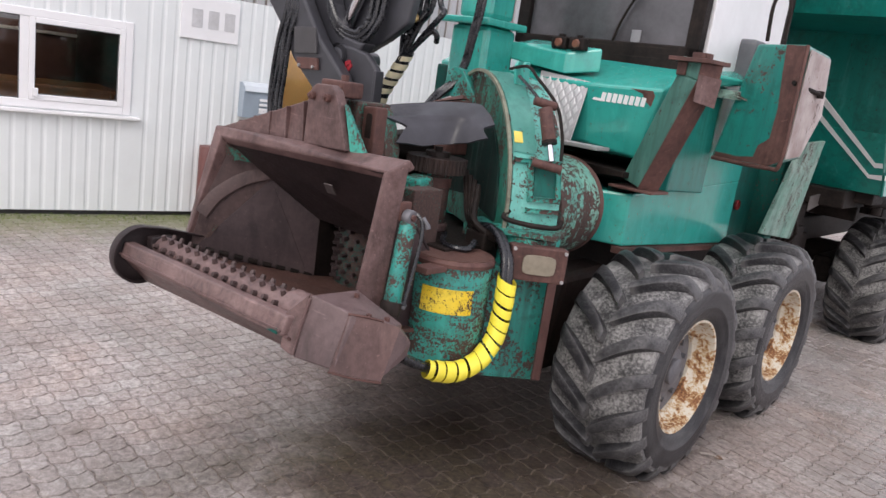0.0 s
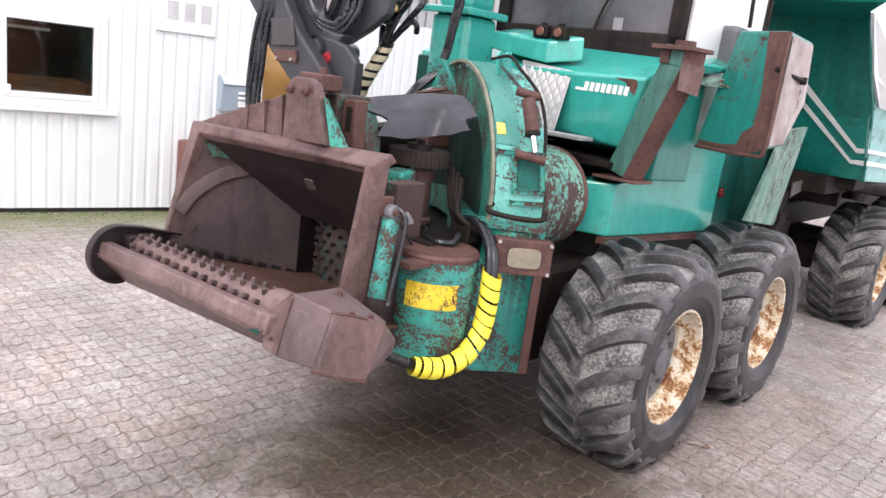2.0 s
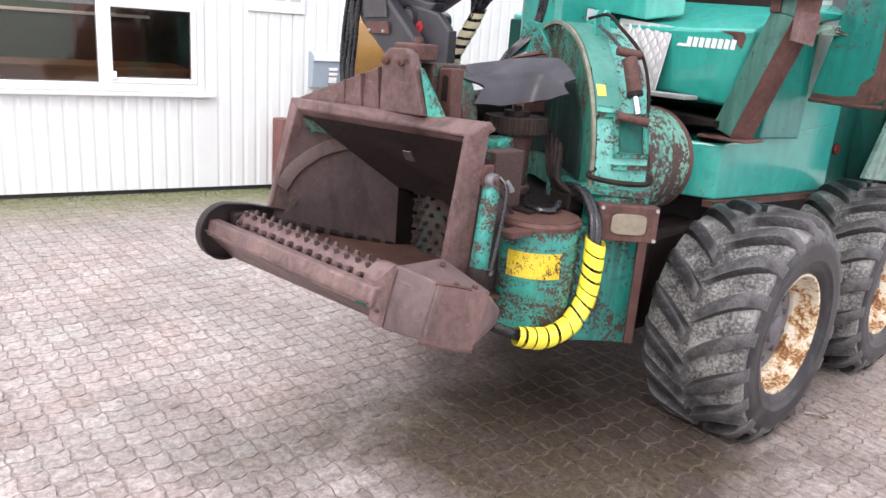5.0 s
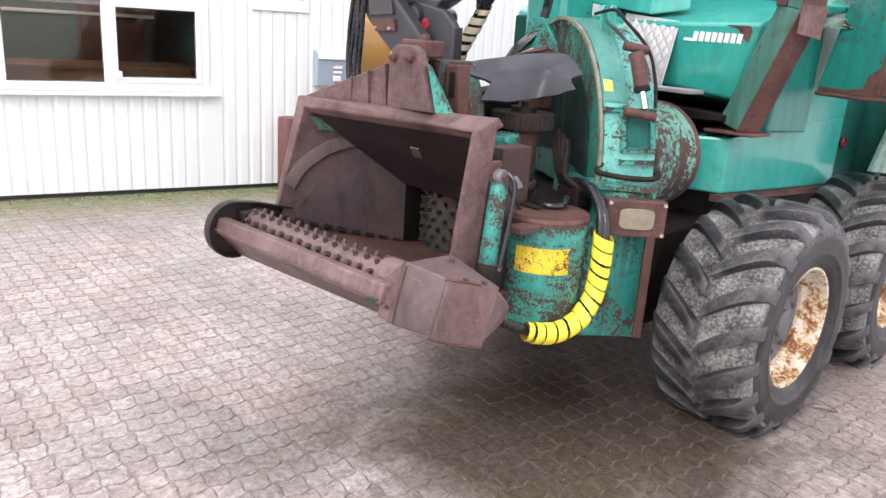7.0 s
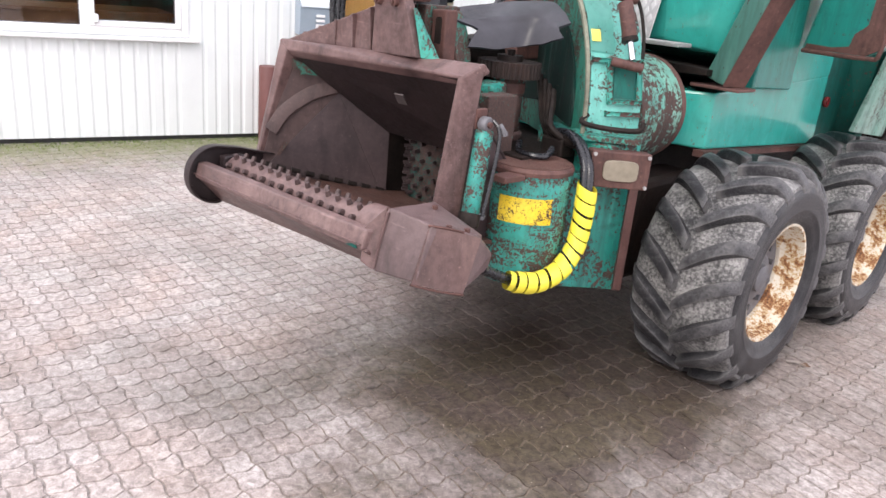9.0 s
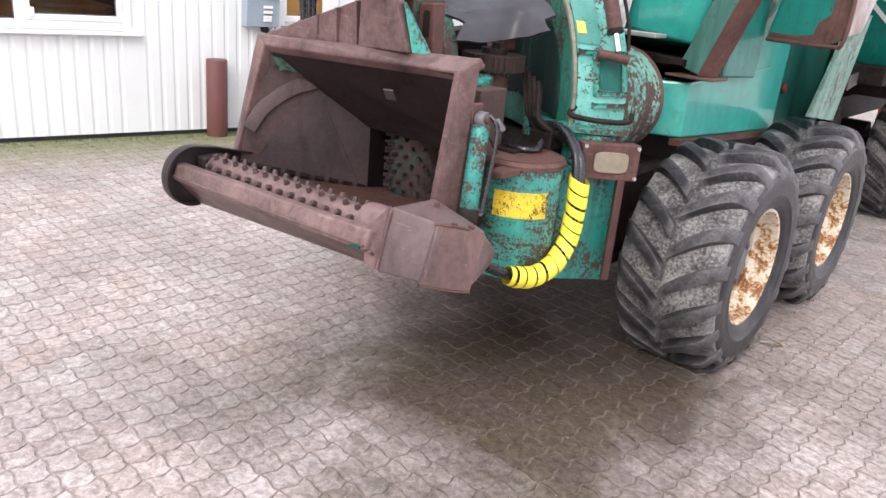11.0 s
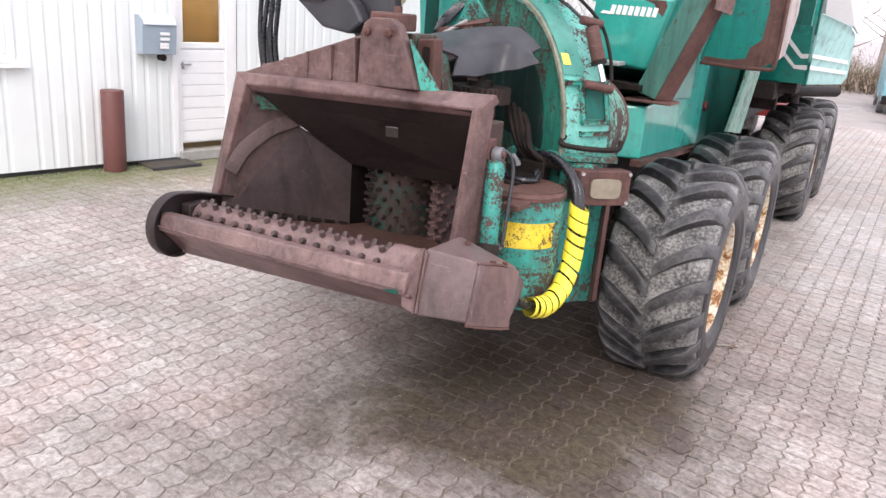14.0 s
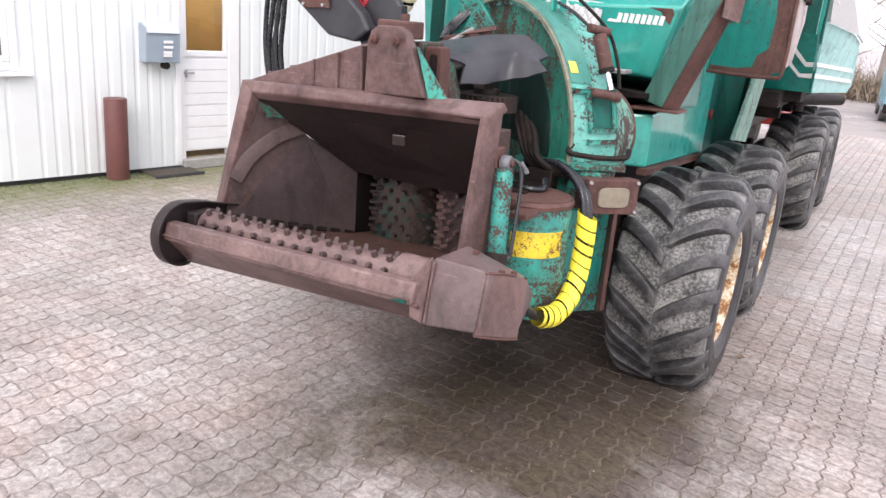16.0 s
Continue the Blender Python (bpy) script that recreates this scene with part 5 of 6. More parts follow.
# rubber flap
def rubber_sheet():
    """A sagging sheet between a back and a front edge, with a tear in one side and a notch in the other."""
    back = smooth_line([(-1.27, -1.127, 1.68), (-1.15, -0.95, 1.722), (-0.993, -0.806, 1.745), (-0.9, -0.812, 1.712), (-0.828, -0.84, 1.666)], 7)
    front = smooth_line([(-1.028, -1.265, 1.539), (-0.995, -1.12, 1.533), (-0.966, -0.988, 1.549), (-0.87, -0.955, 1.574), (-0.785, -0.936, 1.608)], 7)
    tear_side = [(0.0, back[0]), (0.45, Vector((-1.11, -1.265, 1.638))), (0.52, Vector((-1.06, -1.17, 1.612))), (0.62, Vector((-1.05, -1.2, 1.598))), (1.0, front[0])]
    notch_side = [(0.0, back[-1]), (0.4, Vector((-0.84, -0.905, 1.646))), (0.5, Vector((-0.822, -0.925, 1.632))), (1.0, front[-1])]

    def along(edge, f):
        for (f0, p0), (f1, p1) in zip(edge, edge[1:]):
            if f <= f1:
                return p0.lerp(p1, (f - f0) / (f1 - f0))
        return edge[-1][1].copy()
    bm = bmesh.new()
    n, m = len(back) - 1, 20
    grid = []
    for i in range(n + 1):
        s = i / n
        row = []
        for j in range(m + 1):
            f = j / m
            p = back[i].lerp(front[i], f)
            p += (1 - s) ** 3 * (along(tear_side, f) - back[0].lerp(front[0], f)) + s ** 3 * (along(notch_side, f) - back[-1].lerp(front[-1], f))
            sag = math.sin(math.pi * f) * math.sin(math.pi * s)
            p += Vector((0.0, -0.025 * sag, 0.016 * sag + 0.0015 * math.sin(5 * f + 0.9 * i)))
            row.append(bm.verts.new(p))
        grid.append(row)
    for a, b in zip(grid, grid[1:]):
        for j in range(m):
            bm.faces.new((a[j], a[j + 1], b[j + 1], b[j]))
    return bm


fb = rubber_sheet()
bmesh.ops.recalc_face_normals(fb, faces=fb.faces)
bmesh.ops.solidify(fb, geom=fb.faces[:], thickness=0.012)
part("rubber_flap", fb, rubber_flap, rig, "black rubber flap, torn at the edge", True)

# work lamp
lamp = part("work_lamp", hull([(-0.52, -0.975, 1.02), (-0.345, -0.79, 1.02), (-0.52, -0.975, 1.18), (-0.345, -0.79, 1.18), (-0.6, -0.9, 1.04), (-0.42, -0.71, 1.04), (-0.6, -0.9, 1.17), (-0.42, -0.71, 1.17)], 0.008), brown_red, rig, "brown steel lamp box")
ld = Vector((0.175, 0.185, 0)).normalized()
ln = Vector((0.727, -0.687, 0))
lc = Vector((-0.4325, -0.8825, 1.1))
ring_ = []
for k in range(24):
    a = k * math.pi / 12
    ca, sa = math.cos(a), math.sin(a)
    ring_.append(lc + ld * (0.075 * math.copysign(abs(ca) ** 0.45, ca)) + Vector((0, 0, 0.045 * math.copysign(abs(sa) ** 0.45, sa))))
part("lens", prism(ring_, ln * 0.014, 0.003), lens_mat, lamp, "cream ribbed lens")
for u in (-0.115, 0.115):
    for z in (-0.065, 0.065):
        p = lc + ld * u + Vector((0, 0, z))
        part("bolt", cyl(p, p + ln * 0.01, 0.008, seg=8), alu, lamp)

# hoses to the tray motor
hp = [(-0.85, -0.85, 1.17), (-0.66, -0.92, 1.2), (-0.53, -0.985, 1.13), (-0.487, -1.015, 1.03), (-0.485, -1.022, 0.92), (-0.485, -1.03, 0.845), (-0.485, -1.06, 0.755), (-0.485, -1.145, 0.68), (-0.485, -1.28, 0.657), (-0.485, -1.4, 0.68), (-0.485, -1.5, 0.722), (-0.482, -1.63, 0.785)]
part("hose", tube(hp, 0.02, 12), rubber_hose, rig, "black hydraulic hose", True)
part("hose", tube([(p[0] - 0.018, p[1] - 0.014, p[2] + 0.012) for p in hp], 0.018, 12), rubber_hose, rig, smooth=True)


def spiral_guard(name, pts, r, turns, gap, mat, label):
    """A flat strip wound round a hose bundle."""
    line = smooth_line(pts, 16)
    n = len(line) - 1
    guard = None
    for k in range(turns):
        f0, f1 = k / turns, (k + 1 - gap) / turns
        sub = [line[min(n, int(round((f0 + (f1 - f0) * j / 5) * n)))] for j in range(6)]
        bmk = bmesh.new()
        rings = []
        for i, p in enumerate(sub):
            d = (sub[min(i + 1, 5)] - sub[max(i - 1, 0)]).normalized()
            s = d.cross(Vector((0.98, 0.17, 0.1))).normalized()
            u = s.cross(d)
            sl = d * 0.02
            rr = r * (0.97 if i in (0, 5) else 1.0) * (1 + 0.02 * math.sin(k * 2.3)) * (0.86 if k == turns - 1 else 1.0)
            rings.append([bmk.verts.new(p + rr * (math.cos(a) * s + math.sin(a) * u) + sl * math.sin(a)) for a in [j * math.pi / 10 for j in range(20)]])
        for a, b in zip(rings, rings[1:]):
            for j in range(20):
                bmk.faces.new((a[j], a[(j + 1) % 20], b[(j + 1) % 20], b[j]))
        o = part(name if guard is None else "turn", bmk, mat, guard or rig, label if guard is None else "", True)
        guard = guard or o
    return guard


spiral_guard("spiral_guard", [(-0.49, -1.018, 1.035), (-0.487, -1.022, 0.935), (-0.486, -1.03, 0.845), (-0.485, -1.06, 0.755), (-0.485, -1.145, 0.68), (-0.485, -1.275, 0.657), (-0.485, -1.4, 0.682), (-0.485, -1.485, 0.712)], 0.045, 12, 0.17, yellow_wrap, "bright yellow spiral hose guard")

# body: lower box, bonnet, step plates
part("lower_body", hull([(-0.56, 0.08, 1.085), (-0.552, 1.52, 1.01), (-0.56, 0.08, 1.375), (-0.552, 1.52, 1.445), (-0.72, 0.02, 1.085), (-0.72, 0.02, 1.37), (-2.05, 0.02, 1.085), (-2.05, 0.02, 1.37), (-2.05, 1.85, 0.99), (-2.05, 1.85, 1.46)], 0.012), green, rig, "smooth green lower body box")
part("side_filler", hull([(-0.553, 0.85, 1.4), (-0.553, 1.52, 1.44), (-0.553, 0.85, 2.06), (-0.553, 1.56, 2.06), (-0.7, 0.85, 1.4), (-0.7, 1.52, 1.44), (-0.7, 0.85, 2.06), (-0.7, 1.56, 2.06)], 0.006), green, rig)
part("body_edge", beam((-0.56, 0.02, 1.07), (-0.55, 1.85, 0.975), 0.05, 0.03), brown_red, rig)
bon = part("bonnet", hull([(-0.888, -0.005, 1.922), (-0.494, 0.076, 1.938), (-0.904, 0.075, 1.605), (-0.611, 0.16, 1.56), (-2.05, 0.1, 1.6), (-2.05, 0.04, 1.95), (-0.5, 0.38, 2.06), (-2.05, 0.38, 2.1),
                    (-2.05, 1.6, 2.1), (-0.55, 1.6, 2.05), (-0.6, 0.75, 1.45), (-0.6, 1.6, 1.45), (-2.05, 1.6, 1.45)], 0.014), green, rig, "shiny green engine bonnet")
part("cab_side_panel", hull([(-0.5, 0.36, 1.4), (-0.5, 0.84, 1.38), (-0.5, 0.84, 2.1), (-0.5, 0.45, 2.06), (-0.6, 0.36, 1.4), (-0.6, 0.84, 1.38), (-0.6, 0.84, 2.1), (-0.6, 0.45, 2.06)], 0.01), green_tank, rig, "green cab side panel")
# black fill stands in for the shaded gap below the bonnet
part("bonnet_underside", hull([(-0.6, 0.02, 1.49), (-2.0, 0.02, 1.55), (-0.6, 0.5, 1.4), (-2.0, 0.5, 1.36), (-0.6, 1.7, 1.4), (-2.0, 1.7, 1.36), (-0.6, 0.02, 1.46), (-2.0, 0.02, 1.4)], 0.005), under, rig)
# diamond plate in front of the bonnet
dp = part("tread_plate", slab([(-1.24, -0.06, 1.6), (-0.9, -0.075, 1.6), (-0.9, 0.02, 1.93), (-1.24, 0.03, 1.96)], 0.008), alu, rig, "bare aluminium tread plate")
bmd = bmesh.new()
for i in range(9):
    for j in range(6):
        x, f = -1.222 + 0.058 * j + 0.029 * (i % 2), 0.1 + i * 0.1
        if x > -0.915:
            continue
        c = Vector((x, -0.07 + f * 0.095 - 0.0105, 1.6 + f * 0.34))
        low = [bmd.verts.new(c + Vector(o)) for o in ((-0.02, 0, 0), (0, 0.0085, 0.031), (0.02, 0, 0), (0, -0.0085, -0.031))]
        top = [bmd.verts.new(c + Vector(o) + Vector((0, -0.0025, 0.001))) for o in ((-0.012, 0, 0), (0, 0.006, 0.021), (0.012, 0, 0), (0, -0.006, -0.021))]
        bmd.faces.new(top)
        for a in range(4):
            bmd.faces.new((low[a], low[(a + 1) % 4], top[(a + 1) % 4], top[a]))
part("tread_lug", bmd, Mat("bright_lug", (0.52, 0.52, 0.52), 0.5, 0.4).m, dp)
part("step_plate", box((-1.1, -0.16, 1.585), (-0.68, -0.03, 1.605), 0.004), alu, rig, "aluminium step plate")
for i in range(2):
    for j in range(9):
        x = -1.08 + 0.044 * j + 0.022 * (i % 2)
        y = -0.13 + 0.05 * i
        part("step_lug", hull([(x - 0.014, y, 1.6045), (x + 0.014, y, 1.6045), (x, y - 0.007, 1.6045), (x, y + 0.007, 1.6045), (x, y, 1.609)], 0), alu, dp)
# maker's mark as plain bars along the bonnet face
def bonnet_y(x, z):
    """Depth of the bonnet's leaning front face."""
    f = (1.93 - z) / 0.35
    y0 = -0.005 + 0.081 * (x + 0.888) / 0.394
    y1 = 0.075 + 0.085 * (x + 0.904) / 0.293
    return y0 + (y1 - y0) * f


for x, z, w, h in ((-0.872, 1.842, 0.05, 0.013), *[(-0.825 + 0.0305 * k, 1.842, 0.022, 0.046) for k in range(8)]):
    part("mark_bar", slab([(a, bonnet_y(a, b) - 0.003, b) for a, b in ((x, z), (x + w, z - 0.004), (x + w + 0.012, z + h - 0.004), (x + 0.012, z + h))], 0.003, 0), white_letter, bon)
part("rust_patch", slab([(a, bonnet_y(a, b) - 0.002, b) for a, b in ((-0.66, 1.925), (-0.545, 1.925), (-0.535, 1.9), (-0.56, 1.83), (-0.585, 1.8), (-0.58, 1.86), (-0.6, 1.905))], 0.002, 0), brown_red, bon)


# diagonal arm, cap and strut
C0, C1, C2 = Vector((-0.52, 0.05, 1.42)), Vector((-0.285, -0.02, 2.0)), Vector((-0.28, -0.02, 2.085))
ua, ub = Vector((-0.13, 0.05, 0.03)), Vector((0.065, 0.1, 0.0))
arm = part("diagonal_arm", joined(hull([C0, C0 + ua, C0 + ub, C0 + ua + ub, C1, C1 + ua, C1 + ub, C1 + ua + ub], 0.008), hull([C1, C1 + ua, C1 + ub, C1 + ua + ub, C2, C2 + ua, C2 + ub, C2 + ua + ub], 0.008)), green_dull, rig, "green diagonal arm with brown worn side")
off = Vector((0.004, -0.004, 0))
part("arm_side", joined(slab([C0 + off, C0 + ub + off, C1 + ub + off, C1 + off], 0.006, 0), slab([C1 + off, C1 + ub + off, C2 + ub + off, C2 + off], 0.006, 0)), brown_red, arm)
part("arm_foot", box((-0.68, 0.02, 1.4), (-0.42, 0.22, 1.415), 0.004), brown_red, arm)
part("arm_cap", joined(hull([(-0.44, -0.05, 2.085), (-0.22, -0.05, 2.085), (-0.19, 0.12, 2.085), (-0.42, 0.14, 2.085), (-0.44, -0.05, 2.105), (-0.22, -0.05, 2.105), (-0.19, 0.12, 2.105), (-0.42, 0.14, 2.105)], 0.003), box((-0.41, 0.0, 2.02), (-0.36, 0.08, 2.085), 0.004), cyl((-0.31, 0.05, 2.105), (-0.31, 0.05, 2.135), 0.05, seg=20), cyl((-0.25, -0.02, 2.105), (-0.25, -0.02, 2.125), 0.016, seg=6)), brown_red, arm, "rusty cap plate")
part("arm_brace", slab([C1 + off * 2 + Vector((0.0, 0, -0.1)), C1 + ub + off * 2 + Vector((0, 0, -0.12)), C1 + ub + off * 2 + Vector((0.01, 0, 0.02)), C1 + off * 2 + Vector((0, 0, 0.03))], 0.006, 0), brown, arm)

# tank
tank = part("side_tank", hull([(-0.478, 0.804, 1.612), (-0.335, 0.762, 2.268), (-0.033, 0.672, 2.276), (-0.033, 0.672, 1.65), (-0.108, 0.694, 1.612),
                               (-0.5, 1.1, 1.63), (-0.42, 1.2, 2.29), (-0.03, 1.08, 2.26), (-0.028, 1.16, 1.92), (-0.04, 0.95, 1.67)], 0.016), green_tank, rig, "chipped green side tank")


def on_tank(x, z, out=0.004):
    """A point on the tank's front face."""
    return (x - 0.285 * out, 0.804 - 0.297 * (x + 0.478) - 0.958 * out, z)


part("tank_corner", slab([on_tank(x, z) for x, z in ((-0.155, 2.27), (-0.04, 2.27), (-0.038, 1.655), (-0.11, 1.618), (-0.46, 1.618), (-0.452, 1.645), (-0.3, 1.64), (-0.205, 1.655), (-0.19, 1.72), (-0.15, 1.75), (-0.13, 1.77), (-0.122, 1.93), (-0.14, 2.1))], 0.004, 0), brown_red, tank, "bare brown corner of the tank")
part("tank_edge", tube([(-0.466, 0.79, 1.607), (-0.11, 0.69, 1.607), (-0.035, 0.67, 1.647), (-0.033, 0.668, 1.95), (-0.035, 0.668, 2.272)], 0.012, 8, 4), brown_red, tank, smooth=True)
part("tank_end", slab([(-0.02, 0.7, 2.255), (-0.02, 1.05, 2.24), (-0.018, 1.12, 1.93), (-0.024, 0.93, 1.69), (-0.022, 0.7, 1.67)], 0.006, 0), scraped_white, tank, "scraped white and brown end of the tank")
part("grab_rail", tube([(-0.34, 0.9, 2.3), (-0.34, 0.88, 2.5), (-0.3, 0.9, 2.6), (-0.26, 0.92, 2.5), (-0.26, 0.94, 2.32)], 0.011, 8), under, tank, smooth=True)
part("hook", joined(cyl((-0.06, 0.66, 2.075), (0.0, 0.95, 2.04), 0.013, seg=10), cyl((0.0, 0.95, 2.02), (0.0, 0.95, 2.06), 0.018, seg=10)), under, tank)
part("filler_box", box((-0.57, 0.92, 2.06), (-0.4, 1.12, 2.31), 0.03), plain("grey_plastic", (0.1, 0.105, 0.115), 0.45), rig, "dark grey filler box")
part("body_shoulder", hull([(-0.52, 0.4, 2.06), (-0.44, 0.74, 2.02), (-0.36, 0.92, 2.06), (-0.58, 0.94, 2.15), (-0.56, 0.4, 2.09), (-0.58, 0.94, 2.0), (-0.56, 0.4, 1.98)], 0.006), green, rig, "light green body shoulder")
part("side_skirt", hull([(-0.37, 1.65, 1.112), (-0.378, 2.29, 1.035), (-0.3, 2.3, 1.78), (-0.3, 1.85, 1.75), (-0.4, 1.65, 1.112), (-0.41, 2.29, 1.035), (-0.33, 2.3, 1.78), (-0.33, 1.85, 1.75)], 0.004), green_pale, rig, "pale flaking green step panel")
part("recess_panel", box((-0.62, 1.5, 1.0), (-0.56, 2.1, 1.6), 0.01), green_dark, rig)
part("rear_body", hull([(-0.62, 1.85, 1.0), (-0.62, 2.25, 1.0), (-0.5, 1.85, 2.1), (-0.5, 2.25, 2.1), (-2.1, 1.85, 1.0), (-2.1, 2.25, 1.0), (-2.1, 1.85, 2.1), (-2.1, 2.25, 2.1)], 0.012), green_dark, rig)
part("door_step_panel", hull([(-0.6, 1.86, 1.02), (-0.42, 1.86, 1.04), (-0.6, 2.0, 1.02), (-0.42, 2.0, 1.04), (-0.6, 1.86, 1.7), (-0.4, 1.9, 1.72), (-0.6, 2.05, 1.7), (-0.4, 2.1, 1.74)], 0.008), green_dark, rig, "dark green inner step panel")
part("centre_block", joined(box((-2.0, 2.3, 0.95), (-0.8, 3.05, 1.44), 0.02), box((-0.82, 2.75, 1.05), (-0.6, 2.95, 1.4), 0.015), cyl((-0.7, 2.4, 1.2), (-0.7, 2.75, 1.2), 0.09, seg=20)), under, rig, "oily black centre joint")
part("rear_frame_block", joined(box((-1.9, 3.1, 0.6), (-0.75, 3.75, 1.3), 0.03), cyl((-0.8, 3.2, 1.1), (-0.62, 3.2, 1.1), 0.09, seg=20), box((-0.8, 3.35, 0.7), (-0.62, 3.6, 0.95), 0.02)), under, rig, "oily black frame joint")
part("red_reflector", cyl((-0.55, 1.55, 1.28), (-0.53, 1.55, 1.28), 0.035, seg=20, r=0.004), red_lens, rig, "round red reflector")
part("tow_eye", joined(beam((-0.4, 0.75, 1.98), (-0.24, 0.8, 1.93), 0.03, 0.012), hull([(-0.5, 0.72, 2.0), (-0.36, 0.74, 2.0), (-0.36, 0.76, 1.95), (-0.5, 0.72, 1.95), (-0.4, 0.78, 2.0)], 0.002)), green_pale, rig)

# head lamp box on the bonnet
hd = part("lamp_shelf", hull([(-1.5, 0.0, 2.01), (-1.07, 0.0, 1.955), (-0.9, 0.1, 1.99), (-1.5, 0.3, 2.01), (-1.48, 0.0, 2.1), (-1.07, 0.0, 2.07), (-0.91, 0.1, 2.115), (-1.5, 0.3, 2.15)], 0.01), green, rig, "green box shelf under the windscreen")
for x0 in (-1.19, -1.075):
    part("lamp_case", joined(box((x0, 0.0, 2.09), (x0 + 0.1, 0.06, 2.155), 0.01), cyl((x0 + 0.05, 0.03, 2.15), (x0 + 0.05, 0.03, 2.17), 0.02, seg=12)), under, hd, "small dark lamp case")
for x0 in (-1.14, -1.025):
    part("lamp_glass", cyl((x0, 0.0, 2.122), (x0, -0.01, 2.122), 0.027, 0.02, 20, 0.003), amber, hd, "round dull brown lamp glass", True)

# cab
cab = part("cab_frame", joined(box((-1.75, 0.38, 2.04), (-0.5, 0.46, 2.19), 0.01), box((-1.75, 0.38, 2.12), (-1.66, 0.46, 3.3), 0.01), box((-0.58, 0.38, 2.12), (-0.5, 0.46, 3.3), 0.01), box((-1.75, 0.38, 3.3), (-0.5, 1.7, 3.4), 0.02),
            box((-0.56, 1.55, 2.04), (-0.5, 1.65, 3.3), 0.01), box((-1.75, 1.55, 2.04), (-1.69, 1.65, 3.3), 0.01), box((-1.75, 1.62, 2.04), (-0.5, 1.66, 3.3), 0.01)), under, rig, "dark cab frame")
part("windscreen", box((-1.66, 0.415, 2.12), (-0.58, 0.425, 3.3), 0), glass_dark, cab, "dark windscreen with grey reflections put into its colour")
part("side_panel", box((-0.54, 0.5, 2.04), (-0.5, 1.55, 3.3), 0.006), plain("white_cab_paint", (0.78, 0.79, 0.8), 0.35, 0, 0.05), cab, "white cab side panel")
part("side_glass", box((-1.725, 0.46, 2.12), (-1.715, 1.55, 3.3), 0), glass_dark, cab)
part("badge", prism([(-0.93, 0.412, 2.2), (-0.9, 0.412, 2.16), (-0.87, 0.412, 2.2), (-0.87, 0.412, 2.26), (-0.93, 0.412, 2.26)], (0, -0.006, 0), 0), plain("badge_grey", (0.22, 0.22, 0.23), 0.4), cab, "plain grey shield badge")
part("wiper", tube([(-1.05, 0.39, 2.14), (-1.0, 0.385, 2.3), (-0.9, 0.385, 2.5)], 0.008, 6, 3), under, cab)

# crane column and crane
def plate_xz(pts, y0, y1, r=0.01):
    """A thick plate with its outline in x and z."""
    return prism([(x, y0, z) for x, z in pts], (0, y1 - y0, 0), r)


col = part("crane_column", joined(box((-1.74, -0.24, 1.05), (-1.46, 0.03, 2.16), 0.03), box((-1.79, -0.29, 2.16), (-1.42, 0.07, 2.2), 0.01), box((-1.72, -0.22, 2.2), (-1.48, 0.01, 3.2), 0.03)), green, rig, "green crane column")
part("column_plate", box((-1.83, -0.22, 1.6), (-1.735, -0.02, 1.92), 0.01), green_dark, col)
part("column_bracket", plate_xz([(-1.54, 1.7), (-1.51, 1.885), (-1.46, 1.912), (-1.4, 1.9), (-1.285, 1.765), (-1.285, 1.7)], -0.47, -0.4, 0.008), green_worn, col, "chipped green bracket plate")
for k in range(3):
    part("hose", tube([(-1.36 - 0.016 * k, -0.40, 2.6), (-1.365 - 0.016 * k, -0.42, 2.23), (-1.385 - 0.014 * k, -0.43, 2.08), (-1.41 - 0.012 * k, -0.43, 1.95), (-1.44 - 0.014 * k, -0.45, 1.84), (-1.49 - 0.02 * k, -0.52, 1.75), (-1.52, -0.6, 1.68)], 0.015, 8), rubber_hose, col, smooth=True)
part("deck_plate", hull([(-1.56, -0.62, 1.45), (-1.28, -0.66, 1.45), (-1.28, -0.4, 1.45), (-1.56, -0.4, 1.45), (-1.52, -0.6, 1.7), (-1.3, -0.62, 1.74), (-1.3, -0.42, 1.74), (-1.52, -0.42, 1.7)], 0.01), brown_red, rig, "brown hose guide by the column")


part("grey_rod", tube([(-1.4, -0.84, 1.655), (-1.385, -0.72, 1.69), (-1.36, -0.58, 1.745)], 0.011, 8, 4), plain("pale_grey_rod", (0.26, 0.25, 0.245), 0.5), rig, "pale grey steel rod beside the flap", True)
part("rod_plate", hull([(-1.36, -0.72, 1.715), (-1.16, -0.72, 1.752), (-1.36, -0.66, 1.715), (-1.16, -0.66, 1.752), (-1.34, -0.7, 1.728), (-1.17, -0.7, 1.775)], 0.003), brown_red, rig)
jib = part("crane_boom", plate_xz([(-1.918, 1.914), (-1.854, 1.94), (-1.748, 1.93), (-1.641, 1.908), (-1.567, 1.85), (-1.551, 1.828), (-1.54, 1.56), (-1.737, 1.56), (-1.822, 1.733), (-1.902, 1.828)], -0.96, -0.915, 0.012), grey_crane, rig, "dark grey crane boom joint")
part("boom_edge", box((-1.561, -0.966, 1.58), (-1.54, -0.91, 1.828), 0.004), grey_crane, jib)
part("boom_curve", plate_xz([(-2.544, 2.311), (-2.406, 2.125), (-2.279, 2.007), (-2.2, 1.909), (-2.132, 1.83), (-2.034, 1.757), (-1.906, 1.664), (-1.739, 1.644), (-1.661, 1.703), (-1.71, 1.781), (-1.818, 1.87), (-1.916, 1.948), (-1.985, 2.027), (-2.073, 2.134), (-2.181, 2.331)], -1.05, -0.97, 0.014), grey_crane, jib, "curved dark grey crane arm")
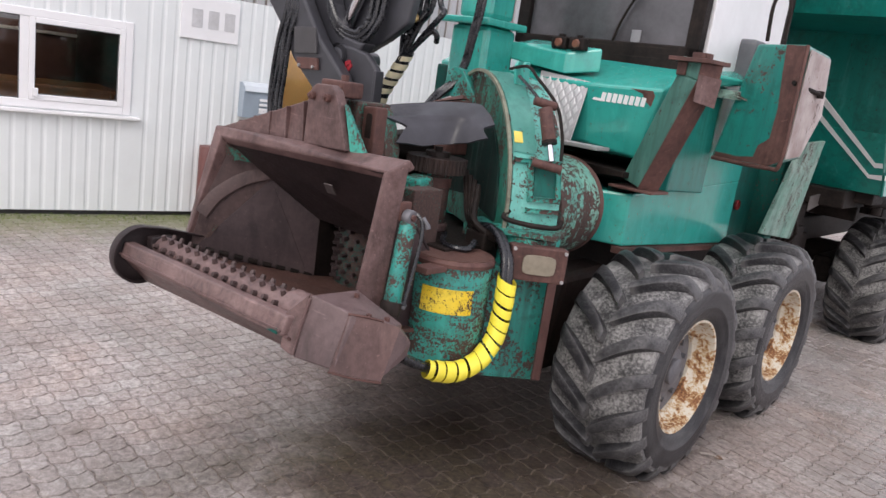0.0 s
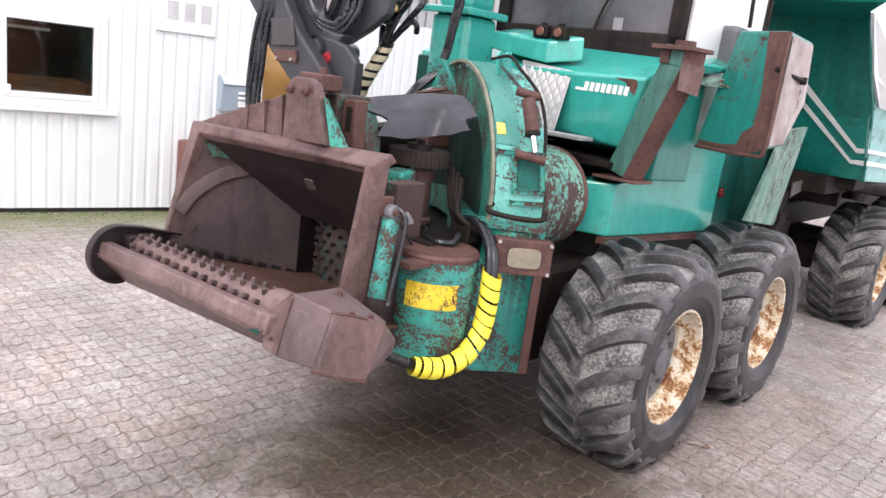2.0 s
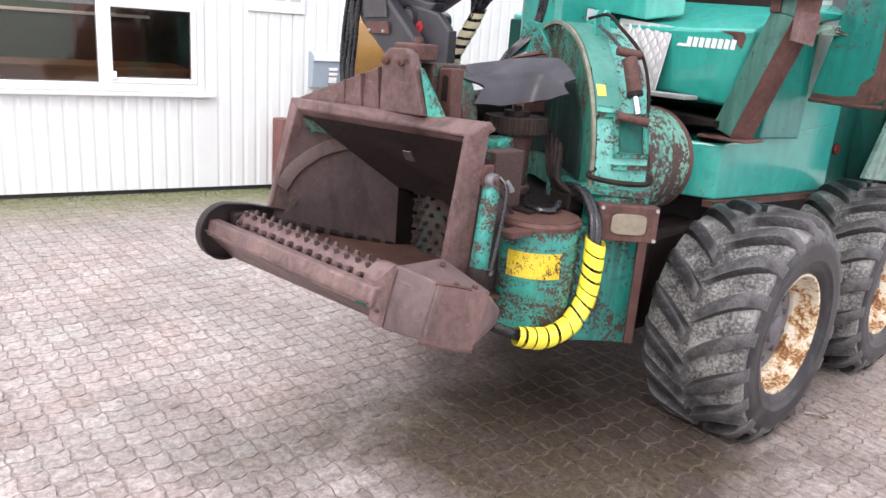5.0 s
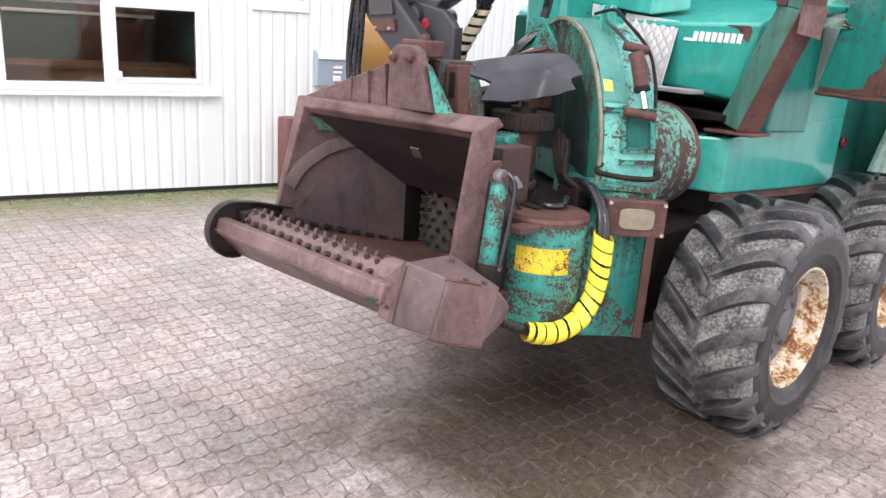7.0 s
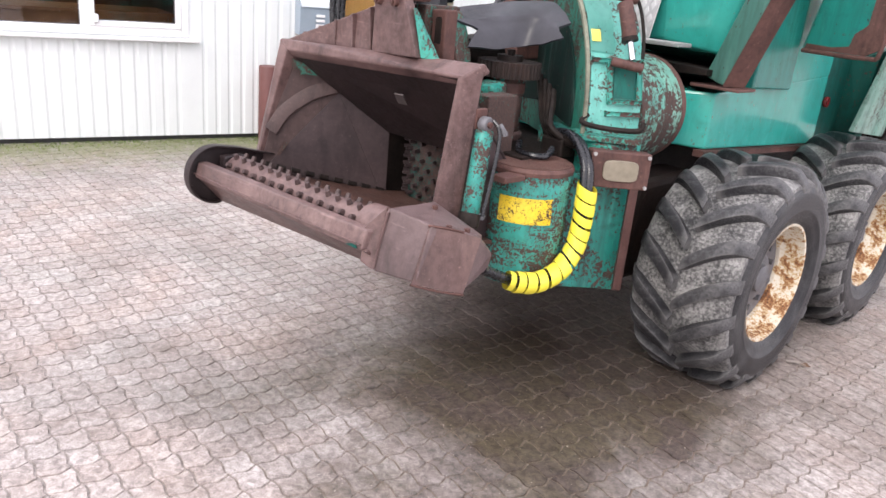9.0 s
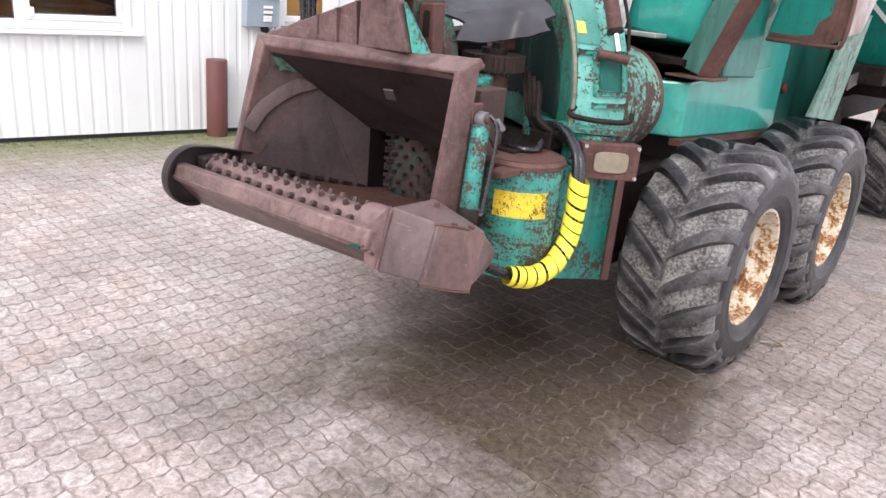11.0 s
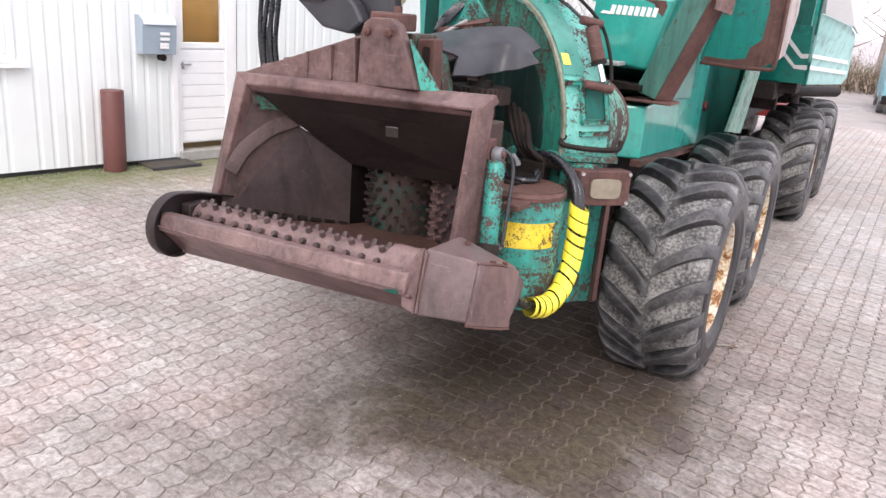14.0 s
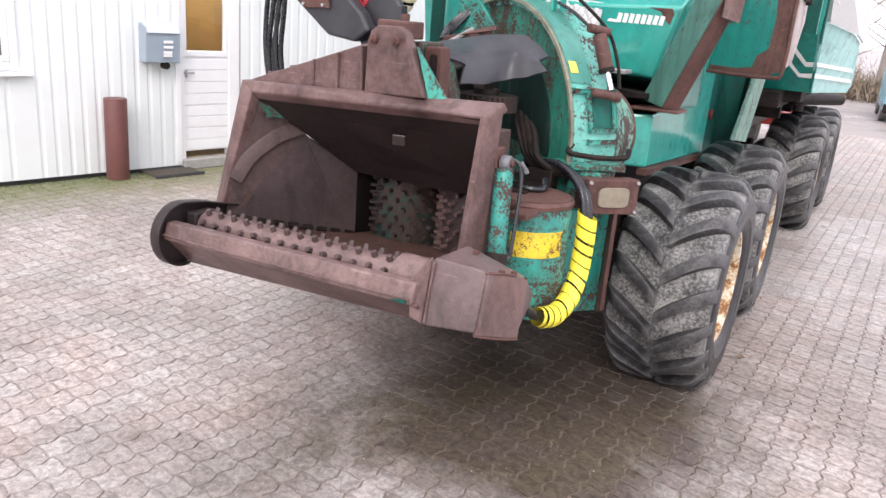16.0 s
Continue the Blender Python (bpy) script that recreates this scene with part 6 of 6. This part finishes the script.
part("boom_inner", plate_xz([(-2.328, 2.327), (-2.212, 2.136), (-2.095, 2.009), (-1.989, 1.935), (-1.883, 1.887), (-1.777, 1.887), (-1.703, 1.913), (-1.671, 1.956), (-1.745, 1.961), (-1.83, 1.982), (-1.894, 2.051), (-1.968, 2.147), (-2.031, 2.327)], -0.95, -0.86, 0.012), grey_crane, jib)
part("boom_arm", plate_xz([(-2.132, 2.327), (-2.058, 2.115), (-1.994, 1.998), (-1.888, 1.924), (-1.781, 1.913), (-1.633, 1.988), (-1.495, 2.078), (-1.474, 2.168), (-1.442, 2.349)], -0.84, -0.78, 0.014), plain("crane_lighter_grey", (0.042, 0.043, 0.05), 0.38, 0.0, 0.4, 6), jib)
part("grey_plate", plate_xz([(-2.128, 1.997), (-1.942, 2.006), (-1.913, 1.87), (-2.099, 1.86)], -1.066, -1.05, 0.004), plain("grey_cover", (0.05, 0.048, 0.05), 0.5), jib)
part("brown_plate", plate_xz([(-2.079, 1.84), (-1.903, 1.85), (-1.888, 1.787), (-2.05, 1.782)], -1.068, -1.05, 0.004), brown_red, jib)
for x in (-2.04, -1.92):
    part("boom_bolt", cyl((x, -1.08, 1.8), (x, -1.066, 1.8), 0.008, seg=8), alu, jib)
part("pin", cyl((-1.854, -0.98, 1.871), (-1.854, -0.7, 1.871), 0.05, seg=24, r=0.006), grey_crane, jib, smooth=True)
part("pin_ring", revolve([(0.0, 0.052), (0.012, 0.056), (0.012, 0.068), (0.0, 0.07)], 28, "Y"), grey_crane, jib, smooth=True).location = (-1.854, -0.973, 1.871)
part("ram", cyl((-1.912, -0.88, 2.03), (-1.763, -0.88, 2.328), 0.032, seg=20, r=0.004), chrome, jib, smooth=True)
for k in range(5):
    a = k * 2 * math.pi / 5
    part("red_petal", cyl((-1.764 + 0.018 * math.cos(a), -0.967, 1.834 + 0.018 * math.sin(a)), (-1.764 + 0.018 * math.cos(a), -0.958, 1.834 + 0.018 * math.sin(a)), 0.012, seg=10), faded_red, jib)
for k in range(3):
    part("hose", tube([(-1.62 - 0.05 * k, -0.87, 2.33), (-1.63 - 0.045 * k, -0.885, 2.13), (-1.65 - 0.04 * k, -0.9, 2.05), (-1.7 - 0.03 * k, -0.91, 1.985 + 0.02 * k), (-1.78, -0.92, 1.955 + 0.025 * k), (-1.86, -0.94, 1.98 + 0.02 * k), (-1.94 + 0.02 * k, -0.96, 2.06), (-2.0, -0.97, 2.22)], 0.017, 8), rubber_hose, jib, smooth=True)
for k in range(5):
    x = -2.29 + 0.025 * k
    part("hose", tube([(-2.239 + 0.012 * k, -1.02, 2.42), (x + 0.06, -1.04, 2.13), (x + 0.035, -1.06 + 0.012 * (k % 2), 1.953), (x + 0.014 * (k % 3), -1.06, 1.737), (x - 0.006 * (k % 2), -1.06, 1.54), (x + 0.03, -1.04, 1.28)], 0.013, 8), rubber_hose, jib, smooth=True)
wrap = spiral_guard("cream_guard", [(-1.875, -0.65, 1.58), (-1.8, -0.65, 1.727), (-1.725, -0.65, 1.838), (-1.648, -0.65, 1.948)], 0.04, 7, 0.38, cream_wrap, "cream and black spiral hose guard")
part("hose_core", tube([(-1.89, -0.65, 1.55), (-1.8, -0.65, 1.727), (-1.725, -0.65, 1.838), (-1.648, -0.65, 1.955)], 0.036, 10), rubber_hose, wrap, smooth=True)
for line in ([(-1.7, 1.932), (-1.718, 2.05), (-1.659, 2.132), (-1.647, 2.38)], [(-1.676, 1.932), (-1.611, 2.097), (-1.552, 2.203), (-1.564, 2.439)],
             [(-1.653, 1.932), (-1.564, 2.05), (-1.487, 2.144), (-1.481, 2.18), (-1.529, 2.215), (-1.6, 2.38)], [(-1.688, 1.932), (-1.67, 2.062), (-1.605, 2.168), (-1.6, 2.38)],
             [(-1.664, 1.932), (-1.576, 2.026), (-1.529, 2.073), (-1.511, 2.05), (-1.529, 2.02)]):
    part("hose", tube([(x, -0.65 + 0.02 * i, z) for i, (x, z) in enumerate(line)], 0.016, 8), rubber_hose, jib, smooth=True)
part("brass_fitting", tube([(-1.72, -0.62, 2.091), (-1.69, -0.66, 2.103), (-1.631, -0.64, 2.12), (-1.655, -0.62, 2.144), (-1.726, -0.62, 2.203)], 0.012, 8), plain("old_brass", (0.45, 0.33, 0.14), 0.4, 0.6), jib, smooth=True)

# chip container: leaning front, flared front wing, long body behind
CF, CS = 3.08, -0.12
FRONT = [(3.4, 1.4), (3.02, 1.89)]
cont = part("chip_container", hull([(x, y + d, z) for x in (-2.5, CS + 0.03) for y, z in FRONT for d in (0.0, 0.05)], 0.006), cont_green, rig, "green steel chip container")
part("floor", box((-2.5, 3.45, 1.4), (CS - 0.02, 9.0, 1.46), 0), cont_green, cont)
part("recess", box((-2.5, 3.36, 1.89), (CS - 0.02, 3.42, 2.75), 0.006), cont_green, cont, "shaded recessed front panel")
part("ledge", box((-2.5, 3.07, 1.84), (CS - 0.02, 3.42, 1.89), 0.004), cont_green, cont)
part("fascia", hull([(x, y, z) for x in (-2.5, 0.0) for y, z in ((2.35, 2.66), (2.0, 3.3), (3.4, 2.66), (3.4, 3.3))], 0.006), cont_green, cont)
part("side_wall", box((CS - 0.04, 4.0, 1.4), (CS, 9.0, 2.7), 0.004), cont_pale, cont, "green side sheet, paler to stand for strong light")
part("side_wall", box((-2.56, CF, 1.4), (-2.52, 9.0, 2.7), 0.004), cont_pale, cont)
part("rear_wall", box((-2.5, 9.0, 1.4), (CS, 9.06, 2.7), 0.004), cont_green, cont)
part("wing", slab([(-0.088, 3.392, 1.398), (0.16, 4.13, 1.398), (0.19, 4.15, 1.472), (0.195, 3.86, 1.85), (0.151, 3.662, 1.915), (-0.046, 2.99, 1.99), (-0.06, 3.02, 1.9)], -0.03, 0.003), cont_pale, cont, "green flared side sheet, paler to stand for strong light")
# upper sheet whitened in its own colour to look overexposed
part("upper_wing", slab([(-0.046, 2.985, 1.994), (0.151, 3.657, 1.919), (0.195, 3.852, 1.856), (0.21, 3.2, 2.5), (0.215, 2.8, 3.0), (0.005, 1.95, 2.55), (-0.02, 2.46, 2.2)], -0.03, 0.003), plain("overexposed_white_sheet", (0.76, 0.79, 0.8), 0.45, 0, 0.05), cont, "pale upper sheet, whitened to stand for overexposure")
part("front_edge", tube([(-0.088, 3.392, 1.4), (-0.062, 3.02, 1.9), (-0.02, 2.46, 2.2), (0.0, 2.05, 2.5)], 0.012, 8, 4), cont_green, cont, smooth=True)


def on_front(x, z, out=0.006):
    """A point on the leaning front plate."""
    return (x, 3.4 - 0.7755 * (z - 1.4) - out * 0.79, z - out * 0.61)


part("stripe", slab([on_front(x, z) for x, z in ((-0.55, 2.125), (-0.15, 1.663), (-0.095, 1.668), (-0.094, 1.632), (-0.154, 1.626), (-0.55, 2.055))], 0.003, 0), white_letter, cont)
part("stripe", slab([on_front(x, z) for x, z in ((-0.6, 2.02), (-0.192, 1.563), (-0.094, 1.572), (-0.094, 1.532), (-0.197, 1.534), (-0.6, 1.96))], 0.003, 0), white_letter, cont)
for quad in (((-0.073, 3.178, 1.667), (0.165, 3.95, 1.622), (0.168, 3.985, 1.588), (-0.072, 3.205, 1.634)), ((-0.076, 3.246, 1.572), (0.17, 4.045, 1.525), (0.172, 4.075, 1.492), (-0.078, 3.272, 1.534))):
    part("stripe", slab([(x + 0.006, y - 0.004, z) for x, y, z in quad], -0.003, 0), white_letter, cont)
part("outlet_pipe", joined(cyl((-0.25, 3.75, 1.31), (0.1, 4.6, 1.3), 0.055, seg=20, r=0.004), cyl((-0.2, 3.85, 1.27), (-0.2, 3.85, 1.2), 0.05, seg=16)), under, rig, "black steel outlet pipe")
part("under_frame", joined(box((-2.3, CF + 0.1, 1.25), (-0.3, 9.0, 1.4), 0.01), box((-0.4, CF + 0.4, 1.3), (-0.16, 9.0, 1.4), 0.01), *[box((-2.3, CF + 0.8 + k, 1.1), (-0.35, CF + 0.9 + k, 1.3), 0.01) for k in range(6)]), under, rig, "oily black under-frame")
part("coupling", joined(cyl((-1.1, 2.2, 0.9), (-1.1, 3.4, 0.9), 0.16, seg=20), box((-1.6, 2.3, 0.98), (-0.6, 3.3, 1.24), 0.02)), under, rig, "articulated coupling")
part("pump_block", joined(box((-1.0, 2.4, 0.75), (-0.62, 3.3, 1.34), 0.02), cyl((-0.62, 2.7, 1.1), (-0.5, 2.7, 1.1), 0.11, seg=20), box((-0.66, 2.95, 0.72), (-0.55, 3.2, 1.05), 0.015)), under, rig, "oily black pump block")
part("coupling_guard", hull([(-1.5, 2.45, 0.5), (-0.72, 2.5, 0.52), (-1.5, 3.4, 0.5), (-0.72, 3.3, 0.52), (-1.5, 2.45, 0.8), (-0.66, 2.5, 0.8), (-1.5, 3.4, 0.8), (-0.66, 3.3, 0.8)], 0.02), under, rig, "oily black coupling guard")
for k in range(4):
    part("hose", tube([(-0.62, 2.35 + 0.13 * k, 1.28), (-0.55 + 0.02 * k, 2.42 + 0.12 * k, 1.05), (-0.6, 2.5 + 0.1 * k, 0.85), (-0.68, 2.6 + 0.1 * k, 0.62)], 0.018, 8, 6), under, rig, smooth=True)
part("pale_guard", slab([(-0.5, 2.95, 1.2), (-0.5, 3.45, 1.28), (-0.5, 3.45, 1.36), (-0.5, 2.95, 1.32)], 0.01), plain("dusty_grey_steel", (0.1, 0.09, 0.085), 0.5), rig, "dusty grey guard plate")
for k in range(7):
    part("coupling_hose", tube([(-1.1 + 0.06 * k, 2.1, 1.2), (-0.95 + 0.05 * k, 2.6, 0.9 + 0.05 * k), (-1.0 + 0.05 * k, 3.2, 1.15)], 0.02, 8, 6), rubber_hose, rig, smooth=True)


# ---- distance ----
def tree(x, y, h, seed):
    """A bare winter tree: tapered trunk, forking limbs, many thin twigs."""
    r = random.Random(seed)
    root = new("bare_tree")
    root.location = (x, y, 0)
    bark = tree.bark
    top = Vector((r.uniform(-0.3, 0.3), r.uniform(-0.3, 0.3), h))
    part("trunk", tube([(0, 0, -0.1), (0.05, 0, h * 0.3), top * 0.65, top], lambda f: 0.16 * (1 - f) + 0.02, 8, 4), bark, root, smooth=True)
    bm = bmesh.new()
    for k in range(60):
        z = h * r.uniform(0.12, 0.97)
        a = r.uniform(0, 6.28)
        ln = (h - z) * 0.35 + r.uniform(0.6, 2.0)
        d = Vector((math.cos(a), math.sin(a), r.uniform(0.35, 0.9)))
        p0 = top * (z / h)
        t = tube([p0, p0 + d * ln * 0.5, p0 + d * ln + Vector((0, 0, 0.3))], lambda f: 0.026 * (1 - f) + 0.008, 5, 2)
        bm = joined(bm, t)
        for j in range(6):
            s = p0 + d * ln * r.uniform(0.3, 1)
            e = s + Vector((r.uniform(-1, 1), r.uniform(-1, 1), r.uniform(0.1, 1))) * 0.8
            bm = joined(bm, tube([s, e], lambda f: 0.011 * (1 - f) + 0.005, 3, 0))
    part("crown", bm, bark, root)
    return tagged(root, "bare winter tree with fine grey-brown twigs", "tree", "trees behind the yard")


tree.bark = plain("bark", (0.3, 0.265, 0.24), 0.9)
for i, (x, y, h) in enumerate(((-13, 36, 11), (-8.5, 38, 12), (-10.6, 35.5, 9), (-6.4, 36, 10), (-17, 33, 9), (-3, 42, 10), (-7.5, 43, 13), (-11, 44, 13))):
    tree(x, y, h, i + 3)


def hedge():
    r = random.Random(9)
    vs, fs = [], []
    for _ in range(90000):
        x = r.uniform(-30, 6)
        y = 33 + r.gauss(0, 1.3)
        high = 1.2 + 1.1 * noise.noise((x * 0.3, 0, 0)) + 0.5 * noise.noise((x * 1.3, 5, 0))
        z = abs(r.gauss(0, 0.55)) * max(0.5, high)
        a = r.uniform(0, 6.28)
        c = Vector((x, y, z))
        d = Vector((math.cos(a) * 0.5, math.sin(a) * 0.5, r.uniform(0.2, 1.0))) * r.uniform(0.1, 0.34)
        e = Vector((-math.sin(a), math.cos(a), 0)) * (0.008 + 0.012 * (z < 0.4))
        n = len(vs)
        vs += [c - d, c + e, c + d, c - e]
        fs.append((n, n + 1, n + 2, n + 3))
    me = bpy.data.meshes.new("hedge")
    me.from_pydata(vs, [], fs)
    k = Mat("dry_scrub", rough=0.9)
    k.color(k.ramp(k.island(), [(0.0, (0.13, 0.09, 0.065)), (0.5, (0.2, 0.15, 0.115)), (0.85, (0.15, 0.15, 0.08)), (1.0, (0.25, 0.2, 0.165))]))
    me.materials.append(k.m)
    return tagged(new("hedge", me), "brown winter scrub along the far edge of the yard", "hedge", kind="stuff")


hedge()


def van(x, y, turn):
    root = new("delivery_van")
    root.matrix_world = pose(x, y, 0, 0, 0, turn) @ Matrix.Diagonal((0.88, 0.88, 0.8, 1))
    blue = plain("pale_blue_paint", (0.16, 0.36, 0.42), 0.3, 0, 0.05)
    part("body", hull([(-0.95, -2.2, 0.35), (0.95, -2.2, 0.35), (-0.95, 2.2, 0.35), (0.95, 2.2, 0.35), (-0.95, 2.2, 2.0), (0.95, 2.2, 2.0), (-0.9, -1.2, 2.0), (0.9, -1.2, 2.0), (-0.95, -1.7, 1.15), (0.95, -1.7, 1.15), (-0.95, -2.2, 0.95), (0.95, -2.2, 0.95)], 0.06), blue, root)
    part("windscreen", slab([(-0.82, -1.69, 1.2), (0.82, -1.69, 1.2), (0.76, -1.27, 1.9), (-0.76, -1.27, 1.9)], -0.02), glass_dark, root)
    for sx in (-1, 1):
        part("headlight", box((sx * 0.6 - 0.2, -2.23, 0.7), (sx * 0.6 + 0.2, -2.18, 0.9), 0.02), lens_mat, root)
        for yy in (-1.4, 1.4):
            part("wheel", cyl((sx * 0.78, yy, 0.33), (sx * 0.98, yy, 0.33), 0.33, seg=24, r=0.03), rubber, root)
    part("bumper", box((-0.95, -2.28, 0.32), (0.95, -2.18, 0.6), 0.04), under, root)
    return tagged(root, "pale blue delivery van parked far across the yard", "van")


van(-5.65, 24.9, 15)


def red_trailer():
    root = new("red_implement")
    root.matrix_world = rig.matrix_world @ pose(-1.5, 10.8, 0)
    red = plain("red_paint", (0.32, 0.035, 0.03), 0.45)
    part("frame", joined(box((-0.1, -1.2, 0.48), (0.6, 1.3, 0.68), 0.03), box((0.0, -1.0, 0.68), (0.5, 1.0, 0.78), 0.03)), red, root)
    for x in (-0.05, 0.45):
        part("wheel", cyl((x - 0.1, 0.4, 0.32), (x + 0.1, 0.4, 0.32), 0.32, seg=24, r=0.04), rubber, root)
    part("stand", box((-0.05, -1.15, 0.0), (0.05, -1.05, 0.5), 0.01), red, root)
    return tagged(root, "low red implement frame on wheels behind the machine", "implement")


red_trailer()


def tufts():
    r = random.Random(5)
    vs, fs = [], []
    for _ in range(5200):
        y = r.uniform(-1.5, 4.3)
        x = WALLX - 0.02 + abs(r.gauss(0, 0.22))
        h = r.uniform(0.012, 0.032)
        a = r.uniform(0, 6.28)
        c = Vector((x, y, -0.012))
        w = Vector((math.cos(a), math.sin(a), 0)) * 0.006
        t = Vector((r.uniform(-1, 1) * 0.02, r.uniform(-1, 1) * 0.02, h))
        n = len(vs)
        vs += [c - w, c + w, c + t]
        fs.append((n, n + 1, n + 2))
    me = bpy.data.meshes.new("grass_tufts")
    me.from_pydata(vs, [], fs)
    k = Mat("grass_blades", rough=0.8)
    k.color(k.ramp(k.island(), [(0.0, (0.08, 0.13, 0.025)), (1.0, (0.2, 0.26, 0.07))]))
    me.materials.append(k.m)
    return tagged(new("grass_tufts", me), "short grass and moss in the joints along the wall", "grass", kind="stuff")


tufts()


def twig(x, y, turn):
    root = new("twig")
    root.matrix_world = pose(x, y, 0.0, 0, 0, turn)
    part("stick", tube([(-0.05, 0, 0.008), (0.0, 0.012, 0.012), (0.05, 0.0, 0.008)], 0.007, 6, 4), tree.bark, root)
    part("leaf", slab([(0.02, 0.0, 0.014), (0.05, 0.02, 0.02), (0.075, 0.0, 0.012), (0.05, -0.015, 0.012)], 0.002, 0), plain("dead_leaf", (0.12, 0.07, 0.04), 0.8), root)
    return tagged(root, "bit of bark and dead leaf on the paving", "debris")


twig(-2.46, 4.49, 30)
twig(-1.5, 5.2, 120)

# ---- pavers nearest to the camera, one by one ----
pv = bpy.data.meshes.new("paver")
pv.from_pydata(pav_v.tolist(), [], pav_f)
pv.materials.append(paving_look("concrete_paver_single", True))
for x, y, h, tx, ty in near_spots:
    o = new("paver", pv)
    o.parent = pavement
    o.matrix_basis = Matrix.Translation((x + 2.75, y - 2.0, h)) @ Euler((tx, -ty, radians(PTURN))).to_matrix().to_4x4()
